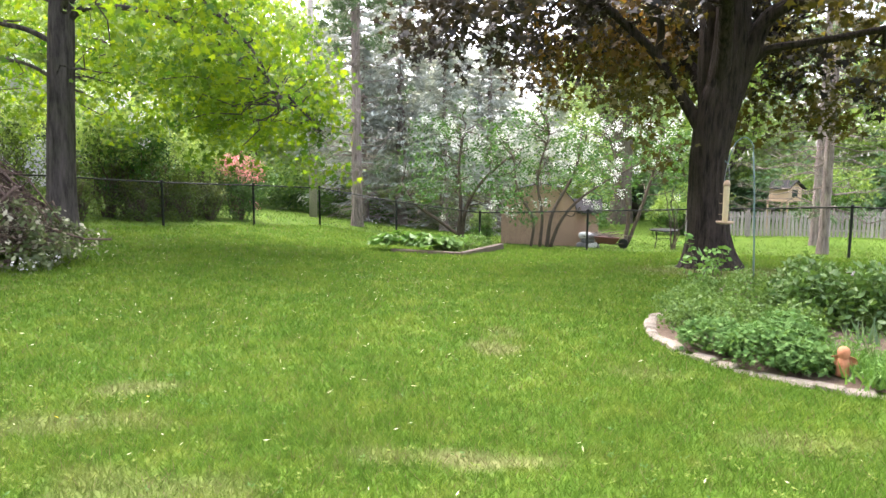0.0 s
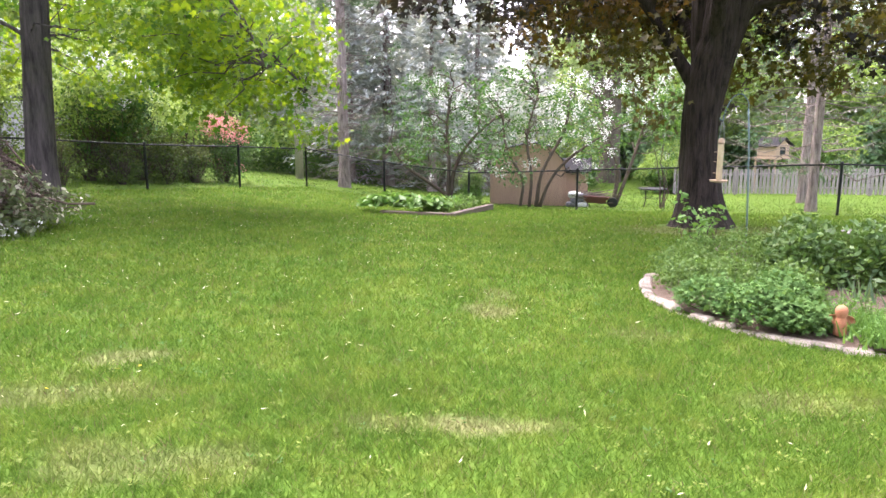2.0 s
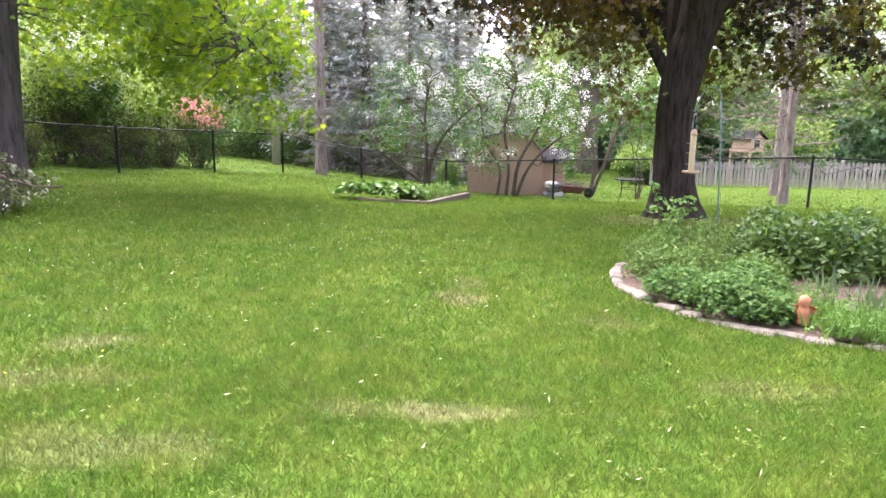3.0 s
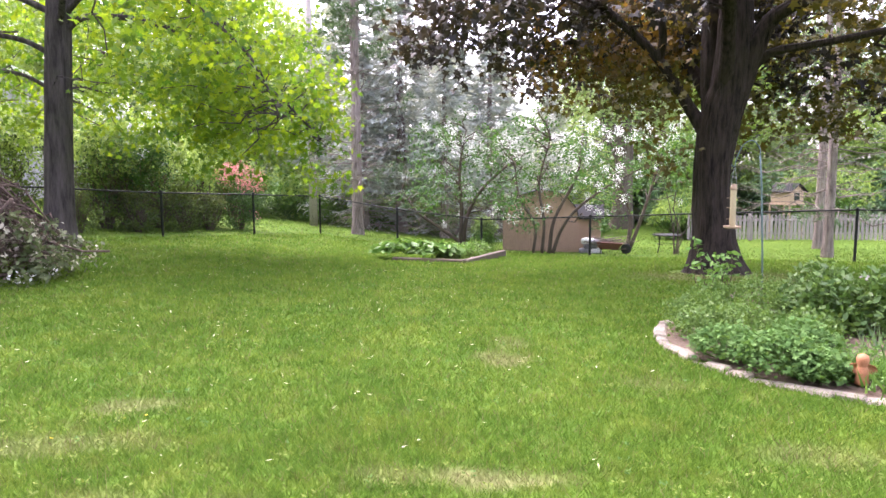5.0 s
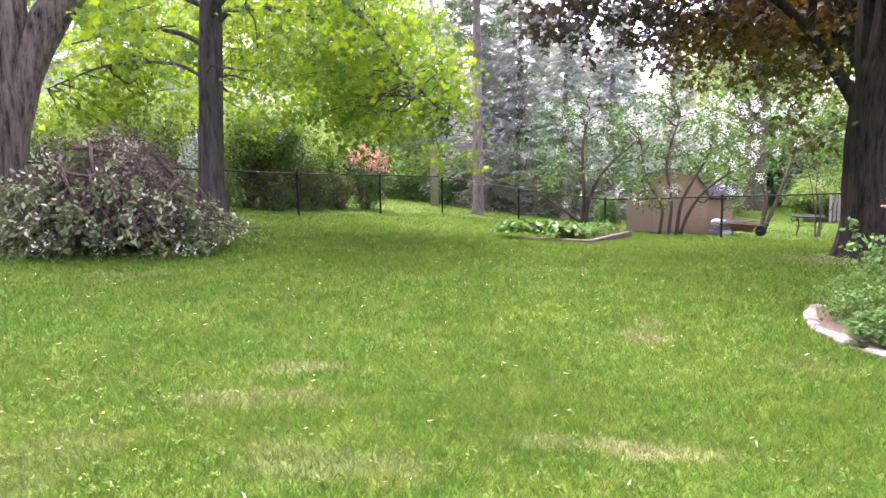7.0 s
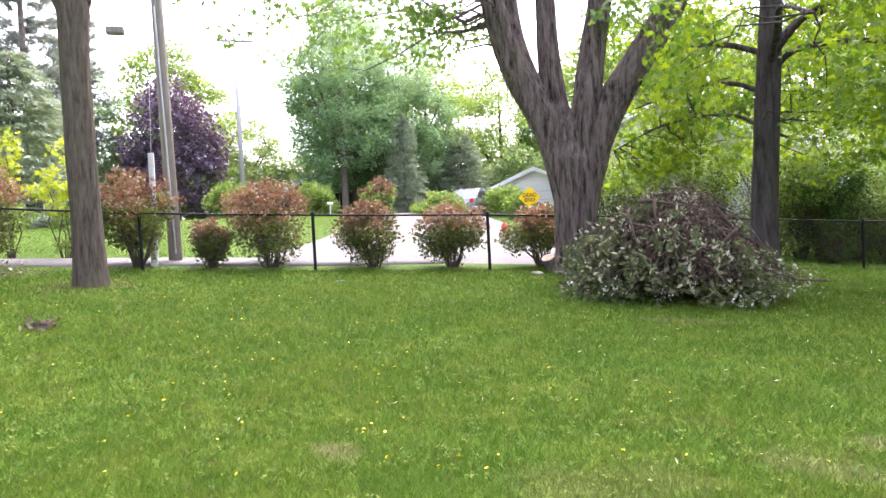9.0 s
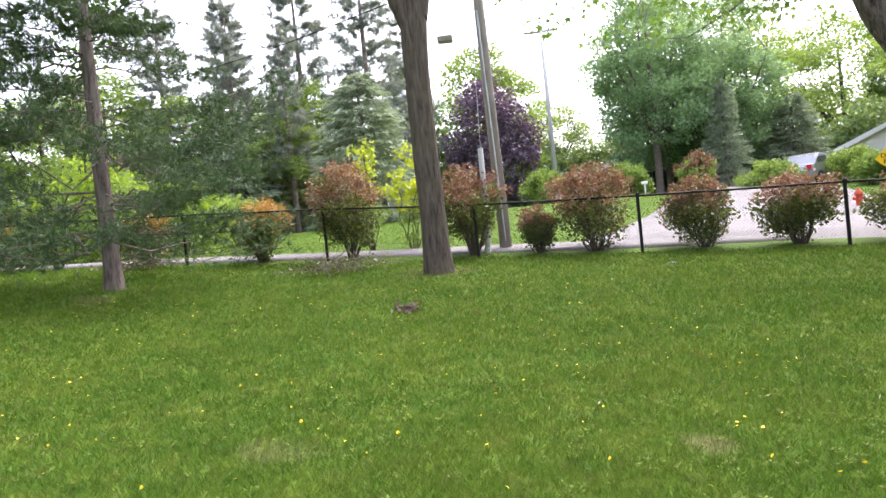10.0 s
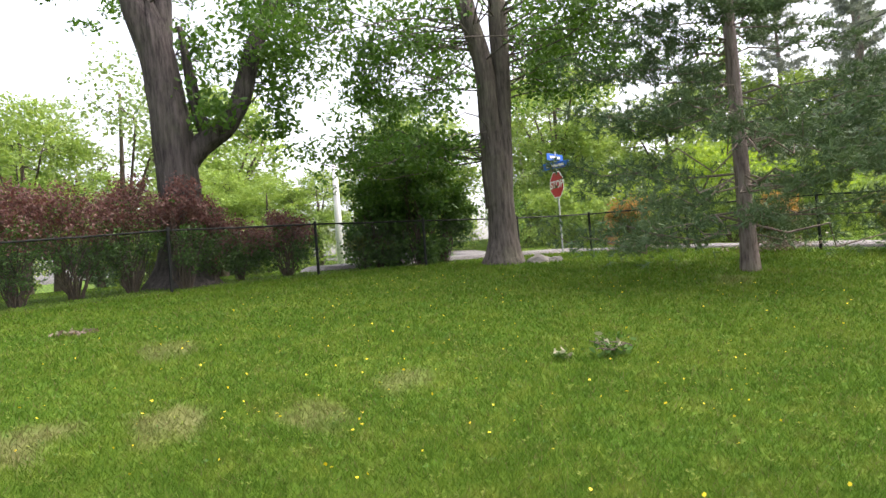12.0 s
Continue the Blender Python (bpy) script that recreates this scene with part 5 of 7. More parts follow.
# ---- shrubs ----
def shrub(m, label, tall, wide, leaf, top_leaf, seed, size=0.06, count=150, each=26, stems=16, top=0.62, shape="kite", name="shrub", bare=0.15, vase=0.55, gap=-0.15, stem_mat="twig", category="shrub", group=""):
    """A bush: stems fanning from the root, leaf clumps, and leaves or flowers of another colour towards the top."""
    rng = np.random.default_rng(seed)
    root = thing(name, m, label, category, group)
    g, single = Geo(), name in ("bush", "barberry_bush", "tall_shrub", "dark_bush", "thin_shrub", "azalea_bush", "sapling")
    for k in range(stems):
        a, r = rng.random() * 6.283, wide * rng.uniform(0.2, 0.85)
        tip = np.array([math.cos(a) * r, math.sin(a) * r, tall * rng.uniform(0.55, 0.92) * (1 - 0.25 * (r / wide) ** 2)])
        base = np.array([math.cos(a), math.sin(a), 0]) * wide * 0.12 * rng.random()
        path = curve_to(base - [0, 0, 0.05], tip, 0.06, 5, rng, 0.2)
        if single:
            part("stem", Geo().tube(path, [0.017, 0.014, 0.012, 0.009, 0.006, 0.003], 6, cap=False), M[stem_mat], root, smooth=True)
        else:
            g.tube(path, [0.014, 0.012, 0.01, 0.008, 0.006, 0.003], 5, cap=False)
    if not single:
        part("stemwork", g, M[stem_mat], root)

    def inside(p):
        u = p[2] / tall
        if not bare < u < 1:
            return False
        r = wide * (vase + (1 - vase) * min(1, (u - bare) / 0.35)) * math.sqrt(max(0, 1 - max(0, (u - 0.5) / 0.52) ** 2))
        r *= 0.82 + 0.5 * noise.noise(Vector(p) * (1.3 / wide) + Vector((seed, 0, 0)))
        d = math.hypot(p[0], p[1])
        return d < r and (d > 0.3 * r or u > 0.6)

    c = clumps(count, inside, ((-wide * 1.2, -wide * 1.2, 0), (wide * 1.2, wide * 1.2, tall)), wide * 0.5, gap, rng, seed)
    spread = 0.11 * wide + 0.04
    if top_leaf is None:
        part("foliage", leaf_mesh("foliage", leaf, scatter(c, each, spread, 0.8, rng), size, shape, 0.35, 0.1, rng), leaf, root)
    else:
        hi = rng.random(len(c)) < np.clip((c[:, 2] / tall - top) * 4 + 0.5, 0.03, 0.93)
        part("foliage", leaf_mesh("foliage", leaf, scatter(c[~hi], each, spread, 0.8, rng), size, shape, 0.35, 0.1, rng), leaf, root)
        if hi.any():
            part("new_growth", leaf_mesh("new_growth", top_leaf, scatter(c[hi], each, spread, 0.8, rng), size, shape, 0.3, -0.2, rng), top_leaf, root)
    return root


STREET_BUSHES = "row of reddish bushes along the street"
for n, (x, y, h, w, t) in enumerate([(-15.65, -0.65, 1.34, 0.71, "leaf_orange"), (-14.92, 1.17, 2.0, 0.88, "leaf_red"), (-13.94, 3.55, 1.78, 0.8, "leaf_red"), (-13.25, 4.71, 0.89, 0.42, "leaf_red"), (-12.68, 5.63, 1.59, 0.94, "leaf_red"), (-11.59, 7.25, 1.21, 0.77, "leaf_red"), (-10.7, 8.47, 1.23, 0.74, "leaf_red"), (-9.81, 9.98, 1.16, 0.72, "leaf_red"), (-16.57, -3.07, 1.21, 0.64, "leaf_orange"), (-17.79, -6.66, 1.43, 0.58, "leaf_orange")]):
    shrub(on_ground(x, y), "olive bush with coral-red new leaves by the street fence", h, w, M["leaf_shrub"], M[t], 110 + n, 0.075, int(60 + 150 * w), 30, 18, 0.6 if h > 1.5 else 0.66, name="bush", bare=0.12, vase=0.35, group=STREET_BUSHES)
HEDGE = "maroon hedge outside the south fence"
for n, (x, y, h, w) in enumerate([(-4.6, -13.4, 2.05, 0.95), (-5.8, -13.1, 2.05, 0.9), (-6.75, -13.0, 2.05, 0.88), (-7.7, -12.8, 2.15, 0.85), (-8.35, -12.05, 2.1, 0.62), (-9.1, -12.3, 1.7, 0.6), (-9.9, -12.4, 1.35, 0.72), (-10.85, -12.0, 1.35, 0.74), (-3.2, -13.8, 2.0, 0.95)]):
    shrub(on_ground(x, y), "maroon barberry bush with bare stems at its foot", h, w, M["leaf_dark"], M["leaf_barberry"], 130 + n, 0.06, int(80 + 170 * w), 34, 26, 0.55, name="barberry_bush", bare=0.14, vase=0.5, group=HEDGE)
shrub(on_ground(-12.4, -11.2), "low straggly bush by the south fence", 0.75, 0.55, M["leaf_dark"], M["leaf_shrub"], 140, 0.06, 60, 24, 10, name="low_bush")
shrub(on_ground(-13.0, -11.0), "low leafy bush by the south fence", 0.65, 0.5, M["leaf_dark"], M["leaf_shrub"], 141, 0.06, 60, 24, 10, name="low_bush")
for n, (x, y, h, w) in enumerate([(-13.6, -10.4, 2.9, 0.95), (-12.9, -11.1, 2.1, 0.85), (-14.3, -10.2, 2.5, 0.8), (-13.9, -11.3, 4.6, 1.15)]):
    shrub(facing(x, y), "dark green bush growing up beside the ash trunk", h, w, M["leaf_dark"], M["leaf_ash"], 142 + 3 * n, 0.11, 170, 34, 20, 0.6, name="dark_bush", bare=0.02, vase=0.6, gap=0.0)
# Shrubbery along the back fence behind the green maple. Its undershade is painted: dark leaves below, lighter on top.
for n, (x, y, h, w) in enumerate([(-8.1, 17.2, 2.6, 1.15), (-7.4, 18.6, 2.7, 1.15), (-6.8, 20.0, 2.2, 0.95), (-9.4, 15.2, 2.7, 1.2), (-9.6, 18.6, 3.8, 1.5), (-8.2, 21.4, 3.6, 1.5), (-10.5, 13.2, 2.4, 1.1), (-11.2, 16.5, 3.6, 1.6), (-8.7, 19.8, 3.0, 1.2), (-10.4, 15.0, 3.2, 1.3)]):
    shrub(on_ground(x, y), "tall shrub with many thin stems behind the fence, shade painted into its lower leaves", h, w, M["leaf_thicket"], M["leaf_wood"], 150 + n, 0.085, int(100 + 80 * w), 28, 40, 0.55, name="tall_shrub", bare=0.06, vase=0.6, gap=-0.12, group="shrubs behind the back fence")
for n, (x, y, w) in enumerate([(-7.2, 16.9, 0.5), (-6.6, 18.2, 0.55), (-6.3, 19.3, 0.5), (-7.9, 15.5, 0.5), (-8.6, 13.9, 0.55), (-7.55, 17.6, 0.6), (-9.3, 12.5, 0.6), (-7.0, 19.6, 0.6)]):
    shrub(on_ground(x, y), "low shrub under the taller ones, shade painted into its leaves", 1.05, w, M["leaf_thicket"], M["leaf_shrub"], 160 + n, 0.06, 80, 24, 34, 0.75, name="low_shrub", bare=0.02, vase=0.8, gap=0.0)
shrub(on_ground(-5.85, 20.6), "coral-flowered azalea behind the black fence", 1.9, 0.85, M["leaf_dark"], M["leaf_azalea"], 165, 0.07, 200, 26, 20, 0.72, name="azalea_bush", bare=0.05, vase=0.5, gap=0.0)
# Undergrowth of the wood behind the pole.
for n, (x, y, h, w) in enumerate([(-5.6, 30.5, 2.2, 1.8), (-8.5, 29.5, 2.8, 2.2), (-2.6, 31.5, 1.6, 1.5), (-11.5, 27.5, 2.6, 2.0), (0.5, 36, 1.8, 2.2), (7.0, 35.5, 2.6, 2.2), (12.5, 34.5, 2.2, 2.0), (18.5, 33.0, 3.0, 2.4), (24, 30, 2.6, 2.2), (10.2, 30.6, 1.6, 1.2)]):
    shrub(on_ground(x, y), "loose green undergrowth at the edge of the wood", h, w, M["leaf_ash"], M["leaf_wood"], 170 + n, 0.14, 200, 26, 12, 0.5, name="undergrowth", bare=0.0, vase=0.85, gap=-0.2, shape="kite", group="undergrowth at the wood's edge")
# Bushes across the street.
for n, (x, y, h, w, t) in enumerate([(-29.8, 23.0, 1.25, 1.5, "leaf_wood"), (-33.5, 17.5, 1.8, 1.3, "leaf_wood"), (-30.2, 28.2, 1.7, 1.5, "leaf_wood"), (-26.5, 25.8, 1.3, 1.2, "leaf_wood"), (-35, 13.5, 1.9, 1.3, "leaf_wood"), (-32, 20.5, 2.0, 1.0, "leaf_red"),
                                     (-27.5, -11.5, 2.2, 1.8, "leaf_wood"), (-27.0, -14.5, 2.4, 2.0, "leaf_wood"), (-25.5, -18.0, 2.4, 2.0, "leaf_wood_pale"), (-20.5, -22.5, 2.6, 2.0, "leaf_wood_pale"), (-15.5, -24.5, 2.8, 2.2, "leaf_wood_pale"), (-9.5, -25, 2.8, 2.2, "leaf_wood_pale"), (-29.0, -7.0, 2.0, 1.8, "leaf_wood"), (-28.5, -2.0, 1.8, 1.5, "leaf_wood"), (-3.5, -23, 3.0, 2.2, "leaf_wood_pale"), (-24.6, -8.2, 2.6, 1.5, "leaf_fresh"), (-24.2, -5.6, 3.4, 1.7, "leaf_fresh"), (-24.0, -3.2, 2.6, 1.5, "leaf_fresh"), (-23.5, -10.8, 2.4, 1.4, "leaf_wood")]):
    shrub(on_ground(x, y), "leafy garden bush across the street", h, w, M["leaf_wood"], M[t], 190 + n, 0.15, 200, 26, 10, 0.6, name="garden_bush", bare=0.0, vase=0.85, gap=-0.25, shape="kite", group="bushes across the street")
shrub(on_ground(-21.5, -12.6), "lilac bush with pale blossoms by the corner", 3.0, 0.8, M["leaf_ash"], M["lilac"], 210, 0.09, 130, 26, 16, 0.85, name="lilac_bush", bare=0.1)
# Thickets that close the view between the far trunks; their leaf colour carries the haze.
thicket = shrub(on_ground(-48, 18), "dense green thicket far behind the houses, haze put into its leaf colour", 5.0, 3.4, M["leaf_blue"], M["leaf_wood_pale"], 205, 0.3, 420, 26, 10, 0.6, name="thicket", bare=0.0, vase=0.9, gap=-0.3, shape="kite", group="far thickets")
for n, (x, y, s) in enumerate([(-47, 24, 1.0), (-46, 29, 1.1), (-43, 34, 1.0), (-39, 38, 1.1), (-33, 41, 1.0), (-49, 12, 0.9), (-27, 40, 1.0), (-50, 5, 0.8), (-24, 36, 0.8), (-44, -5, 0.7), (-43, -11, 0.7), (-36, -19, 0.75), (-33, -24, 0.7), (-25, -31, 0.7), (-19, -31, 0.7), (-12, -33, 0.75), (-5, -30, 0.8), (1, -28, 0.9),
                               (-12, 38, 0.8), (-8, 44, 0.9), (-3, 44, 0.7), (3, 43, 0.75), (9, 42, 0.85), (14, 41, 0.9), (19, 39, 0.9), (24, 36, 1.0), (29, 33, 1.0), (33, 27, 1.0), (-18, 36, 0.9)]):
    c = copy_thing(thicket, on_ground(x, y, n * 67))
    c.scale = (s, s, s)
# Yellow-green saplings among the street bushes.
for n, (x, y, h) in enumerate([(-16.9, 1.85, 2.7), (-15.75, 2.65, 2.35)]):
    shrub(on_ground(x, y), "yellow-green sapling among the street bushes", h, 0.55, M["leaf_wood"], M["leaf_yellow"], 215 + n, 0.13, 46, 16, 7, 0.45, name="sapling", bare=0.1, vase=0.4, shape="lobed")
# Lilac blossoms in the tall shrubs behind the green maple.
lil = shrub(facing(-7.64, 17.41), "tall lilac with a few pale blue blossoms", 3.4, 1.2, M["leaf_crab"], M["leaf_wood"], 220, 0.1, 200, 26, 20, 0.6, name="lilac_bush", bare=0.2)
part("blossom", leaf_mesh("blossom", M["lilac"], scatter(np.random.default_rng(3).uniform((-0.8, -1.3, 1.86), (0.9, -0.8, 3.16), (15, 3)), 40, 0.075, 1.4), 0.05, "kite"), M["lilac"], lil)


# White-blossomed trees by the shed.
def blossom_tree(m, label, tall, wide, seed, stems):
    rng = np.random.default_rng(seed)
    root = thing("blossom_tree", m, label, "tree")
    sk, g = [], None
    for path, radii in stems:
        p = smooth_path(path, 5)
        part("stem", Geo().tube(p, limb_radii(radii, len(p)), 8, 0.1, seed=seed), M["twig"], root, smooth=True)
        sk += [tuple(q) for q in p[4:]]

    def inside(p):
        r = math.hypot(p[0] / wide, p[1] / wide)
        return r < 1 and tall * (0.28 + 0.1 * math.sin(p[0] * 3)) < p[2] < tall * (1 - 0.35 * r * r)

    c = clumps(104, inside, ((-wide, -wide, 0), (wide, wide, tall)), 0.8, 0.04, rng, seed)
    g = Geo()
    twigs(g, sk, c[::2], 0.022, 0.005, 5, 0.1, rng)
    part("twigwork", g, M["twig"], root)
    w = rng.random(len(c)) < np.where(c[:, 2] > 0.6 * tall, 0.42, 0.12)
    part("crown", leaf_mesh("crown", M["leaf_crab"], scatter(c, 30, 0.24, 0.6, rng), 0.1, "oval", 0.4, 0.2, rng), M["leaf_crab"], root)
    part("blossom", leaf_mesh("blossom", M["blossom"], scatter(np.repeat(c[w], 2, 0) + rng.normal(size=(2 * w.sum(), 3)) * 0.24, 44, 0.085, 1.1, rng), 0.05, "kite", 0.2, 0, rng), M["blossom"], root)
    return root


blossom_tree(facing(3.05, 19.9), "white-blossomed small tree with crooked stems before the shed", 4.3, 2.3, 231,
             [([(-0.35, 0, 0), (-0.3, 0, 0.8), (-0.75, 0, 1.6), (-0.9, 0.1, 2.6)], [0.045, 0.04, 0.035, 0.015]), ([(-0.1, 0, 0), (-0.05, 0.1, 0.9), (-0.2, 0.1, 2.0), (0.1, 0.2, 3.2)], [0.05, 0.042, 0.035, 0.015]),
              ([(0.2, 0, 0), (0.45, 0, 0.7), (0.9, 0, 1.3), (1.7, 0, 1.9), (2.6, 0, 2.4)], [0.055, 0.045, 0.04, 0.03, 0.015]), ([(0.1, 0, 0), (0.25, 0, 1.0), (0.85, 0.1, 2.2), (1.0, 0.1, 3.4)], [0.06, 0.05, 0.04, 0.02])])
blossom_tree(facing(0.75, 21.6), "white-blossomed small tree with leaning stems by the fence", 4.4, 2.2, 232,
             [([(0.0, 0, 0), (0.1, 0, 0.9), (0.5, 0, 1.7), (1.2, 0, 2.4), (1.9, 0, 2.9)], [0.07, 0.06, 0.05, 0.04, 0.02]), ([(-0.1, 0, 0), (-0.05, 0, 1.2), (-0.1, 0, 2.4), (0.1, 0, 3.6)], [0.07, 0.055, 0.045, 0.02]), ([(0.0, 0, 0.1), (-0.7, 0, 0.6), (-1.4, 0, 1.1), (-1.9, 0.2, 1.8)], [0.06, 0.05, 0.04, 0.02])])
blossom_tree(facing(6.7, 24.8), "white-blossomed tree in front of the far lawn", 5.2, 2.6, 233,
             [([(0, 0, 0), (0.1, 0, 1.2), (-0.3, 0, 2.4), (-0.6, 0, 3.6)], [0.08, 0.07, 0.05, 0.02]), ([(0.1, 0, 0), (0.5, 0, 1.2), (0.9, 0, 2.6), (1.2, 0, 3.8)], [0.07, 0.055, 0.045, 0.02])])
shrub(on_ground(6.7, 19.75), "thin-stemmed shrub beside the patio table", 3.4, 1.0, M["leaf_crab"], M["leaf_ash"], 234, 0.09, 50, 18, 6, 0.5, name="thin_shrub", bare=0.5)
shrub(on_ground(1.3, 20.6), "low leafy plants at the corner of the shed", 1.0, 0.45, M["leaf_hosta"], M["leaf_wood_pale"], 235, 0.09, 120, 24, 8, 0.6, name="low_shrub", bare=0.0, vase=0.9)


# ---- brush pile ----
def brush_pile():
    rng = np.random.default_rng(301)
    root = thing("brush_pile", facing(-5.98, 8.66), "heap of cut branches with wilted leaves and pale blossoms", "brush pile")
    lx, ly, h = 1.34, 1.12, 1.38

    def dome(x, y):
        r = (x / lx) ** 2 + (y / ly) ** 2
        lump = 1 + 0.45 * noise.noise(Vector((x * 1.6, y * 1.6, 3.0))) + 0.25 * noise.noise(Vector((x * 4.5, y * 4.5, 7.0)))
        return h * max(0.0, 1 - r) ** 0.6 * lump * (1.0 if x < 0.2 else 1.0 - 0.38 * (x - 0.2))

    def stick(r0, length):
        a = rng.random() * 6.283
        q = math.sqrt(rng.random())
        x, y = lx * 0.92 * q * math.cos(a), ly * 0.92 * q * math.sin(a)
        z = max(0.05, dome(x, y) * rng.uniform(0.25, 1.0))
        d = Vector((rng.normal(), rng.normal() * 0.7, rng.normal() * 0.32)).normalized() * length / 2
        c = Vector((x, y, z))
        reach = rng.choice((0.05, 0.12, 0.22, 0.42))
        path = []
        for i in range(6):
            p = c + d * (2 * i / 5 - 1) + Vector(rng.normal(size=3) * length * 0.03)
            p.z = min(max(p.z, 0.02), max(dome(p.x, p.y) + reach, 0.12))
            path.append(p)
        return path, [r0 * (1 - 0.13 * i) for i in range(6)]

    def settled(r0, length):
        for _ in range(12):
            p, r = stick(r0, length)
            if max((q.x / lx) ** 2 + (q.y / ly) ** 2 for q in p) < 1.0:
                break
        return p, r

    for _ in range(110):
        p, r = settled(rng.uniform(0.012, 0.032), rng.uniform(1.0, 2.2))
        part("branch", Geo().tube(p, r, 7), M["brush_twig"], root, smooth=True)
    g = Geo()
    for _ in range(2600):
        p, r = settled(rng.uniform(0.004, 0.008), rng.uniform(0.35, 1.0))
        g.tube(p, r, 4, cap=False)
    tagged(part("twig_tangle", g, M["brush_twig"], root), kind="stuff")
    spots = []
    while len(spots) < 640:
        x, y = rng.uniform(-lx, lx), rng.uniform(-ly, ly)
        d = dome(x, y)
        if d > 0.05:
            spots.append((x, y, max(0.04, d * rng.uniform(0.55, 1.05))))
    s = np.array(spots)
    greener = rng.random(len(s)) < np.clip(0.62 - 0.5 * (s[:, 0] + 0.8), 0.03, 0.85)
    part("green_foliage", leaf_mesh("green_foliage", M["leaf_brush"], scatter(s[greener], 20, 0.12, 0.8, rng), 0.085, "oval", 0.2, 0.5, rng), M["leaf_brush"], root)
    part("wilted_foliage", leaf_mesh("wilted_foliage", M["leaf_wilted"], scatter(s[~greener], 8, 0.13, 0.8, rng), 0.06, "oval", 0.1, 0.7, rng), M["leaf_wilted"], root)
    rim = s[(s[:, 2] < 0.75) | (rng.random(len(s)) < 0.22)]
    pale = scatter(rim[rng.random(len(rim)) < 0.14], 12, 0.075, 0.8, rng)
    pale[:, 2] = np.maximum(pale[:, 2], 0.03)
    part("pale_foliage", leaf_mesh("pale_foliage", M["leaf_pale"], pale, 0.075, "oval", 0.2, 0.4, rng), M["leaf_pale"], root)
    tufts = []
    while len(tufts) < 60:
        x, y = rng.uniform(-lx, lx), rng.uniform(-ly, ly * 0.4)
        d = dome(x, y)
        if d > 0.1:
            tufts.append((x, y - 0.03, d * rng.uniform(0.8, 1.04)))
    part("pale_foliage", leaf_mesh("pale_foliage", M["leaf_pale"], scatter(tufts, 14, 0.06, 1.0, rng), 0.055, "oval", 0.1, 0.6, rng), M["leaf_pale"], root)
    sprigs = []
    for _ in range(84):
        a = math.pi * (0.95 + 1.1 * rng.random() ** 1.25)
        q = rng.uniform(0.55, 0.95)
        x, y = math.cos(a) * lx * q, math.sin(a) * ly * q
        base = Vector((x, y, max(0.12, dome(x, y) * rng.uniform(0.6, 1.0))))
        out = Vector((math.cos(a) * 0.55 + rng.normal() * 0.25, math.sin(a) * 0.6, rng.uniform(-0.1, 0.35))).normalized() * rng.uniform(0.3, 0.65)
        path = [base + out * u - Vector((0, 0, 0.5 * u * u * out.length)) for u in (0, 0.25, 0.5, 0.75, 1.0)]
        path = [Vector((p.x, p.y, max(p.z, 0.04))) for p in path]
        part("sprig", Geo().tube(path, [0.008, 0.007, 0.006, 0.004, 0.003], 5), M["brush_twig"], root)
        for k in range(22):
            u = rng.uniform(0.2, 1.05)
            i = min(3, int(u * 4))
            sprigs.append(path[i].lerp(path[i + 1], u * 4 - i) + Vector(rng.normal(size=3) * 0.035))
    sprigs = np.array([tuple(p) for p in sprigs])
    sprigs[:, 2] = np.maximum(sprigs[:, 2], 0.02)
    light = rng.random(len(sprigs)) < 0.22 + 0.14 * np.sin(sprigs[:, 0] * 5.0)
    part("pale_foliage", leaf_mesh("pale_foliage", M["leaf_pale"], sprigs[light], 0.075, "oval", 0.2, 0.6, rng), M["leaf_pale"], root)
    part("green_foliage", leaf_mesh("green_foliage", M["leaf_brush"], sprigs[~light], 0.085, "oval", 0.2, 0.6, rng), M["leaf_brush"], root)
    a = rng.uniform(math.pi * 1.02, math.pi * 1.98, 34)
    skirt = np.stack([np.cos(a) * lx * 1.03, np.sin(a) * ly * 1.08, rng.uniform(0.05, 0.5, 34) * rng.random(34)], -1) * rng.uniform(0.82, 1.12, (34, 1))
    part("blossom", leaf_mesh("blossom", M["blossom"], scatter(skirt[::4], 22, 0.085, 0.7, rng), 0.045, "kite", 0.2, 0.2, rng), M["blossom"], root)
    part("skirt_foliage", leaf_mesh("skirt_foliage", M["leaf_brush"], scatter(skirt, 34, 0.16, 0.6, rng), 0.08, "oval", 0.3, 0.3, rng), M["leaf_brush"], root)
    return root


brush_pile()


def twig_heap(x, y, w, h, label, n, seed, leaf="leaf_ash", pale=0.4):
    """A small heap of leafy prunings on the grass."""
    rng = np.random.default_rng(seed)
    root = thing("twig_heap", facing(x, y), label, "prunings")
    g = Geo()
    for _ in range(n):
        a = rng.random() * 6.283
        c = np.array([math.cos(a) * w * rng.random() * 0.8, math.sin(a) * w * 0.45 * rng.random(), h * rng.uniform(0.2, 0.8)])
        d = rng.normal(size=3) * [1, 0.6, 0.25]
        d = d / np.linalg.norm(d) * w * rng.uniform(0.2, 0.5)
        e0, e1 = c - d, c + d
        e0[2], e1[2] = max(e0[2], 0.01), max(e1[2], 0.01)
        g.tube(curve_to(e0, e1, 0.05, 4, rng, 0.1), [0.008, 0.007, 0.006, 0.005, 0.003], 4)
    part("twigwork", g, M["dead_twig"], root)
    p = rng.normal(size=(n * 9, 3)) * [w * 0.42, w * 0.22, h * 0.35] + [0, 0, h * 0.35]
    p[:, 2] = np.abs(p[:, 2]) + 0.02
    part("foliage", leaf_mesh("foliage", M[leaf], p, 0.07, "oval", 0.4, 0, rng), M[leaf], root)
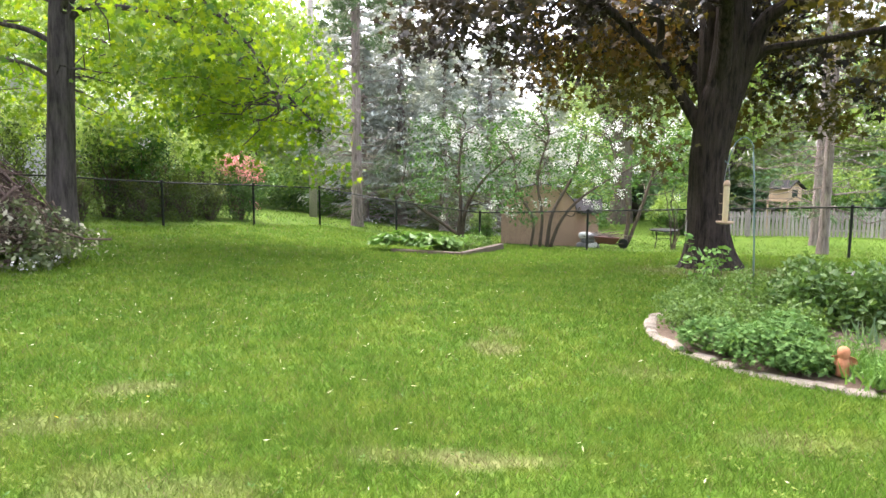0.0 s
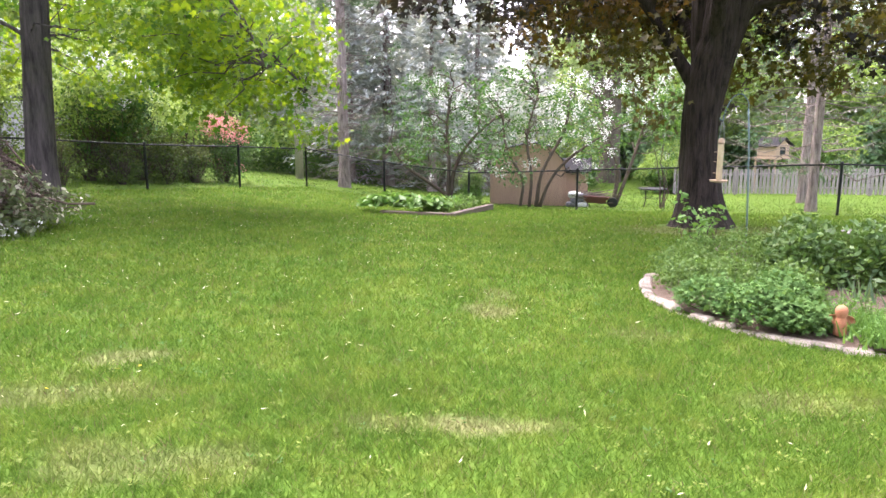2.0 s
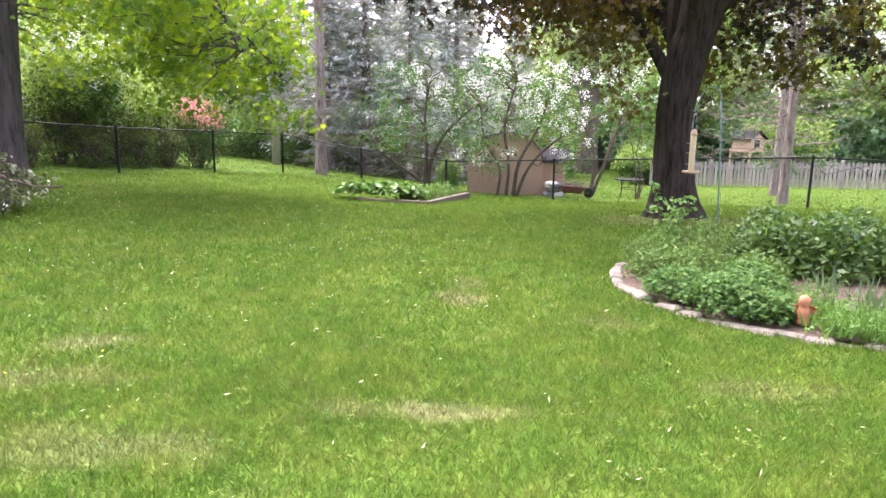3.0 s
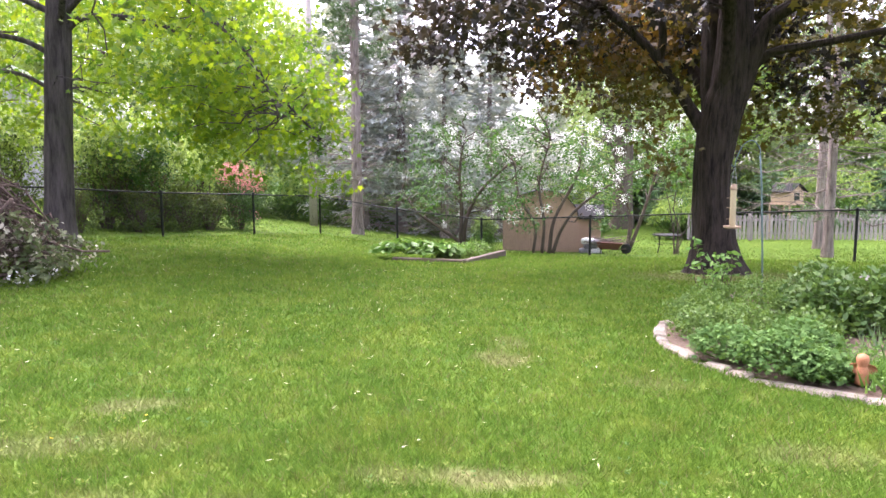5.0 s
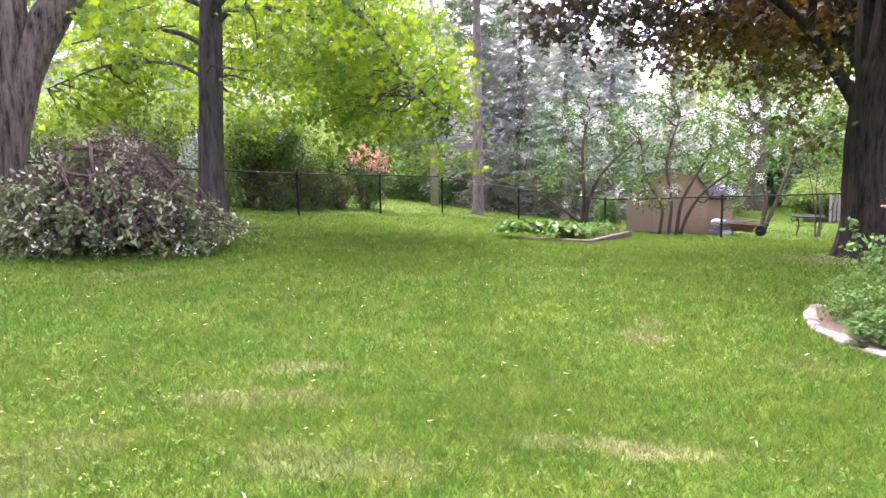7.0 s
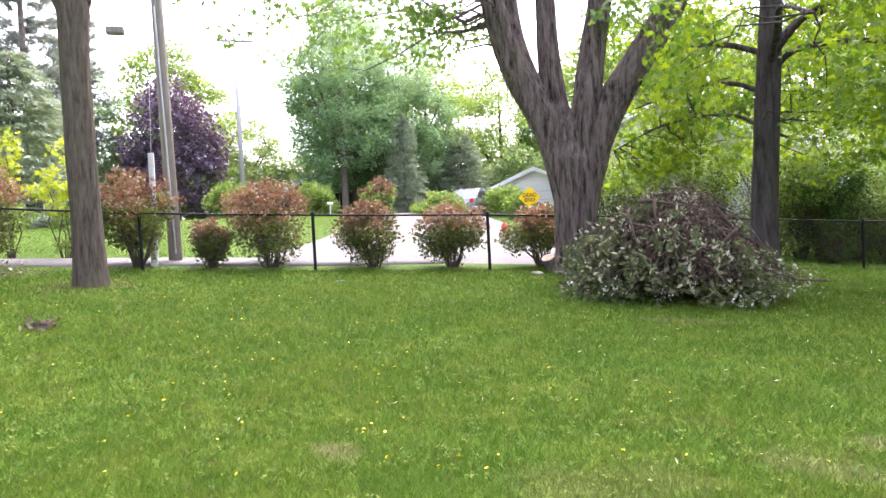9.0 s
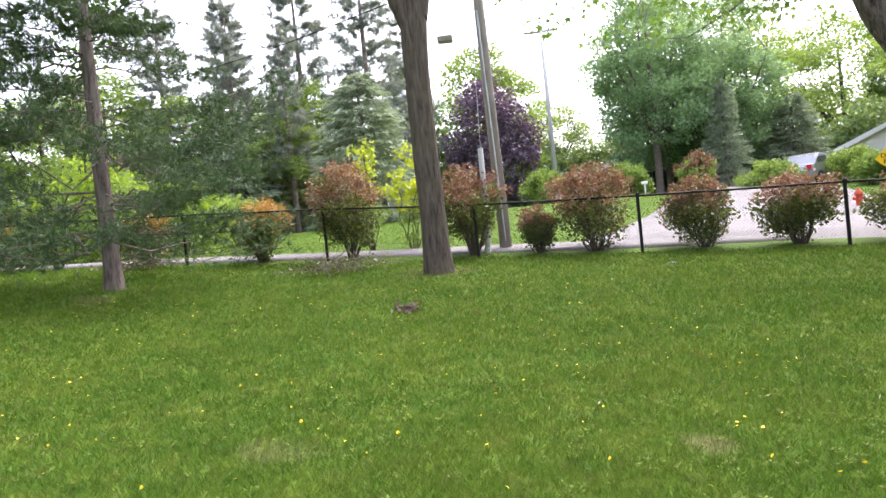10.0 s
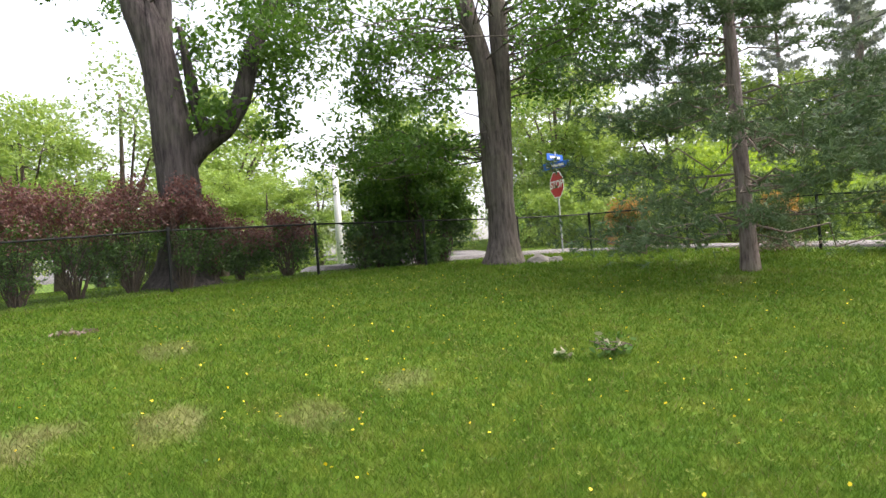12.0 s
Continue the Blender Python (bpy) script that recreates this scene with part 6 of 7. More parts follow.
    if pale:
        q = p[rng.random(len(p)) < pale] + [0, 0, 0.03]
        part("pale_foliage", leaf_mesh("pale_foliage", M["leaf_pale"], q, 0.07, "oval", 0.4, 0, rng), M["leaf_pale"], root)
    return root


twig_heap(-12.72, 0.75, 1.15, 0.28, "low heap of leafy prunings on the grass", 46, 311, "leaf_shrub", 0.12)
twig_heap(-8.81, 1.29, 0.17, 0.1, "small tuft of dry twigs on the lawn", 14, 312, "leaf_wilted", 0.0)
twig_heap(-6.55, -2.97, 0.22, 0.18, "grey-green weed clump in the lawn", 9, 313, "leaf_geranium", 0.2)
twig_heap(-6.27, -3.31, 0.1, 0.08, "little grey-green weed in the lawn", 3, 314, "leaf_bed", 0.4)
twig_heap(-16.1, -5.8, 0.95, 0.4, "pale leafy prunings lying by the fence", 40, 315)
twig_heap(-15.3, -3.0, 0.8, 0.3, "dry reddish prunings under the pine", 30, 316, "leaf_wilted", 0.2)
twig_heap(-4.75, -9.0, 0.3, 0.05, "small scatter of dry twigs on the grass", 5, 317, "leaf_wilted", 0.1)

# ---- garden bed ----
g = Geo()
rings, segs = 8, 44
for i in range(rings + 1):
    for k in range(segs):
        a, r = 2 * math.pi * k / segs, i / rings
        x, y = BED[0] + BED[2] * r * math.cos(a), BED[1] + BED[3] * r * math.sin(a)
        g.v.append((x, y, ground_at(x, y) + 0.02 + 0.1 * (1 - r * r) + 0.012 * noise.noise(Vector((x * 5, y * 5, 0)))))
g.f = [(i * segs + k, (i + 1) * segs + k, (i + 1) * segs + (k + 1) % segs, i * segs + (k + 1) % segs) for i in range(rings) for k in range(segs)]
tagged(part("bed_soil", g, M["soil"], smooth=True), "dark crumbly soil of the oval garden bed", "soil", kind="structure")

edging = thing("stone_edging", on_ground(BED[0], BED[1]), "low curved edging of pale stone blocks round the bed", "edging")
rng = np.random.default_rng(320)
blocks = 58
stone_meshes = []
for k in range(4):
    geo = Geo().box(-0.098 - 0.008 * k, -0.05, -0.08, 0.098, 0.05 + 0.006 * k, 0.042, 0.018)
    geo.v = [(x, y + 0.012 * noise.noise(Vector((x * 9, y * 9, z * 9 + k))), z + 0.012 * noise.noise(Vector((x * 8, k, z)))) for x, y, z in geo.v]
    stone_meshes.append(geo.mesh("stone_block", M["stone"]))
for k in range(blocks):
    a = 2 * math.pi * k / blocks
    x, y = BED[0] + (BED[2] + 0.04) * math.cos(a), BED[1] + (BED[3] + 0.04) * math.sin(a)
    ob = part("stone_block", stone_meshes[k % 4], None, edging)
    turn = math.degrees(math.atan2(BED[3] * math.cos(a), -BED[2] * math.sin(a)))
    ob.matrix_parent_inverse = edging.matrix_world.inverted()
    ob.matrix_world = pose(x, y, ground_at(x, y) - 0.012 + rng.normal() * 0.01, rng.normal() * 5, rng.normal() * 4, turn + rng.normal() * 6)


def plant(m, name, label, mat, spots, size, shape="oval", lift=0.5, hang=0.2, stems=0, stem_h=0.3, seed=1, rngs=None):
    """A leafy garden plant from leaf places, with thin stems."""
    rng = np.random.default_rng(seed)
    root = thing(name, m, label, "plant")
    if stems:
        g = Geo()
        for i in rng.choice(len(spots), min(stems, len(spots)), replace=False):
            q = np.array(spots[i])
            g.tube(curve_to((q[0] * 0.35, q[1] * 0.35, -0.03), q, 0.05, 4, rng, 0.1), [0.006, 0.005, 0.004, 0.003, 0.002], 4, cap=False)
        part("stemwork", g, M["leaf_bed"], root)
    part("foliage", leaf_mesh("foliage", mat, spots, size, shape, lift, hang, rng), mat, root)
    return root


def mound(w, d, h, n, seed, hollow=0.55):
    rng = np.random.default_rng(seed)
    v = rng.normal(size=(n, 3))
    v[:, 2] = np.abs(v[:, 2])
    v /= np.linalg.norm(v, axis=1, keepdims=True)
    return v * rng.uniform(hollow, 1.0, (n, 1)) ** 0.6 * [w, d, h] + rng.normal(size=(n, 3)) * 0.02 + [0, 0, 0.03]


def bed_pose(x, y, turn=0.0):
    return pose(x, y, ground_at(x, y) + 0.06, 0, 0, turn)


for n, (x, y, w, h) in enumerate([(2.42, 5.85, 0.32, 0.2), (2.64, 5.46, 0.36, 0.25), (2.8, 5.24, 0.22, 0.17), (2.92, 5.7, 0.32, 0.28)]):
    plant(bed_pose(x, y), "geranium_clump", "round clump of bright lobed geranium leaves by the stones", M["leaf_geranium"], mound(w, w, h, 1500, 331 + n), 0.05, "lobed", 0.75, 0.1, 30, seed=331 + n)
for n, (x, y, w, h) in enumerate([(2.46, 6.5, 0.3, 0.24), (2.58, 6.95, 0.34, 0.3), (2.75, 6.35, 0.34, 0.3), (2.9, 7.35, 0.36, 0.34), (3.1, 6.75, 0.36, 0.34), (3.45, 7.5, 0.4, 0.36), (4.2, 7.5, 0.45, 0.36), (3.2, 6.1, 0.3, 0.28), (4.9, 7.1, 0.45, 0.36)]):
    plant(bed_pose(x, y), "leafy_perennial", "loose feathery green perennial in the bed", M["leaf_bed"], mound(w, w, h, 1500, 340 + n, 0.4), 0.036, "lobed", 0.3, 0.0, 40, seed=340 + n)
for n, (x, y, w, h) in enumerate([(3.5, 6.45, 0.36, 0.46), (3.95, 6.3, 0.4, 0.5), (4.35, 6.6, 0.42, 0.5), (3.75, 6.95, 0.4, 0.5), (4.6, 6.05, 0.42, 0.46), (5.0, 6.5, 0.4, 0.46)]):
    plant(bed_pose(x, y), "peony_bush", "bushy peony with glossy dark green leaves", M["leaf_peony"], mound(w, w, h * 1.1, 1500, 360 + n, 0.45) + [0, 0, 0.05], 0.066, "oval", 0.45, 0.45, 50, seed=360 + n)
rng = np.random.default_rng(371)
for n, (x, y) in enumerate([(3.68, 5.3), (3.9, 5.42), (4.15, 5.25), (4.5, 5.4), (3.6, 5.75)]):
    spots = np.c_[rng.normal(size=(22, 2)) * 0.07, np.full(22, 0.0)]
    root = thing("iris_clump", bed_pose(x, y), "clump of upright blue-green iris swords", "plant")
    part("foliage", leaf_mesh("foliage", M["leaf_iris"], spots, 0.26, "blade", 0, 0, rng, np.c_[rng.normal(size=(22, 2)) * 0.3, np.ones(22)], 0.05), M["leaf_iris"], root)
for n, (x, y, w, h) in enumerate([(3.4, 5.2, 0.2, 0.14), (3.3, 5.55, 0.22, 0.18), (3.55, 5.0, 0.16, 0.1), (3.22, 4.95, 0.14, 0.1), (3.75, 4.85, 0.2, 0.12), (4.0, 4.95, 0.22, 0.14), (3.15, 5.35, 0.2, 0.16), (4.3, 5.0, 0.2, 0.14), (2.95, 5.3, 0.18, 0.14), (3.3, 4.75, 0.16, 0.1), (3.5, 4.8, 0.2, 0.14), (3.15, 4.85, 0.12, 0.08), (3.9, 4.75, 0.2, 0.14), (3.45, 5.4, 0.2, 0.2)]):
    plant(bed_pose(x, y), "low_weed", "sparse pale weeds on the bare soil of the bed", M["leaf_hosta"], mound(w, w, h, 150, 376 + n, 0.2), 0.042, "spray", 0.4, 0.1, 12, seed=376 + n)
for n, (x, y) in enumerate([(3.18, 4.92), (3.42, 4.74), (3.72, 4.7), (4.02, 4.74), (3.3, 5.2), (3.58, 5.04), (4.3, 4.82), (3.85, 5.0), (3.12, 5.22), (3.5, 4.9)]):
    r2 = np.random.default_rng(395 + n)
    root = thing("grass_tuft", bed_pose(x, y), "loose tuft of long grass in the bed", "plant", "grass tufts in the bed")
    part("foliage", leaf_mesh("foliage", M["leaf_hosta"], np.c_[r2.normal(size=(170, 2)) * 0.09, np.full(170, -0.01)], 0.15, "blade", 0, 0, r2, np.c_[r2.normal(size=(170, 2)) * 0.5, np.ones(170)], 0.1), M["leaf_hosta"], root)
for n, (x, y, h) in enumerate([(2.98, 7.6, 0.72), (2.85, 7.5, 0.5), (3.2, 7.65, 0.6)]):
    root = thing("sapling", bed_pose(x, y), "thin sapling with pale yellow-green leaves in the bed", "plant")
    r2 = np.random.default_rng(380 + n)
    g, tips = Geo(), []
    for k in range(4):
        a = r2.random() * 6.28
        tip = np.array([math.cos(a) * 0.2, math.sin(a) * 0.2, h * r2.uniform(0.7, 1.05)])
        path = curve_to((0, 0, -0.05), tip, 0.05, 5, r2, 0.1)
        g.tube(path, [0.007, 0.006, 0.005, 0.004, 0.003, 0.002], 5, cap=False)
        tips += path[2:]
    part("stemwork", g, M["twig"], root)
    part("foliage", leaf_mesh("foliage", M["leaf_hosta"], scatter(tips, 5, 0.05, 0.6, r2), 0.075, "oval", 0.5, 0.3, r2), M["leaf_hosta"], root)
shrub(bed_pose(3.15, 7.05), "dry brown seed-head plant in the bed", 0.45, 0.2, M["leaf_wilted"], M["leaf_bed"], 390, 0.035, 40, 20, 12, 0.6, name="dry_perennial", category="plant")


# ---- things of the garden ----
# Winged terracotta garden figure, kept to a plain turned form.
fig = Geo()
fig.lathe([(0.082, 0.0), (0.086, 0.03), (0.08, 0.08), (0.078, 0.15), (0.074, 0.2), (0.056, 0.235), (0.056, 0.25), (0.076, 0.29), (0.08, 0.34), (0.066, 0.385), (0.03, 0.408), (0.004, 0.412)], 20)
for s in (-1, 1):
    wing = []
    for i in range(9):
        a = math.pi * i / 8
        wing.append((s * (0.06 + 0.12 * math.sin(a)), 0.03, 0.13 + 0.14 * (1 - math.cos(a)) / 2))
    n = len(wing)
    fig.add(wing + [(x, y + 0.025, z) for x, y, z in wing], [tuple(range(n)), tuple(range(2 * n - 1, n - 1, -1))] + [(i, (i + 1) % n, n + (i + 1) % n, n + i) for i in range(n)])
statue = part("garden_statue", fig, M["terracotta"], smooth=True)
statue.matrix_world = pose(3.02, 5.08, ground_at(3.02, 5.08) + 0.05, 0, 0, -25) @ Matrix.Scale(0.52, 4)
tagged(statue, "small terracotta garden figure standing in the bed", "statue")

# Bird bath bowl among the peonies.
bath = thing("bird_bath", bed_pose(4.64, 7.3), "grey stone bird bath half hidden by leaves", "bird bath")
part("bowl", Geo().lathe([(0.1, 0.27), (0.18, 0.3), (0.27, 0.36), (0.28, 0.38), (0.25, 0.38), (0.16, 0.34), (0.02, 0.33)], 24), M["rock"], bath, smooth=True)
part("pedestal", Geo().lathe([(0.17, -0.05), (0.17, 0.04), (0.11, 0.08), (0.085, 0.16), (0.085, 0.22), (0.12, 0.28)], 18), M["rock"], bath, smooth=True)

# Shepherd's hook with a tube feeder.
hook = thing("shepherds_hook", facing(4.08, 8.82), "tall green metal shepherd's hook standing in the bed", "garden hook")
part("pole", Geo().tube([(0.0, 0, -0.2), (-0.03, 0, 0.6), (-0.07, 0, 1.4), (-0.1, 0, 1.75)], [0.011] * 4, 8), M["green_metal"], hook, smooth=True)
part("crook", Geo().tube(smooth_path([(-0.1, 0, 1.73), (-0.11, 0, 1.84), (-0.19, 0, 1.93), (-0.29, 0, 1.88), (-0.36, 0, 1.72), (-0.38, 0, 1.62), (-0.42, 0, 1.64)], 5), [0.007] * 31, 7), M["green_metal"], hook, smooth=True)
feeder = thing("bird_feeder", hook.matrix_world @ pose(-0.38, 0, 0.83), "tube bird feeder full of yellow seed with a round tray", "bird feeder")
part("tube", Geo().lathe([(0.034, 0.05), (0.036, 0.06), (0.036, 0.5), (0.034, 0.51)], 16), M["seed"], feeder, "seed-filled tube", True)
part("cap", Geo().lathe([(0.042, 0.5), (0.044, 0.52), (0.03, 0.56), (0.006, 0.575)], 16), M["cedar"], feeder, smooth=True)
part("tray", Geo().lathe([(0.04, 0.02), (0.1, 0.03), (0.112, 0.055), (0.105, 0.055), (0.09, 0.04), (0.03, 0.04)], 20), M["cedar"], feeder, smooth=True)
for z in (0.14, 0.28, 0.4):
    part("perch", Geo().tube([(-0.075, 0, z), (0.075, 0, z)], [0.004, 0.004], 6), M["cedar"], feeder)
part("hanger", Geo().tube(smooth_path([(-0.035, 0, 0.5), (-0.025, 0, 0.62), (0.0, 0, 0.79), (0.025, 0, 0.62), (0.035, 0, 0.5)], 4), [0.0025] * 17, 5), M["steel"], feeder)

# Hosta bed with a timber edge at the back fence.
HOSTA = "hostas in the bed by the fence"
hrng = np.random.default_rng(401)
for n, (x, y, s) in enumerate([(-0.95, 14.25, 1.0), (-0.55, 14.45, 1.1), (-0.15, 14.3, 1.0), (0.22, 14.5, 0.95), (-0.75, 14.75, 1.1), (-0.3, 14.9, 1.1), (0.12, 14.95, 1.0), (-1.1, 14.6, 0.8)]):
    root = thing("hosta", on_ground(x, y), "fresh green hosta with broad arching leaves", "plant", HOSTA)
    r2 = np.random.default_rng(402 + n)
    a = r2.random(70) * 6.283
    r = np.sqrt(r2.random(70)) * 0.3 * s
    pts = np.c_[np.cos(a) * r, np.sin(a) * r, 0.12 + 0.24 * s * (1 - (r / (0.36 * s)) ** 2)]
    part("foliage", leaf_mesh("foliage", M["leaf_hosta"], pts, 0.24 * s, "oval", 0.6, 0, r2, np.c_[np.cos(a), np.sin(a), -0.25 + 0 * a], 0.2), M["leaf_hosta"], root)
for n, (x, y, h, w) in enumerate([(0.2, 14.9, 0.26, 0.35), (0.6, 15.9, 0.3, 0.4), (0.95, 17.0, 0.35, 0.4)]):
    shrub(on_ground(x, y), "low loose green plants behind the timber edging", h, w, M["leaf_bed"], M["leaf_hosta"], 420 + n, 0.06, 60, 22, 8, 0.7, name="low_plant", bare=0.0, vase=0.9, category="plant")
TIMBER = "weathered timbers edging the hosta bed"
for ax, ay, bx, by in ((-0.88, 14.02, 0.52, 13.95), (0.54, 13.98, 1.62, 17.2)):
    a, b = Vector((ax, ay, ground_at(ax, ay) + 0.05)), Vector((bx, by, ground_at(bx, by) + (0.05 if by < 15 else 0.14)))
    d = b - a
    root = part("edging_timber", Geo().box(0, -0.06, -0.12, d.length, 0.06, 0.025, 0.015), M["timber"])
    root.matrix_world = Matrix.Translation(a) @ d.to_track_quat("X", "Z").to_matrix().to_4x4()
    tagged(root, "weathered grey-brown timber lying along the hosta bed", "timber", TIMBER)

# Log stump and rocks at the tree feet.
log = thing("log_stump", facing(-8.93, 9.33), "short pale cut log leaning beside the old maple", "log")
lm = pose(0, 0, 0.16, 24, -18, 0) @ Matrix.Scale(0.8, 4)
part("bark", Geo().lathe([(0.15, -0.3), (0.165, -0.15), (0.16, 0.1), (0.158, 0.16)], 18, lm), M["bark_ash"], log, smooth=True)
part("cut_face", Geo().lathe([(0.15, 0.158), (0.15, 0.166), (0.004, 0.168)], 18, lm), M["cut_wood"], log, "pale sawn face")


def boulder(x, y, s, seed, label):
    bm = bmesh.new()
    bmesh.ops.create_icosphere(bm, subdivisions=3, radius=1)
    for v in bm.verts:
        v.co *= 1 + 0.28 * noise.noise(v.co * 1.4 + Vector((seed, 0, 0))) + 0.08 * noise.noise(v.co * 4)
        v.co = Vector((v.co.x * s[0], v.co.y * s[1], max(v.co.z, -0.4) * s[2]))
    me = bpy.data.meshes.new("rock")
    bm.to_mesh(me)
    bm.free()
    me.materials.append(M["rock"])
    ob = new("rock", me)
    ob.matrix_world = facing(x, y, seed * 40)
    return tagged(ob, label, "rock")


boulder(-13.3, -7.1, (0.3, 0.2, 0.16), 1, "grey rock at the foot of the twin ash")
boulder(-13.55, -6.85, (0.2, 0.16, 0.12), 2, "small grey rock beside the ash trunk")
boulder(-8.8, 8.85, (0.22, 0.09, 0.06), 3, "flat grey surface root of the maple")
boulder(-10.13, 5.68, (0.09, 0.06, 0.03), 4, "small dark stone in the lawn")

# Shed behind the fence: gambrel end, lean-to roof at the side.
shed = thing("garden_shed", facing(3.15, 21.26), "small tan plywood shed with a barrel roof behind the fence", "shed")
outline = [(-1.2, -0.1), (-1.2, 0.98), (-1.02, 1.4), (-0.6, 1.73), (0, 1.88), (0.62, 1.75), (0.98, 1.35), (1.08, 1.02), (1.08, -0.1)]
n = len(outline)
g = Geo().add([(x, 0, z) for x, z in outline] + [(x, 1.9, z) for x, z in outline], [tuple(range(n)), tuple(range(2 * n - 1, n - 1, -1))] + [(i, n + i, n + (i + 1) % n, (i + 1) % n) for i in range(n)])
part("wall", g, M["shed_ply"], shed)
for i in range(1, n - 2):
    (x0, z0), (x1, z1) = outline[i], outline[i + 1]
    if i < n - 1:
        nx_, nz_ = (z1 - z0), -(x1 - x0)
        q = math.hypot(nx_, nz_)
        nx_, nz_ = -nx_ / q * 0.02, -nz_ / q * 0.02
        if nz_ < 0:
            nx_, nz_ = -nx_, -nz_
        pts = [(x0 + nx_ * 0.2, -0.05, z0 + nz_ * 0.2), (x1 + nx_ * 0.2, -0.05, z1 + nz_ * 0.2), (x1 + nx_ * 1.4, -0.05, z1 + nz_ * 1.4), (x0 + nx_ * 1.4, -0.05, z0 + nz_ * 1.4)]
        part("roof_panel", Geo().add(pts + [(x, 1.95, z) for x, y, z in pts], [(0, 1, 2, 3), (7, 6, 5, 4), (0, 4, 5, 1), (1, 5, 6, 2), (2, 6, 7, 3), (3, 7, 4, 0)]), M["dark_roof"], shed)
for x in (-1.18, -0.8, -0.4, 0.0, 0.53, 1.06):
    top = 0.95 if abs(x) > 1 else 1.55 if x < -0.7 else (1.78 if abs(x) > 0.3 else 1.88)
    part("batten", Geo().box(x - 0.018, -0.016, -0.1, x + 0.018, 0.0, top, 0.004), M["shed_ply"], shed)
lean_to = thing("lean_to", facing(4.6, 21.6), "low wooden lean-to with a dark shingled roof", "lean-to")
part("wall", Geo().box(-0.35, 0, -0.1, 0.4, 1.2, 1.05, 0.01), M["shed_ply"], lean_to)
part("roof", Geo().add([(-0.42, -0.12, 1.02), (0.5, -0.12, 1.02), (0.5, 0.75, 1.4), (-0.42, 0.75, 1.4), (-0.42, -0.12, 1.07), (0.5, -0.12, 1.07), (0.5, 0.75, 1.45), (-0.42, 0.75, 1.45)], [(0, 1, 2, 3), (7, 6, 5, 4), (0, 4, 5, 1), (1, 5, 6, 2), (2, 6, 7, 3), (3, 7, 4, 0)]), M["dark_roof"], lean_to)

# Stacked sacks, a tub and a patio table behind the fence.
SACKS = "stacked sacks beside the shed"
for n, (dx, dz, t) in enumerate([(-0.18, 0.08, 5), (0.2, 0.08, -8), (0.0, 0.24, 10), (-0.1, 0.4, -4), (0.18, 0.36, 20)]):
    bm = bmesh.new()
    bmesh.ops.create_cube(bm, size=1)
    bmesh.ops.subdivide_edges(bm, edges=bm.edges[:], cuts=4, use_grid_fill=True)
    for v in bm.verts:
        c = v.co.normalized() * 0.62
        v.co = v.co.lerp(c, 0.55)
        v.co = Vector((v.co.x * 0.36, v.co.y * 0.3, v.co.z * 0.17)) + Vector((0, 0, 0.02 * noise.noise(v.co * 5 + Vector((n, 0, 0)))))
    me = bpy.data.meshes.new("sack")
    bm.to_mesh(me)
    bm.free()
    me.materials.append(M["pale_paint"] if n in (1, 3) else M["tarp"])
    me.shade_smooth()
    ob = new("sack", me)
    ob.matrix_world = facing(4.45, 20.5) @ pose(dx * 0.7, 0, dz * 0.9, 0, 0, t)
    tagged(ob, "grey and white plastic sack lying in a stack", "sack", SACKS)
tub = thing("wheelbarrow", facing(5.0, 20.4) @ Matrix.Scale(0.9, 4), "dull red wheelbarrow heaped with grey sticks", "wheelbarrow")
part("tub", Geo().add([(-0.3, -0.2, 0.16), (0.25, -0.2, 0.16), (0.25, 0.2, 0.16), (-0.3, 0.2, 0.16), (-0.42, -0.3, 0.4), (0.42, -0.3, 0.36), (0.42, 0.3, 0.36), (-0.42, 0.3, 0.4)], [(3, 2, 1, 0), (4, 5, 6, 7), (0, 1, 5, 4), (1, 2, 6, 5), (2, 3, 7, 6), (3, 0, 4, 7)]), M["red_tub"], tub)
part("wheel", Geo().lathe([(0.06, -0.04), (0.15, -0.035), (0.17, 0.0), (0.15, 0.035), (0.06, 0.04)], 18, pose(0.52, 0, 0.17, 90)), M["rubber"], tub)
for y in (-0.22, 0.22):
    part("handle", Geo().tube([(0.52, y * 0.3, 0.17), (0.1, y * 0.7, 0.14), (-0.4, y, 0.3), (-0.8, y * 1.1, 0.42)], [0.016] * 4, 7), M["timber"], tub)
    part("leg", Geo().tube([(-0.25, y, 0.22), (-0.3, y, -0.02)], [0.014] * 2, 6), M["black_metal"], tub)
r2 = np.random.default_rng(450)
for _ in range(26):
    a = np.array([r2.uniform(-0.35, 0.3), r2.uniform(-0.2, 0.2), r2.uniform(0.34, 0.5)])
    d = r2.normal(size=3) * [0.35, 0.15, 0.06]
    part("stick", Geo().tube([a - d, a, a + d], [0.01, 0.012, 0.008], 5), M["dead_twig"], tub)
table = thing("patio_table", facing(6.85, 20.95), "small round dark metal patio table", "table")
part("tabletop", Geo().lathe([(0.42, 0.54), (0.44, 0.55), (0.44, 0.57), (0.42, 0.575)], 24), M["black_metal"], table)
for k in range(4):
    a = math.pi / 4 + k * math.pi / 2
    part("leg", Geo().tube([(math.cos(a) * 0.36, math.sin(a) * 0.36, -0.02), (math.cos(a) * 0.28, math.sin(a) * 0.28, 0.3), (math.cos(a) * 0.33, math.sin(a) * 0.33, 0.545)], [0.013] * 3, 7), M["black_metal"], table)
part("brace", Geo().tube([(math.cos(a) * 0.28, math.sin(a) * 0.28, 0.28) for a in np.linspace(0, 6.283, 20)], [0.009] * 20, 6), M["black_metal"], table)

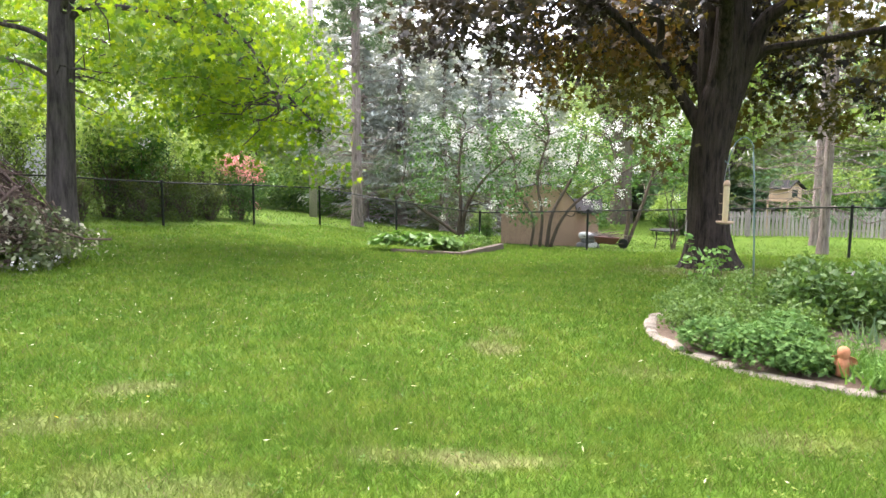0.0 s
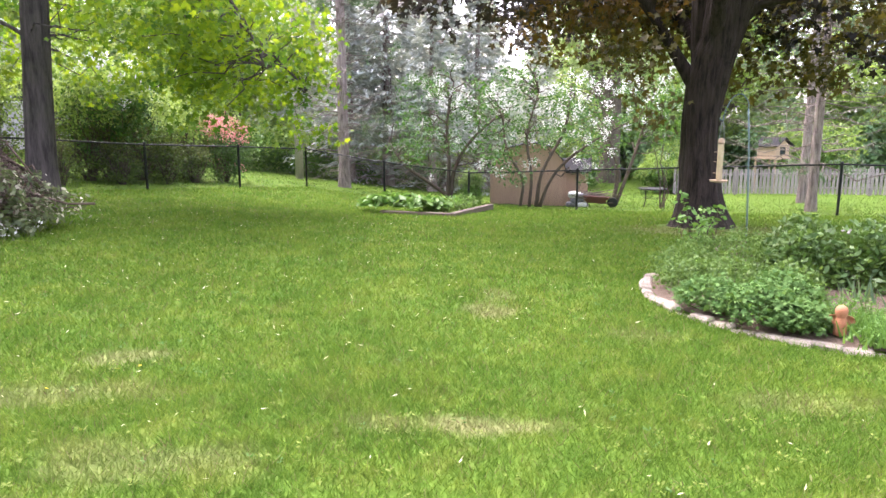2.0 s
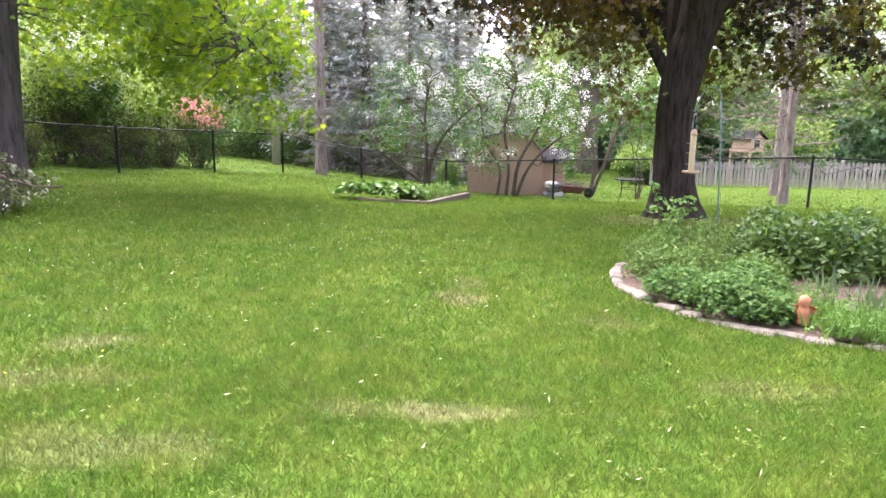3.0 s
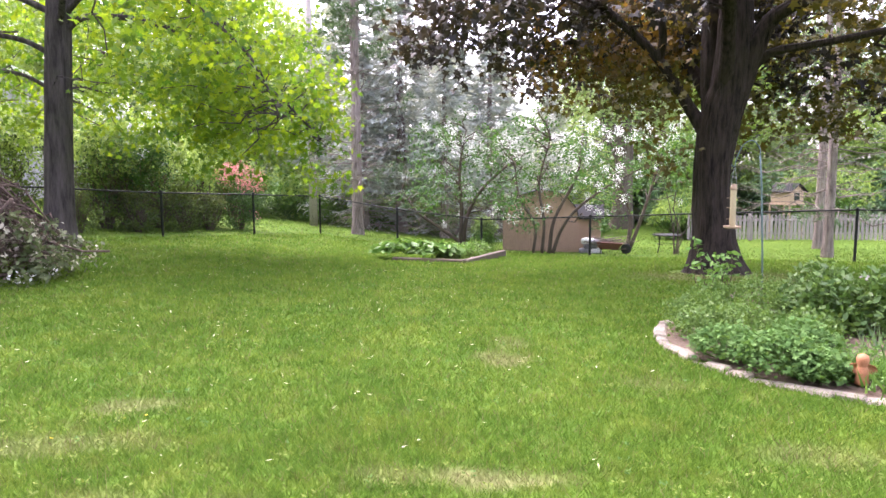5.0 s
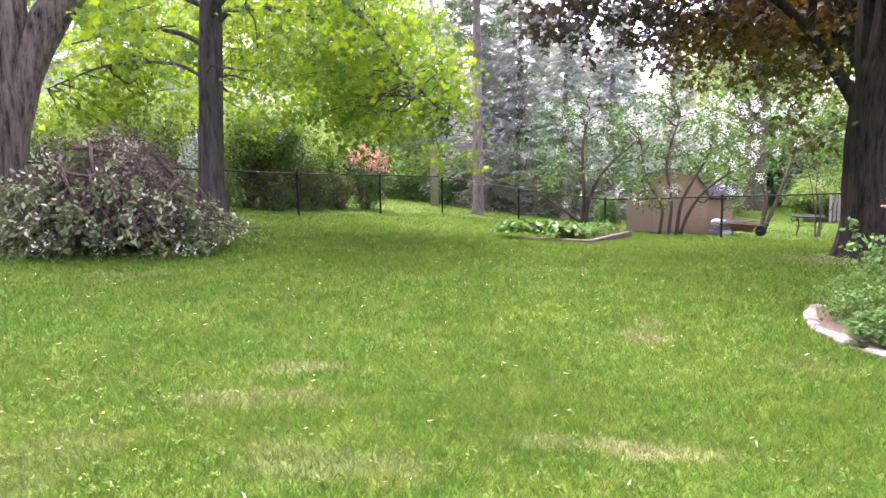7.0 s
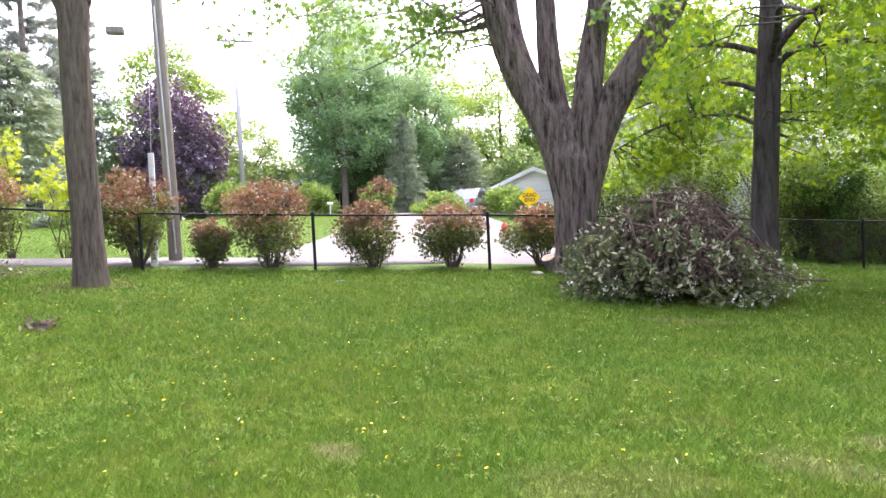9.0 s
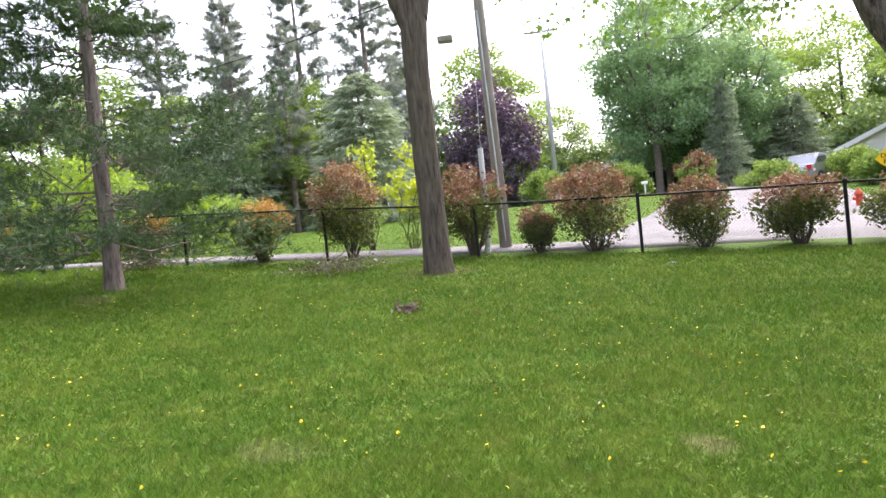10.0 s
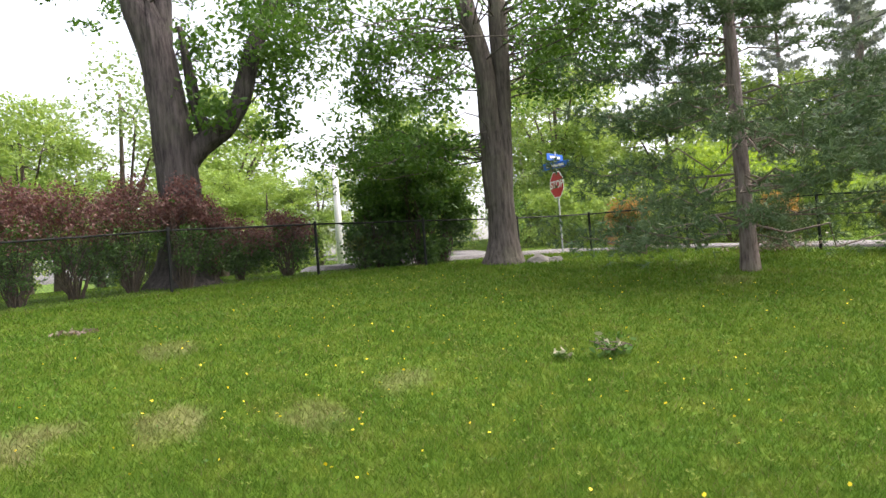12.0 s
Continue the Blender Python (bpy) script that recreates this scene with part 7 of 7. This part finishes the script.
# Picket fence on the far side of the neighbouring lawn.
picket_fence = thing("picket_fence", on_ground(10.1, 29.9), "grey weathered picket fence across the far lawn", "fence")
a, b = Vector((10.6, 29.6)), Vector((26.0, 22.4))
length = (b - a).length
way = (b - a) / length
turn = math.degrees(math.atan2(way.y, way.x))
board = Geo().add([(x, y, z) for y in (-0.011, 0.011) for x, z in ((-0.05, 0), (0.05, 0), (0.05, 0.96), (0.03, 1.01), (-0.03, 1.01), (-0.05, 0.96))], [(0, 1, 2, 3, 4, 5), (11, 10, 9, 8, 7, 6)] + [(i, 6 + i, 6 + (i + 1) % 6, (i + 1) % 6) for i in range(6)]).mesh("picket", M["picket"])
inv = picket_fence.matrix_world.inverted()
for k in range(int(length / 0.145)):
    p = a + way * (k * 0.145)
    ob = part("picket", board, None, picket_fence)
    ob.matrix_parent_inverse = inv
    ob.matrix_world = pose(p.x, p.y, ground_at(p.x, p.y) + 0.05 + 0.01 * math.sin(k * 2.1), 0, 0.8 * math.sin(k * 1.7), turn)
for k in range(int(length / 2.4) + 1):
    p = a + way * min(k * 2.4, length)
    ob = part("post", Geo().box(-0.05, 0.03, -0.2, 0.05, 0.13, 1.14, 0.01), M["pole_wood"], picket_fence)
    ob.matrix_parent_inverse = inv
    ob.matrix_world = pose(p.x, p.y, ground_at(p.x, p.y), 0, 0, turn)
for h in (0.3, 0.85):
    pts = [a + way * (length * i / 8) for i in range(9)]
    ob = part("rail", Geo().tube([(p.x + 0.03 * way.y * -1, p.y + 0.03 * way.x, ground_at(p.x, p.y) + h) for p in pts], [0.035] * 9, 4), M["picket"], picket_fence)
    ob.matrix_parent_inverse = inv

# Playhouse on posts behind the picket fence.
play = thing("playhouse", Matrix.Translation((0, 0, 0.45)) @ facing(14.95, 30.0, 58) @ Matrix.Scale(0.66, 4), "raised wooden playhouse with a grey gabled roof", "playhouse")
part("floor", Geo().box(-0.85, -0.75, 1.45, 0.85, 0.75, 1.55, 0.01), M["cedar"], play)
for x in (-0.78, 0.78):
    for y in (-0.68, 0.68):
        part("leg", Geo().box(x - 0.05, y - 0.05, -0.85, x + 0.05, y + 0.05, 1.5, 0.008), M["cedar"], play)
part("wall", Geo().add([(x, y, z) for y in (-0.65, 0.65) for x, z in ((-0.75, 1.55), (0.75, 1.55), (0.75, 2.3), (0.0, 2.75), (-0.75, 2.3))], [(0, 1, 2, 3, 4), (9, 8, 7, 6, 5), (0, 5, 6, 1), (1, 6, 7, 2), (4, 9, 5, 0)]), M["cedar"], play)
for s in (-1, 1):
    part("roof", Geo().add([(0, -0.85, 2.8), (s * 0.95, -0.85, 2.25), (s * 0.95, 0.85, 2.25), (0, 0.85, 2.8), (0, -0.85, 2.86), (s * 0.97, -0.85, 2.31), (s * 0.97, 0.85, 2.31), (0, 0.85, 2.86)], [(0, 1, 2, 3), (7, 6, 5, 4), (0, 4, 5, 1), (1, 5, 6, 2), (2, 6, 7, 3), (3, 7, 4, 0)]), M["dark_roof"], play)
# The window isn't cut out; a dark sheet gives the shade inside.
part("opening", Geo().box(-0.3, -0.66, 1.75, 0.3, -0.655, 2.25), M["glass_dark"], play, "dark panel painted as the shaded inside of an open window")

# ---- street ----
def utility_pole(x, y, tall, r, label, arm=True, lean=0.0, mat="pole_wood"):
    root = thing("utility_pole", facing(x, y), label, "utility pole", "wooden utility poles")
    part("pole", Geo().tube([(0, 0, -0.3), (lean * 0.5, 0, tall / 2), (lean, 0, tall)], [r, r * 0.85, r * 0.68], 14, 0.03), M[mat], root, smooth=True)
    if arm:
        part("crossarm", Geo().box(lean - 1.1, -0.06, tall - 0.7, lean + 1.1, 0.06, tall - 0.58, 0.01), M["pole_wood"], root)
        for dx in (-1.0, -0.5, 0.5, 1.0):
            part("insulator", Geo().lathe([(0.03, 0), (0.05, 0.03), (0.035, 0.06), (0.05, 0.09), (0.02, 0.13)], 10, pose(lean + dx, 0, tall - 0.58)), M["rubber"], root)
    return root


p1 = utility_pole(-14.3, 4.35, 9.5, 0.13, "grey wooden utility pole beside the street fence", True, -0.1)
part("conduit", Geo().tube([(0.0, -0.15, 0.2), (-0.05, -0.15, 2.5), (-0.11, -0.14, 5.0)], [0.02] * 3, 7), M["steel"], p1)
part("lamp_arm", Geo().tube([(-0.1, 0, 4.9), (-0.45, -0.1, 5.0), (-0.75, -0.15, 4.65)], [0.014] * 3, 7), M["pale_paint"], p1)
part("lamp_head", Geo().box(-0.98, -0.24, 4.42, -0.66, -0.04, 4.56, 0.025), M["pole_wood"], p1, "grey box-shaped street lamp")
# Pale colour here stands for the glare on the far wooden pole.
utility_pole(-42.2, 17.0, 12.0, 0.16, "distant utility pole across the street, its overexposed paleness put into the colour", True, mat="pale_paint")
utility_pole(-4.9, 27.0, 10.0, 0.16, "pale grey wooden pole at the edge of the wood", False)
utility_pole(-17.18, -16.41, 3.5, 0.13, "pale wooden pole beyond the south street", False, mat="pale_paint")
utility_pole(-38.0, -20.5, 10.5, 0.15, "distant utility pole with a cross-arm", True)
brace = thing("guy_guard", facing(-14.0, 3.9), "grey painted square post leaning beside the pole", "post")
part("shaft", Geo().tube([(-0.05, 0, -0.1), (0.0, 0, 0.6), (0.02, 0, 2.15)], [0.065, 0.062, 0.055], 8), M["pale_paint"], brace)
part("guy_wire", Geo().tube([(0.02, 0, 2.1), (0.12, 0.1, 5.0)], [0.006] * 2, 5), M["steel"], brace)
# Wires overhead.
for a, b, sag in [((-14.3, 4.3, 9.6), (-38, -20.5, 12.2), 0.8), ((-14.4, 4.4, 9.2), (-42.2, 17.0, 13.5), 0.8), ((-14.4, 4.3, 6.9), (-34.0, -8.0, 9.4), 0.5)]:
    a, b = Vector(a), Vector(b)
    pts = [a.lerp(b, i / 14) - Vector((0, 0, sag * math.sin(math.pi * i / 14))) for i in range(15)]
    tagged(part("overhead_wire", Geo().tube(pts, [0.012] * 15, 5), M["rubber"]), "thin black overhead wire between the poles", "wire")


def board_sign(x, y, z, shape_pts, face, post_h, label, turn, name, thick=0.006):
    root = thing(name, facing(x, y, turn), label, "road sign")
    n = len(shape_pts)
    g = Geo().add([(px, -thick, z + pz) for px, pz in shape_pts] + [(px, 0, z + pz) for px, pz in shape_pts], [tuple(range(n)), tuple(range(2 * n - 1, n - 1, -1))] + [(i, n + i, n + (i + 1) % n, (i + 1) % n) for i in range(n)])
    part("panel", g, face, root)
    post = Geo().box(-0.03, 0.004, -0.2, 0.03, 0.034, post_h, 0.004)
    part("post", post, M["steel"], root)
    return root


dia = [(0, -0.43), (0.43, 0), (0, 0.43), (-0.43, 0)]
gz = 2.32 - ground_at(-19.05, 19.1)
sg = board_sign(-19.05, 19.1, gz, dia, M["sign_yellow"], gz + 0.3, "yellow diamond road sign on a steel post", 0, "dead_end_sign")
for words, dz in (("DEAD", 0.085), ("END", -0.1)):
    t = part("lettering", text_mesh(words, 0.2, M["black_paint"]), None, sg, "black capital letters")
    t.matrix_local = pose(0, -0.009, gz + dz, 90)
octo = [(0.38 * math.cos(radians(22.5 + 45 * k)) / math.cos(radians(22.5)) , 0.38 * math.sin(radians(22.5 + 45 * k)) / math.cos(radians(22.5))) for k in range(8)]
gz = 3.67 - ground_at(-18.65, -9.08)
st = board_sign(-18.65, -9.08, gz, octo, M["sign_white"], gz + 0.95, "red stop sign on a steel post with street blades on top", -60, "stop_sign")
inner = [(x * 0.93, z * 0.93) for x, z in octo]
part("red_field", Geo().add([(x, -0.0095, gz + z) for x, z in inner] + [(x, -0.006, gz + z) for x, z in inner], [tuple(range(8)), tuple(range(15, 7, -1))] + [(i, 8 + i, 8 + (i + 1) % 8, (i + 1) % 8) for i in range(8)]), M["sign_red"], st)
t = part("lettering", text_mesh("STOP", 0.3, M["sign_white"]), None, st, "white capital letters")
t.matrix_local = pose(0, -0.013, gz, 90)
for z, turn, w, bar in ((gz + 0.56, 27, 0.46, 0.3), (gz + 0.79, 117, 0.42, 0.26)):
    b = part("street_blade", Geo().box(-w, -0.008, z - 0.1, w, 0.008, z + 0.1, 0.003, pose(0, 0, 0, 0, 0, turn)), M["sign_blue"], st, "blue street name blade")
    q = part("name_bar", Geo().box(-bar, -0.013, z - 0.035, bar, -0.009, z + 0.035, 0, pose(0, 0, 0, 0, 0, turn)), M["sign_white"], b, "plain white bar for the name")

hyd = thing("fire_hydrant", facing(-16.9, 15.7) @ Matrix.Scale(0.8, 4), "red fire hydrant on the grass verge", "hydrant")
part("barrel", Geo().lathe([(0.15, -0.05), (0.15, 0.04), (0.11, 0.06), (0.105, 0.5), (0.14, 0.52), (0.14, 0.56), (0.12, 0.62), (0.07, 0.69), (0.03, 0.72), (0.03, 0.77)], 18), M["hydrant_red"], hyd, smooth=True)
for s in (-1, 1):
    part("nozzle", Geo().lathe([(0.05, 0.08), (0.05, 0.16), (0.06, 0.17), (0.06, 0.2), (0.02, 0.21)], 12, pose(0, 0, 0.4, 0, 90 * s)), M["hydrant_red"], hyd)
mail = thing("mailbox", facing(-31.2, 17.1) @ Matrix.Scale(0.6, 4), "white mailbox on a post across the street", "mailbox")
part("box", Geo().box(-0.25, -0.12, 0.95, 0.25, 0.12, 1.2, 0.05), M["sign_white"], mail)
part("post", Geo().box(-0.05, -0.05, -0.1, 0.05, 0.05, 0.95, 0.01), M["sign_white"], mail)


def house(x, y, turn, w, d, h, rise, wall, label, windows=(), door=None, garage=False):
    """A low house: walls, gabled roof with eaves, windows with frames."""
    root = thing("house", on_ground(x, y, turn), label, "house")
    part("wall", Geo().add([(px, py, pz) for py in (-d / 2, d / 2) for px, pz in ((-w / 2, -0.3), (w / 2, -0.3), (w / 2, h), (0, h + rise), (-w / 2, h))], [(0, 1, 2, 3, 4), (9, 8, 7, 6, 5), (0, 5, 6, 1), (1, 6, 7, 2), (4, 9, 5, 0), (2, 7, 8, 3), (3, 8, 9, 4)]), wall, root)
    for s in (-1, 1):
        e = 0.4
        zx = rise * e / (w / 2)
        a = [(0, -d / 2 - e, h + rise + 0.03), (s * (w / 2 + e), -d / 2 - e, h - zx + 0.03), (s * (w / 2 + e), d / 2 + e, h - zx + 0.03), (0, d / 2 + e, h + rise + 0.03)]
        part("roof", Geo().add(a + [(px, py, pz + 0.14) for px, py, pz in a], [(0, 1, 2, 3), (7, 6, 5, 4), (0, 4, 5, 1), (1, 5, 6, 2), (2, 6, 7, 3), (3, 7, 4, 0)]), M["shingle"], root)
        part("fascia", Geo().add([(0, -d / 2 - e - 0.03, h + rise - 0.1), (s * (w / 2 + e), -d / 2 - e - 0.03, h - zx - 0.1), (s * (w / 2 + e), -d / 2 - e - 0.03, h - zx + 0.16), (0, -d / 2 - e - 0.03, h + rise + 0.16), (0, -d / 2 - e, h + rise - 0.1), (s * (w / 2 + e), -d / 2 - e, h - zx - 0.1), (s * (w / 2 + e), -d / 2 - e, h - zx + 0.16), (0, -d / 2 - e, h + rise + 0.16)], [(0, 1, 2, 3), (7, 6, 5, 4), (0, 4, 5, 1), (1, 5, 6, 2), (2, 6, 7, 3), (3, 7, 4, 0)]), M["sign_white"], root)
    for side, u, z, ww, hh in windows:
        m = {"front": pose(u, -d / 2, z), "left": pose(-w / 2, u, z, 0, 0, -90), "right": pose(w / 2, u, z, 0, 0, 90)}[side]
        win = part("window", Geo().box(-ww / 2 - 0.07, -0.05, -hh / 2 - 0.07, ww / 2 + 0.07, -0.004, hh / 2 + 0.07, 0.01, m), M["sign_white"], root, "white window frame")
        part("pane", Geo().box(-ww / 2, -0.058, -hh / 2, -0.02, -0.05, hh / 2, 0, m), M["glass_dark"], win)
        part("pane", Geo().box(0.02, -0.058, -hh / 2, ww / 2, -0.05, hh / 2, 0, m), M["glass_dark"], win)
    if garage:
        gd = part("garage_door", Geo().box(-w * 0.36, -d / 2 - 0.03, -0.1, w * 0.36, -d / 2 - 0.004, 2.15, 0.01), M["sign_white"], root)
        for k in range(1, 4):
            part("door_joint", Geo().box(-w * 0.355, -d / 2 - 0.034, k * 0.54 - 0.02, w * 0.355, -d / 2 - 0.03, k * 0.54, 0), M["grey_wall"], gd)
    return root


house(-34.4, 34.6, 48, 4.6, 9.0, 2.0, 1.0, M["white_wall"], "white garage end of a house with a grey shingled roof", garage=True)
house(-44.5, 1.0, 88, 13.0, 8.0, 2.6, 1.7, M["grey_wall"], "low grey house behind the spruces across the street", [("front", -3.5, 1.4, 1.6, 1.1), ("front", 0.5, 1.4, 1.0, 1.3), ("front", 4.0, 1.4, 1.6, 1.1)])
house(-47.5, 24.0, 75, 5.0, 6.0, 2.2, 1.2, M["brick"], "brown brick house half hidden by trees", [("front", -2.2, 1.5, 1.2, 1.2), ("front", 1.8, 1.5, 1.2, 1.2)])
house(17.0, 47.0, -10, 12.0, 8.0, 1.6, 0.9, M["white_wall"], "white house far behind the neighbouring lawn", [("front", -4.0, 1.4, 1.4, 1.1), ("front", 2.0, 1.4, 1.4, 1.1)])
house(-20.5, 30.5, 30, 9.0, 8.0, 3.6, 2.0, M["grey_wall"], "grey house glimpsed through the maple leaves", [("front", -2.5, 2.2, 1.2, 1.2), ("front", 2.5, 2.2, 1.2, 1.2)])
# Orange-stained board fence at the corner across the street.
of = thing("board_fence", facing(-26.5, -10.2, -20), "orange-stained board fence across the street", "fence")
for k in range(12):
    part("board", Geo().box(-0.9 + k * 0.15, -0.012, -0.1, -0.76 + k * 0.15, 0.012, 1.45 + 0.01 * math.sin(k * 3), 0.004), M["orange_board"], of)
for z in (0.3, 1.2):
    part("rail", Geo().box(-0.9, 0.014, z, 0.9, 0.06, z + 0.09, 0.005), M["orange_board"], of)


def car(x, y, turn, label):
    """A parked estate car: body shell, glass, wheels and lamps."""
    root = thing("car", on_ground(x, y, turn), label, "car")
    side = [(-2.2, 0.35), (-2.25, 0.75), (-2.15, 1.0), (-1.95, 1.05), (-1.6, 1.5), (-0.9, 1.62), (0.5, 1.6), (0.95, 1.42), (1.45, 1.02), (2.1, 0.88), (2.25, 0.65), (2.2, 0.35)]
    n = len(side)
    v = []
    for y_, k in ((-0.9, 0), (0.9, 0)):
        v += [(px, y_ * (0.82 if pz > 1.1 else 1.0), pz) for px, pz in side]
    part("body", Geo().add(v, [tuple(range(n)), tuple(range(2 * n - 1, n - 1, -1))] + [(i, n + i, n + (i + 1) % n, (i + 1) % n) for i in range(n)]), M["car_paint"], root)
    for s in (-1, 1):
        part("side_window", Geo().add([(-1.5, s * 0.86, 1.1), (1.1, s * 0.86, 1.1), (0.75, s * 0.755, 1.48), (-1.4, s * 0.755, 1.5)], [(0, 1, 2, 3) if s < 0 else (3, 2, 1, 0)]), M["glass_dark"], root)
        for px in (-1.4, 1.4):
            wh = part("wheel", Geo().lathe([(0.2, -0.11), (0.33, -0.1), (0.35, -0.05), (0.35, 0.05), (0.33, 0.1), (0.2, 0.11)], 22, pose(px, s * 0.82, 0.33, 90)), M["rubber"], root)
            part("rim", Geo().lathe([(0.19, -0.03), (0.2, 0.0), (0.16, 0.02), (0.03, 0.03)], 18, pose(px, s * 0.93, 0.33, -90 * s)), M["steel"], wh)
        part("headlight", Geo().box(2.13, s * 0.6 - 0.18, 0.66, 2.26, s * 0.6 + 0.18, 0.82, 0.03), M["sign_white"], root)
        part("tail_light", Geo().box(-2.27, s * 0.7 - 0.12, 0.75, -2.16, s * 0.7 + 0.12, 1.0, 0.02), M["sign_red"], root)
    part("windscreen", Geo().add([(1.42, -0.78, 1.06), (1.42, 0.78, 1.06), (0.98, 0.68, 1.42), (0.98, -0.68, 1.42)], [(0, 1, 2, 3)]), M["glass_dark"], root)
    return root


car(-32.2, 27.6, 118, "silver estate car parked at the side street")


# ---- lawn cover ----
def grass():
    """Blades over the lawn, denser where one stands nearer; clumps and thin spots."""
    rng = np.random.default_rng(501)
    out_v, out_d = [], []
    for r0, r1, n in ((0.0, 4.0, 400000), (4.0, 24.0, 1500000), (12.0, 42.0, 400000)):
        a = rng.uniform(-math.pi, math.pi, n)
        r = np.sqrt(rng.uniform(0, r1 * r1, n)) if r0 == 0 else r0 * (r1 / r0) ** rng.random(n)
        x, y = -r * np.sin(a), r * np.cos(a)
        ok = (in_garden(x, y) if r1 < 40 else ~in_garden(x, y) & off_roads(x, y)) & ~in_bed(x, y, 1.04) & (((x - 4.72) ** 2 + (y - 12.05) ** 2) > 0.5)
        d = dryness(x, y)
        ok &= rng.random(n) > d * 0.75
        x, y, d, a, r = x[ok], y[ok], d[ok], a[ok], r[ok]
        n = len(x)
        z = height(x, y)
        lump = 0.95 + 0.16 * np.sin(x * 4.1 + 1.7 * np.sin(y * 3.3)) * np.sin(y * 4.7 + 1.1 * np.sin(x * 2.9)) * 0.5
        far = np.maximum(r, 4.0) / 4.0
        patch = np.sin(x * 1.7 + 2.1 * np.sin(y * 0.9)) * np.sin(y * 1.3 + 1.6 * np.sin(x * 1.1))
        h = 0.044 * (lump + 0.12 * patch) * rng.uniform(0.5, 1.5, n)
        lean = rng.normal(size=(n, 2)) * 0.75
        turn = rng.random(n) * math.pi
        w = (0.003 if r1 < 40 else 0.0017) * far**1.02 * rng.uniform(0.6, 1.4, n)
        v = np.empty((n, 3, 3))
        dx, dy = np.cos(turn) * w, np.sin(turn) * w
        v[:, 0] = np.stack([x - dx, y - dy, z - 0.005], -1)
        v[:, 1] = np.stack([x + dx, y + dy, z - 0.005], -1)
        v[:, 2] = np.stack([x + lean[:, 0] * h, y + lean[:, 1] * h, z + h], -1)
        out_v.append(v.reshape(-1, 3))
        out_d.append(np.repeat(np.clip(d * 0.9 + (rng.random(n) < 0.06) * 0.75, 0, 1), 3))
    ob = new("grass", poly_mesh("grass", np.concatenate(out_v), 3, M["blade"], np.concatenate(out_d)))
    return tagged(ob, "short green grass blades with some straw among them", "grass", kind="stuff")


grass()


def sprinkle(name, label, category, mat, count, box, size, shape, lift_z, seed, test=None):
    rng = np.random.default_rng(seed)
    p = rng.uniform(box[0], box[1], (count, 2))
    ok = in_garden(p[:, 0], p[:, 1]) & ~in_bed(p[:, 0], p[:, 1], 1.1)
    if test is not None:
        ok &= test(p, rng)
    p = p[ok]
    c = np.c_[p, height(p[:, 0], p[:, 1]) + lift_z]
    return tagged(new(name, leaf_mesh(name, mat, c, size, shape, 0.8, 0, rng)), label, category, kind="stuff")


sprinkle("fallen_petals", "pale fallen petals and seed wings scattered on the lawn", "petals", M["petal_pale"], 650, ((-7, 1.5), (6, 13)), 0.04, "spray", 0.04, 511)
sprinkle("fallen_petals", "white petals lying in the grass near the brush pile", "petals", M["petal_pale"], 220, ((-6, 5), (0.5, 11.5)), 0.04, "spray", 0.04, 512)
sprinkle("dandelion_flowers", "yellow dandelion flowers dotted in the grass", "flowers", M["petal_yellow"], 620, ((-11, -9), (-1.5, 4.5)), 0.022, "disc", 0.045, 513)


def rosettes(label, mat, count, box, seed, leaf=0.05, flat=0.75):
    """Low weeds: each a ring of small leaves round its own root."""
    rng = np.random.default_rng(seed)
    p = rng.uniform(box[0], box[1], (count, 2))
    p = p[[noise.noise(Vector((x * 0.8, y * 0.8, seed))) + 0.5 * rng.normal() > 0.1 for x, y in p]]
    p = p[in_garden(p[:, 0], p[:, 1]) & ~in_bed(p[:, 0], p[:, 1], 1.1)]
    a = rng.random((len(p), 7)) * 6.283
    r = rng.uniform(0.25, 1.0, (len(p), 7)) * rng.uniform(0.015, 0.05, (len(p), 1))
    x, y = p[:, :1] + np.cos(a) * r, p[:, 1:] + np.sin(a) * r
    c = np.stack([x, y, height(x, y) + rng.uniform(0.025, 0.05, x.shape)], -1).reshape(-1, 3)
    tips = np.stack([np.cos(a), np.sin(a), 0.3 + 0 * a], -1).reshape(-1, 3)
    return tagged(new("lawn_weeds", leaf_mesh("lawn_weeds", mat, c, leaf, "oval", flat, 0, rng, tips, 0.3)), label, "weeds", kind="stuff")


rosettes("broad pale weed leaves among the street-side grass", M["leaf_weed"], 9000, ((-11, -9), (-1.5, 4.5)), 514, 0.022)
rosettes("small pale weeds in patches of the back lawn", M["leaf_weed"], 3600, ((-6, 1.5), (6, 10)), 515, 0.02)
rosettes("dark green clover tufts in the grass", M["leaf_geranium"], 2600, ((-9, -9), (6, 10)), 516, 0.02)
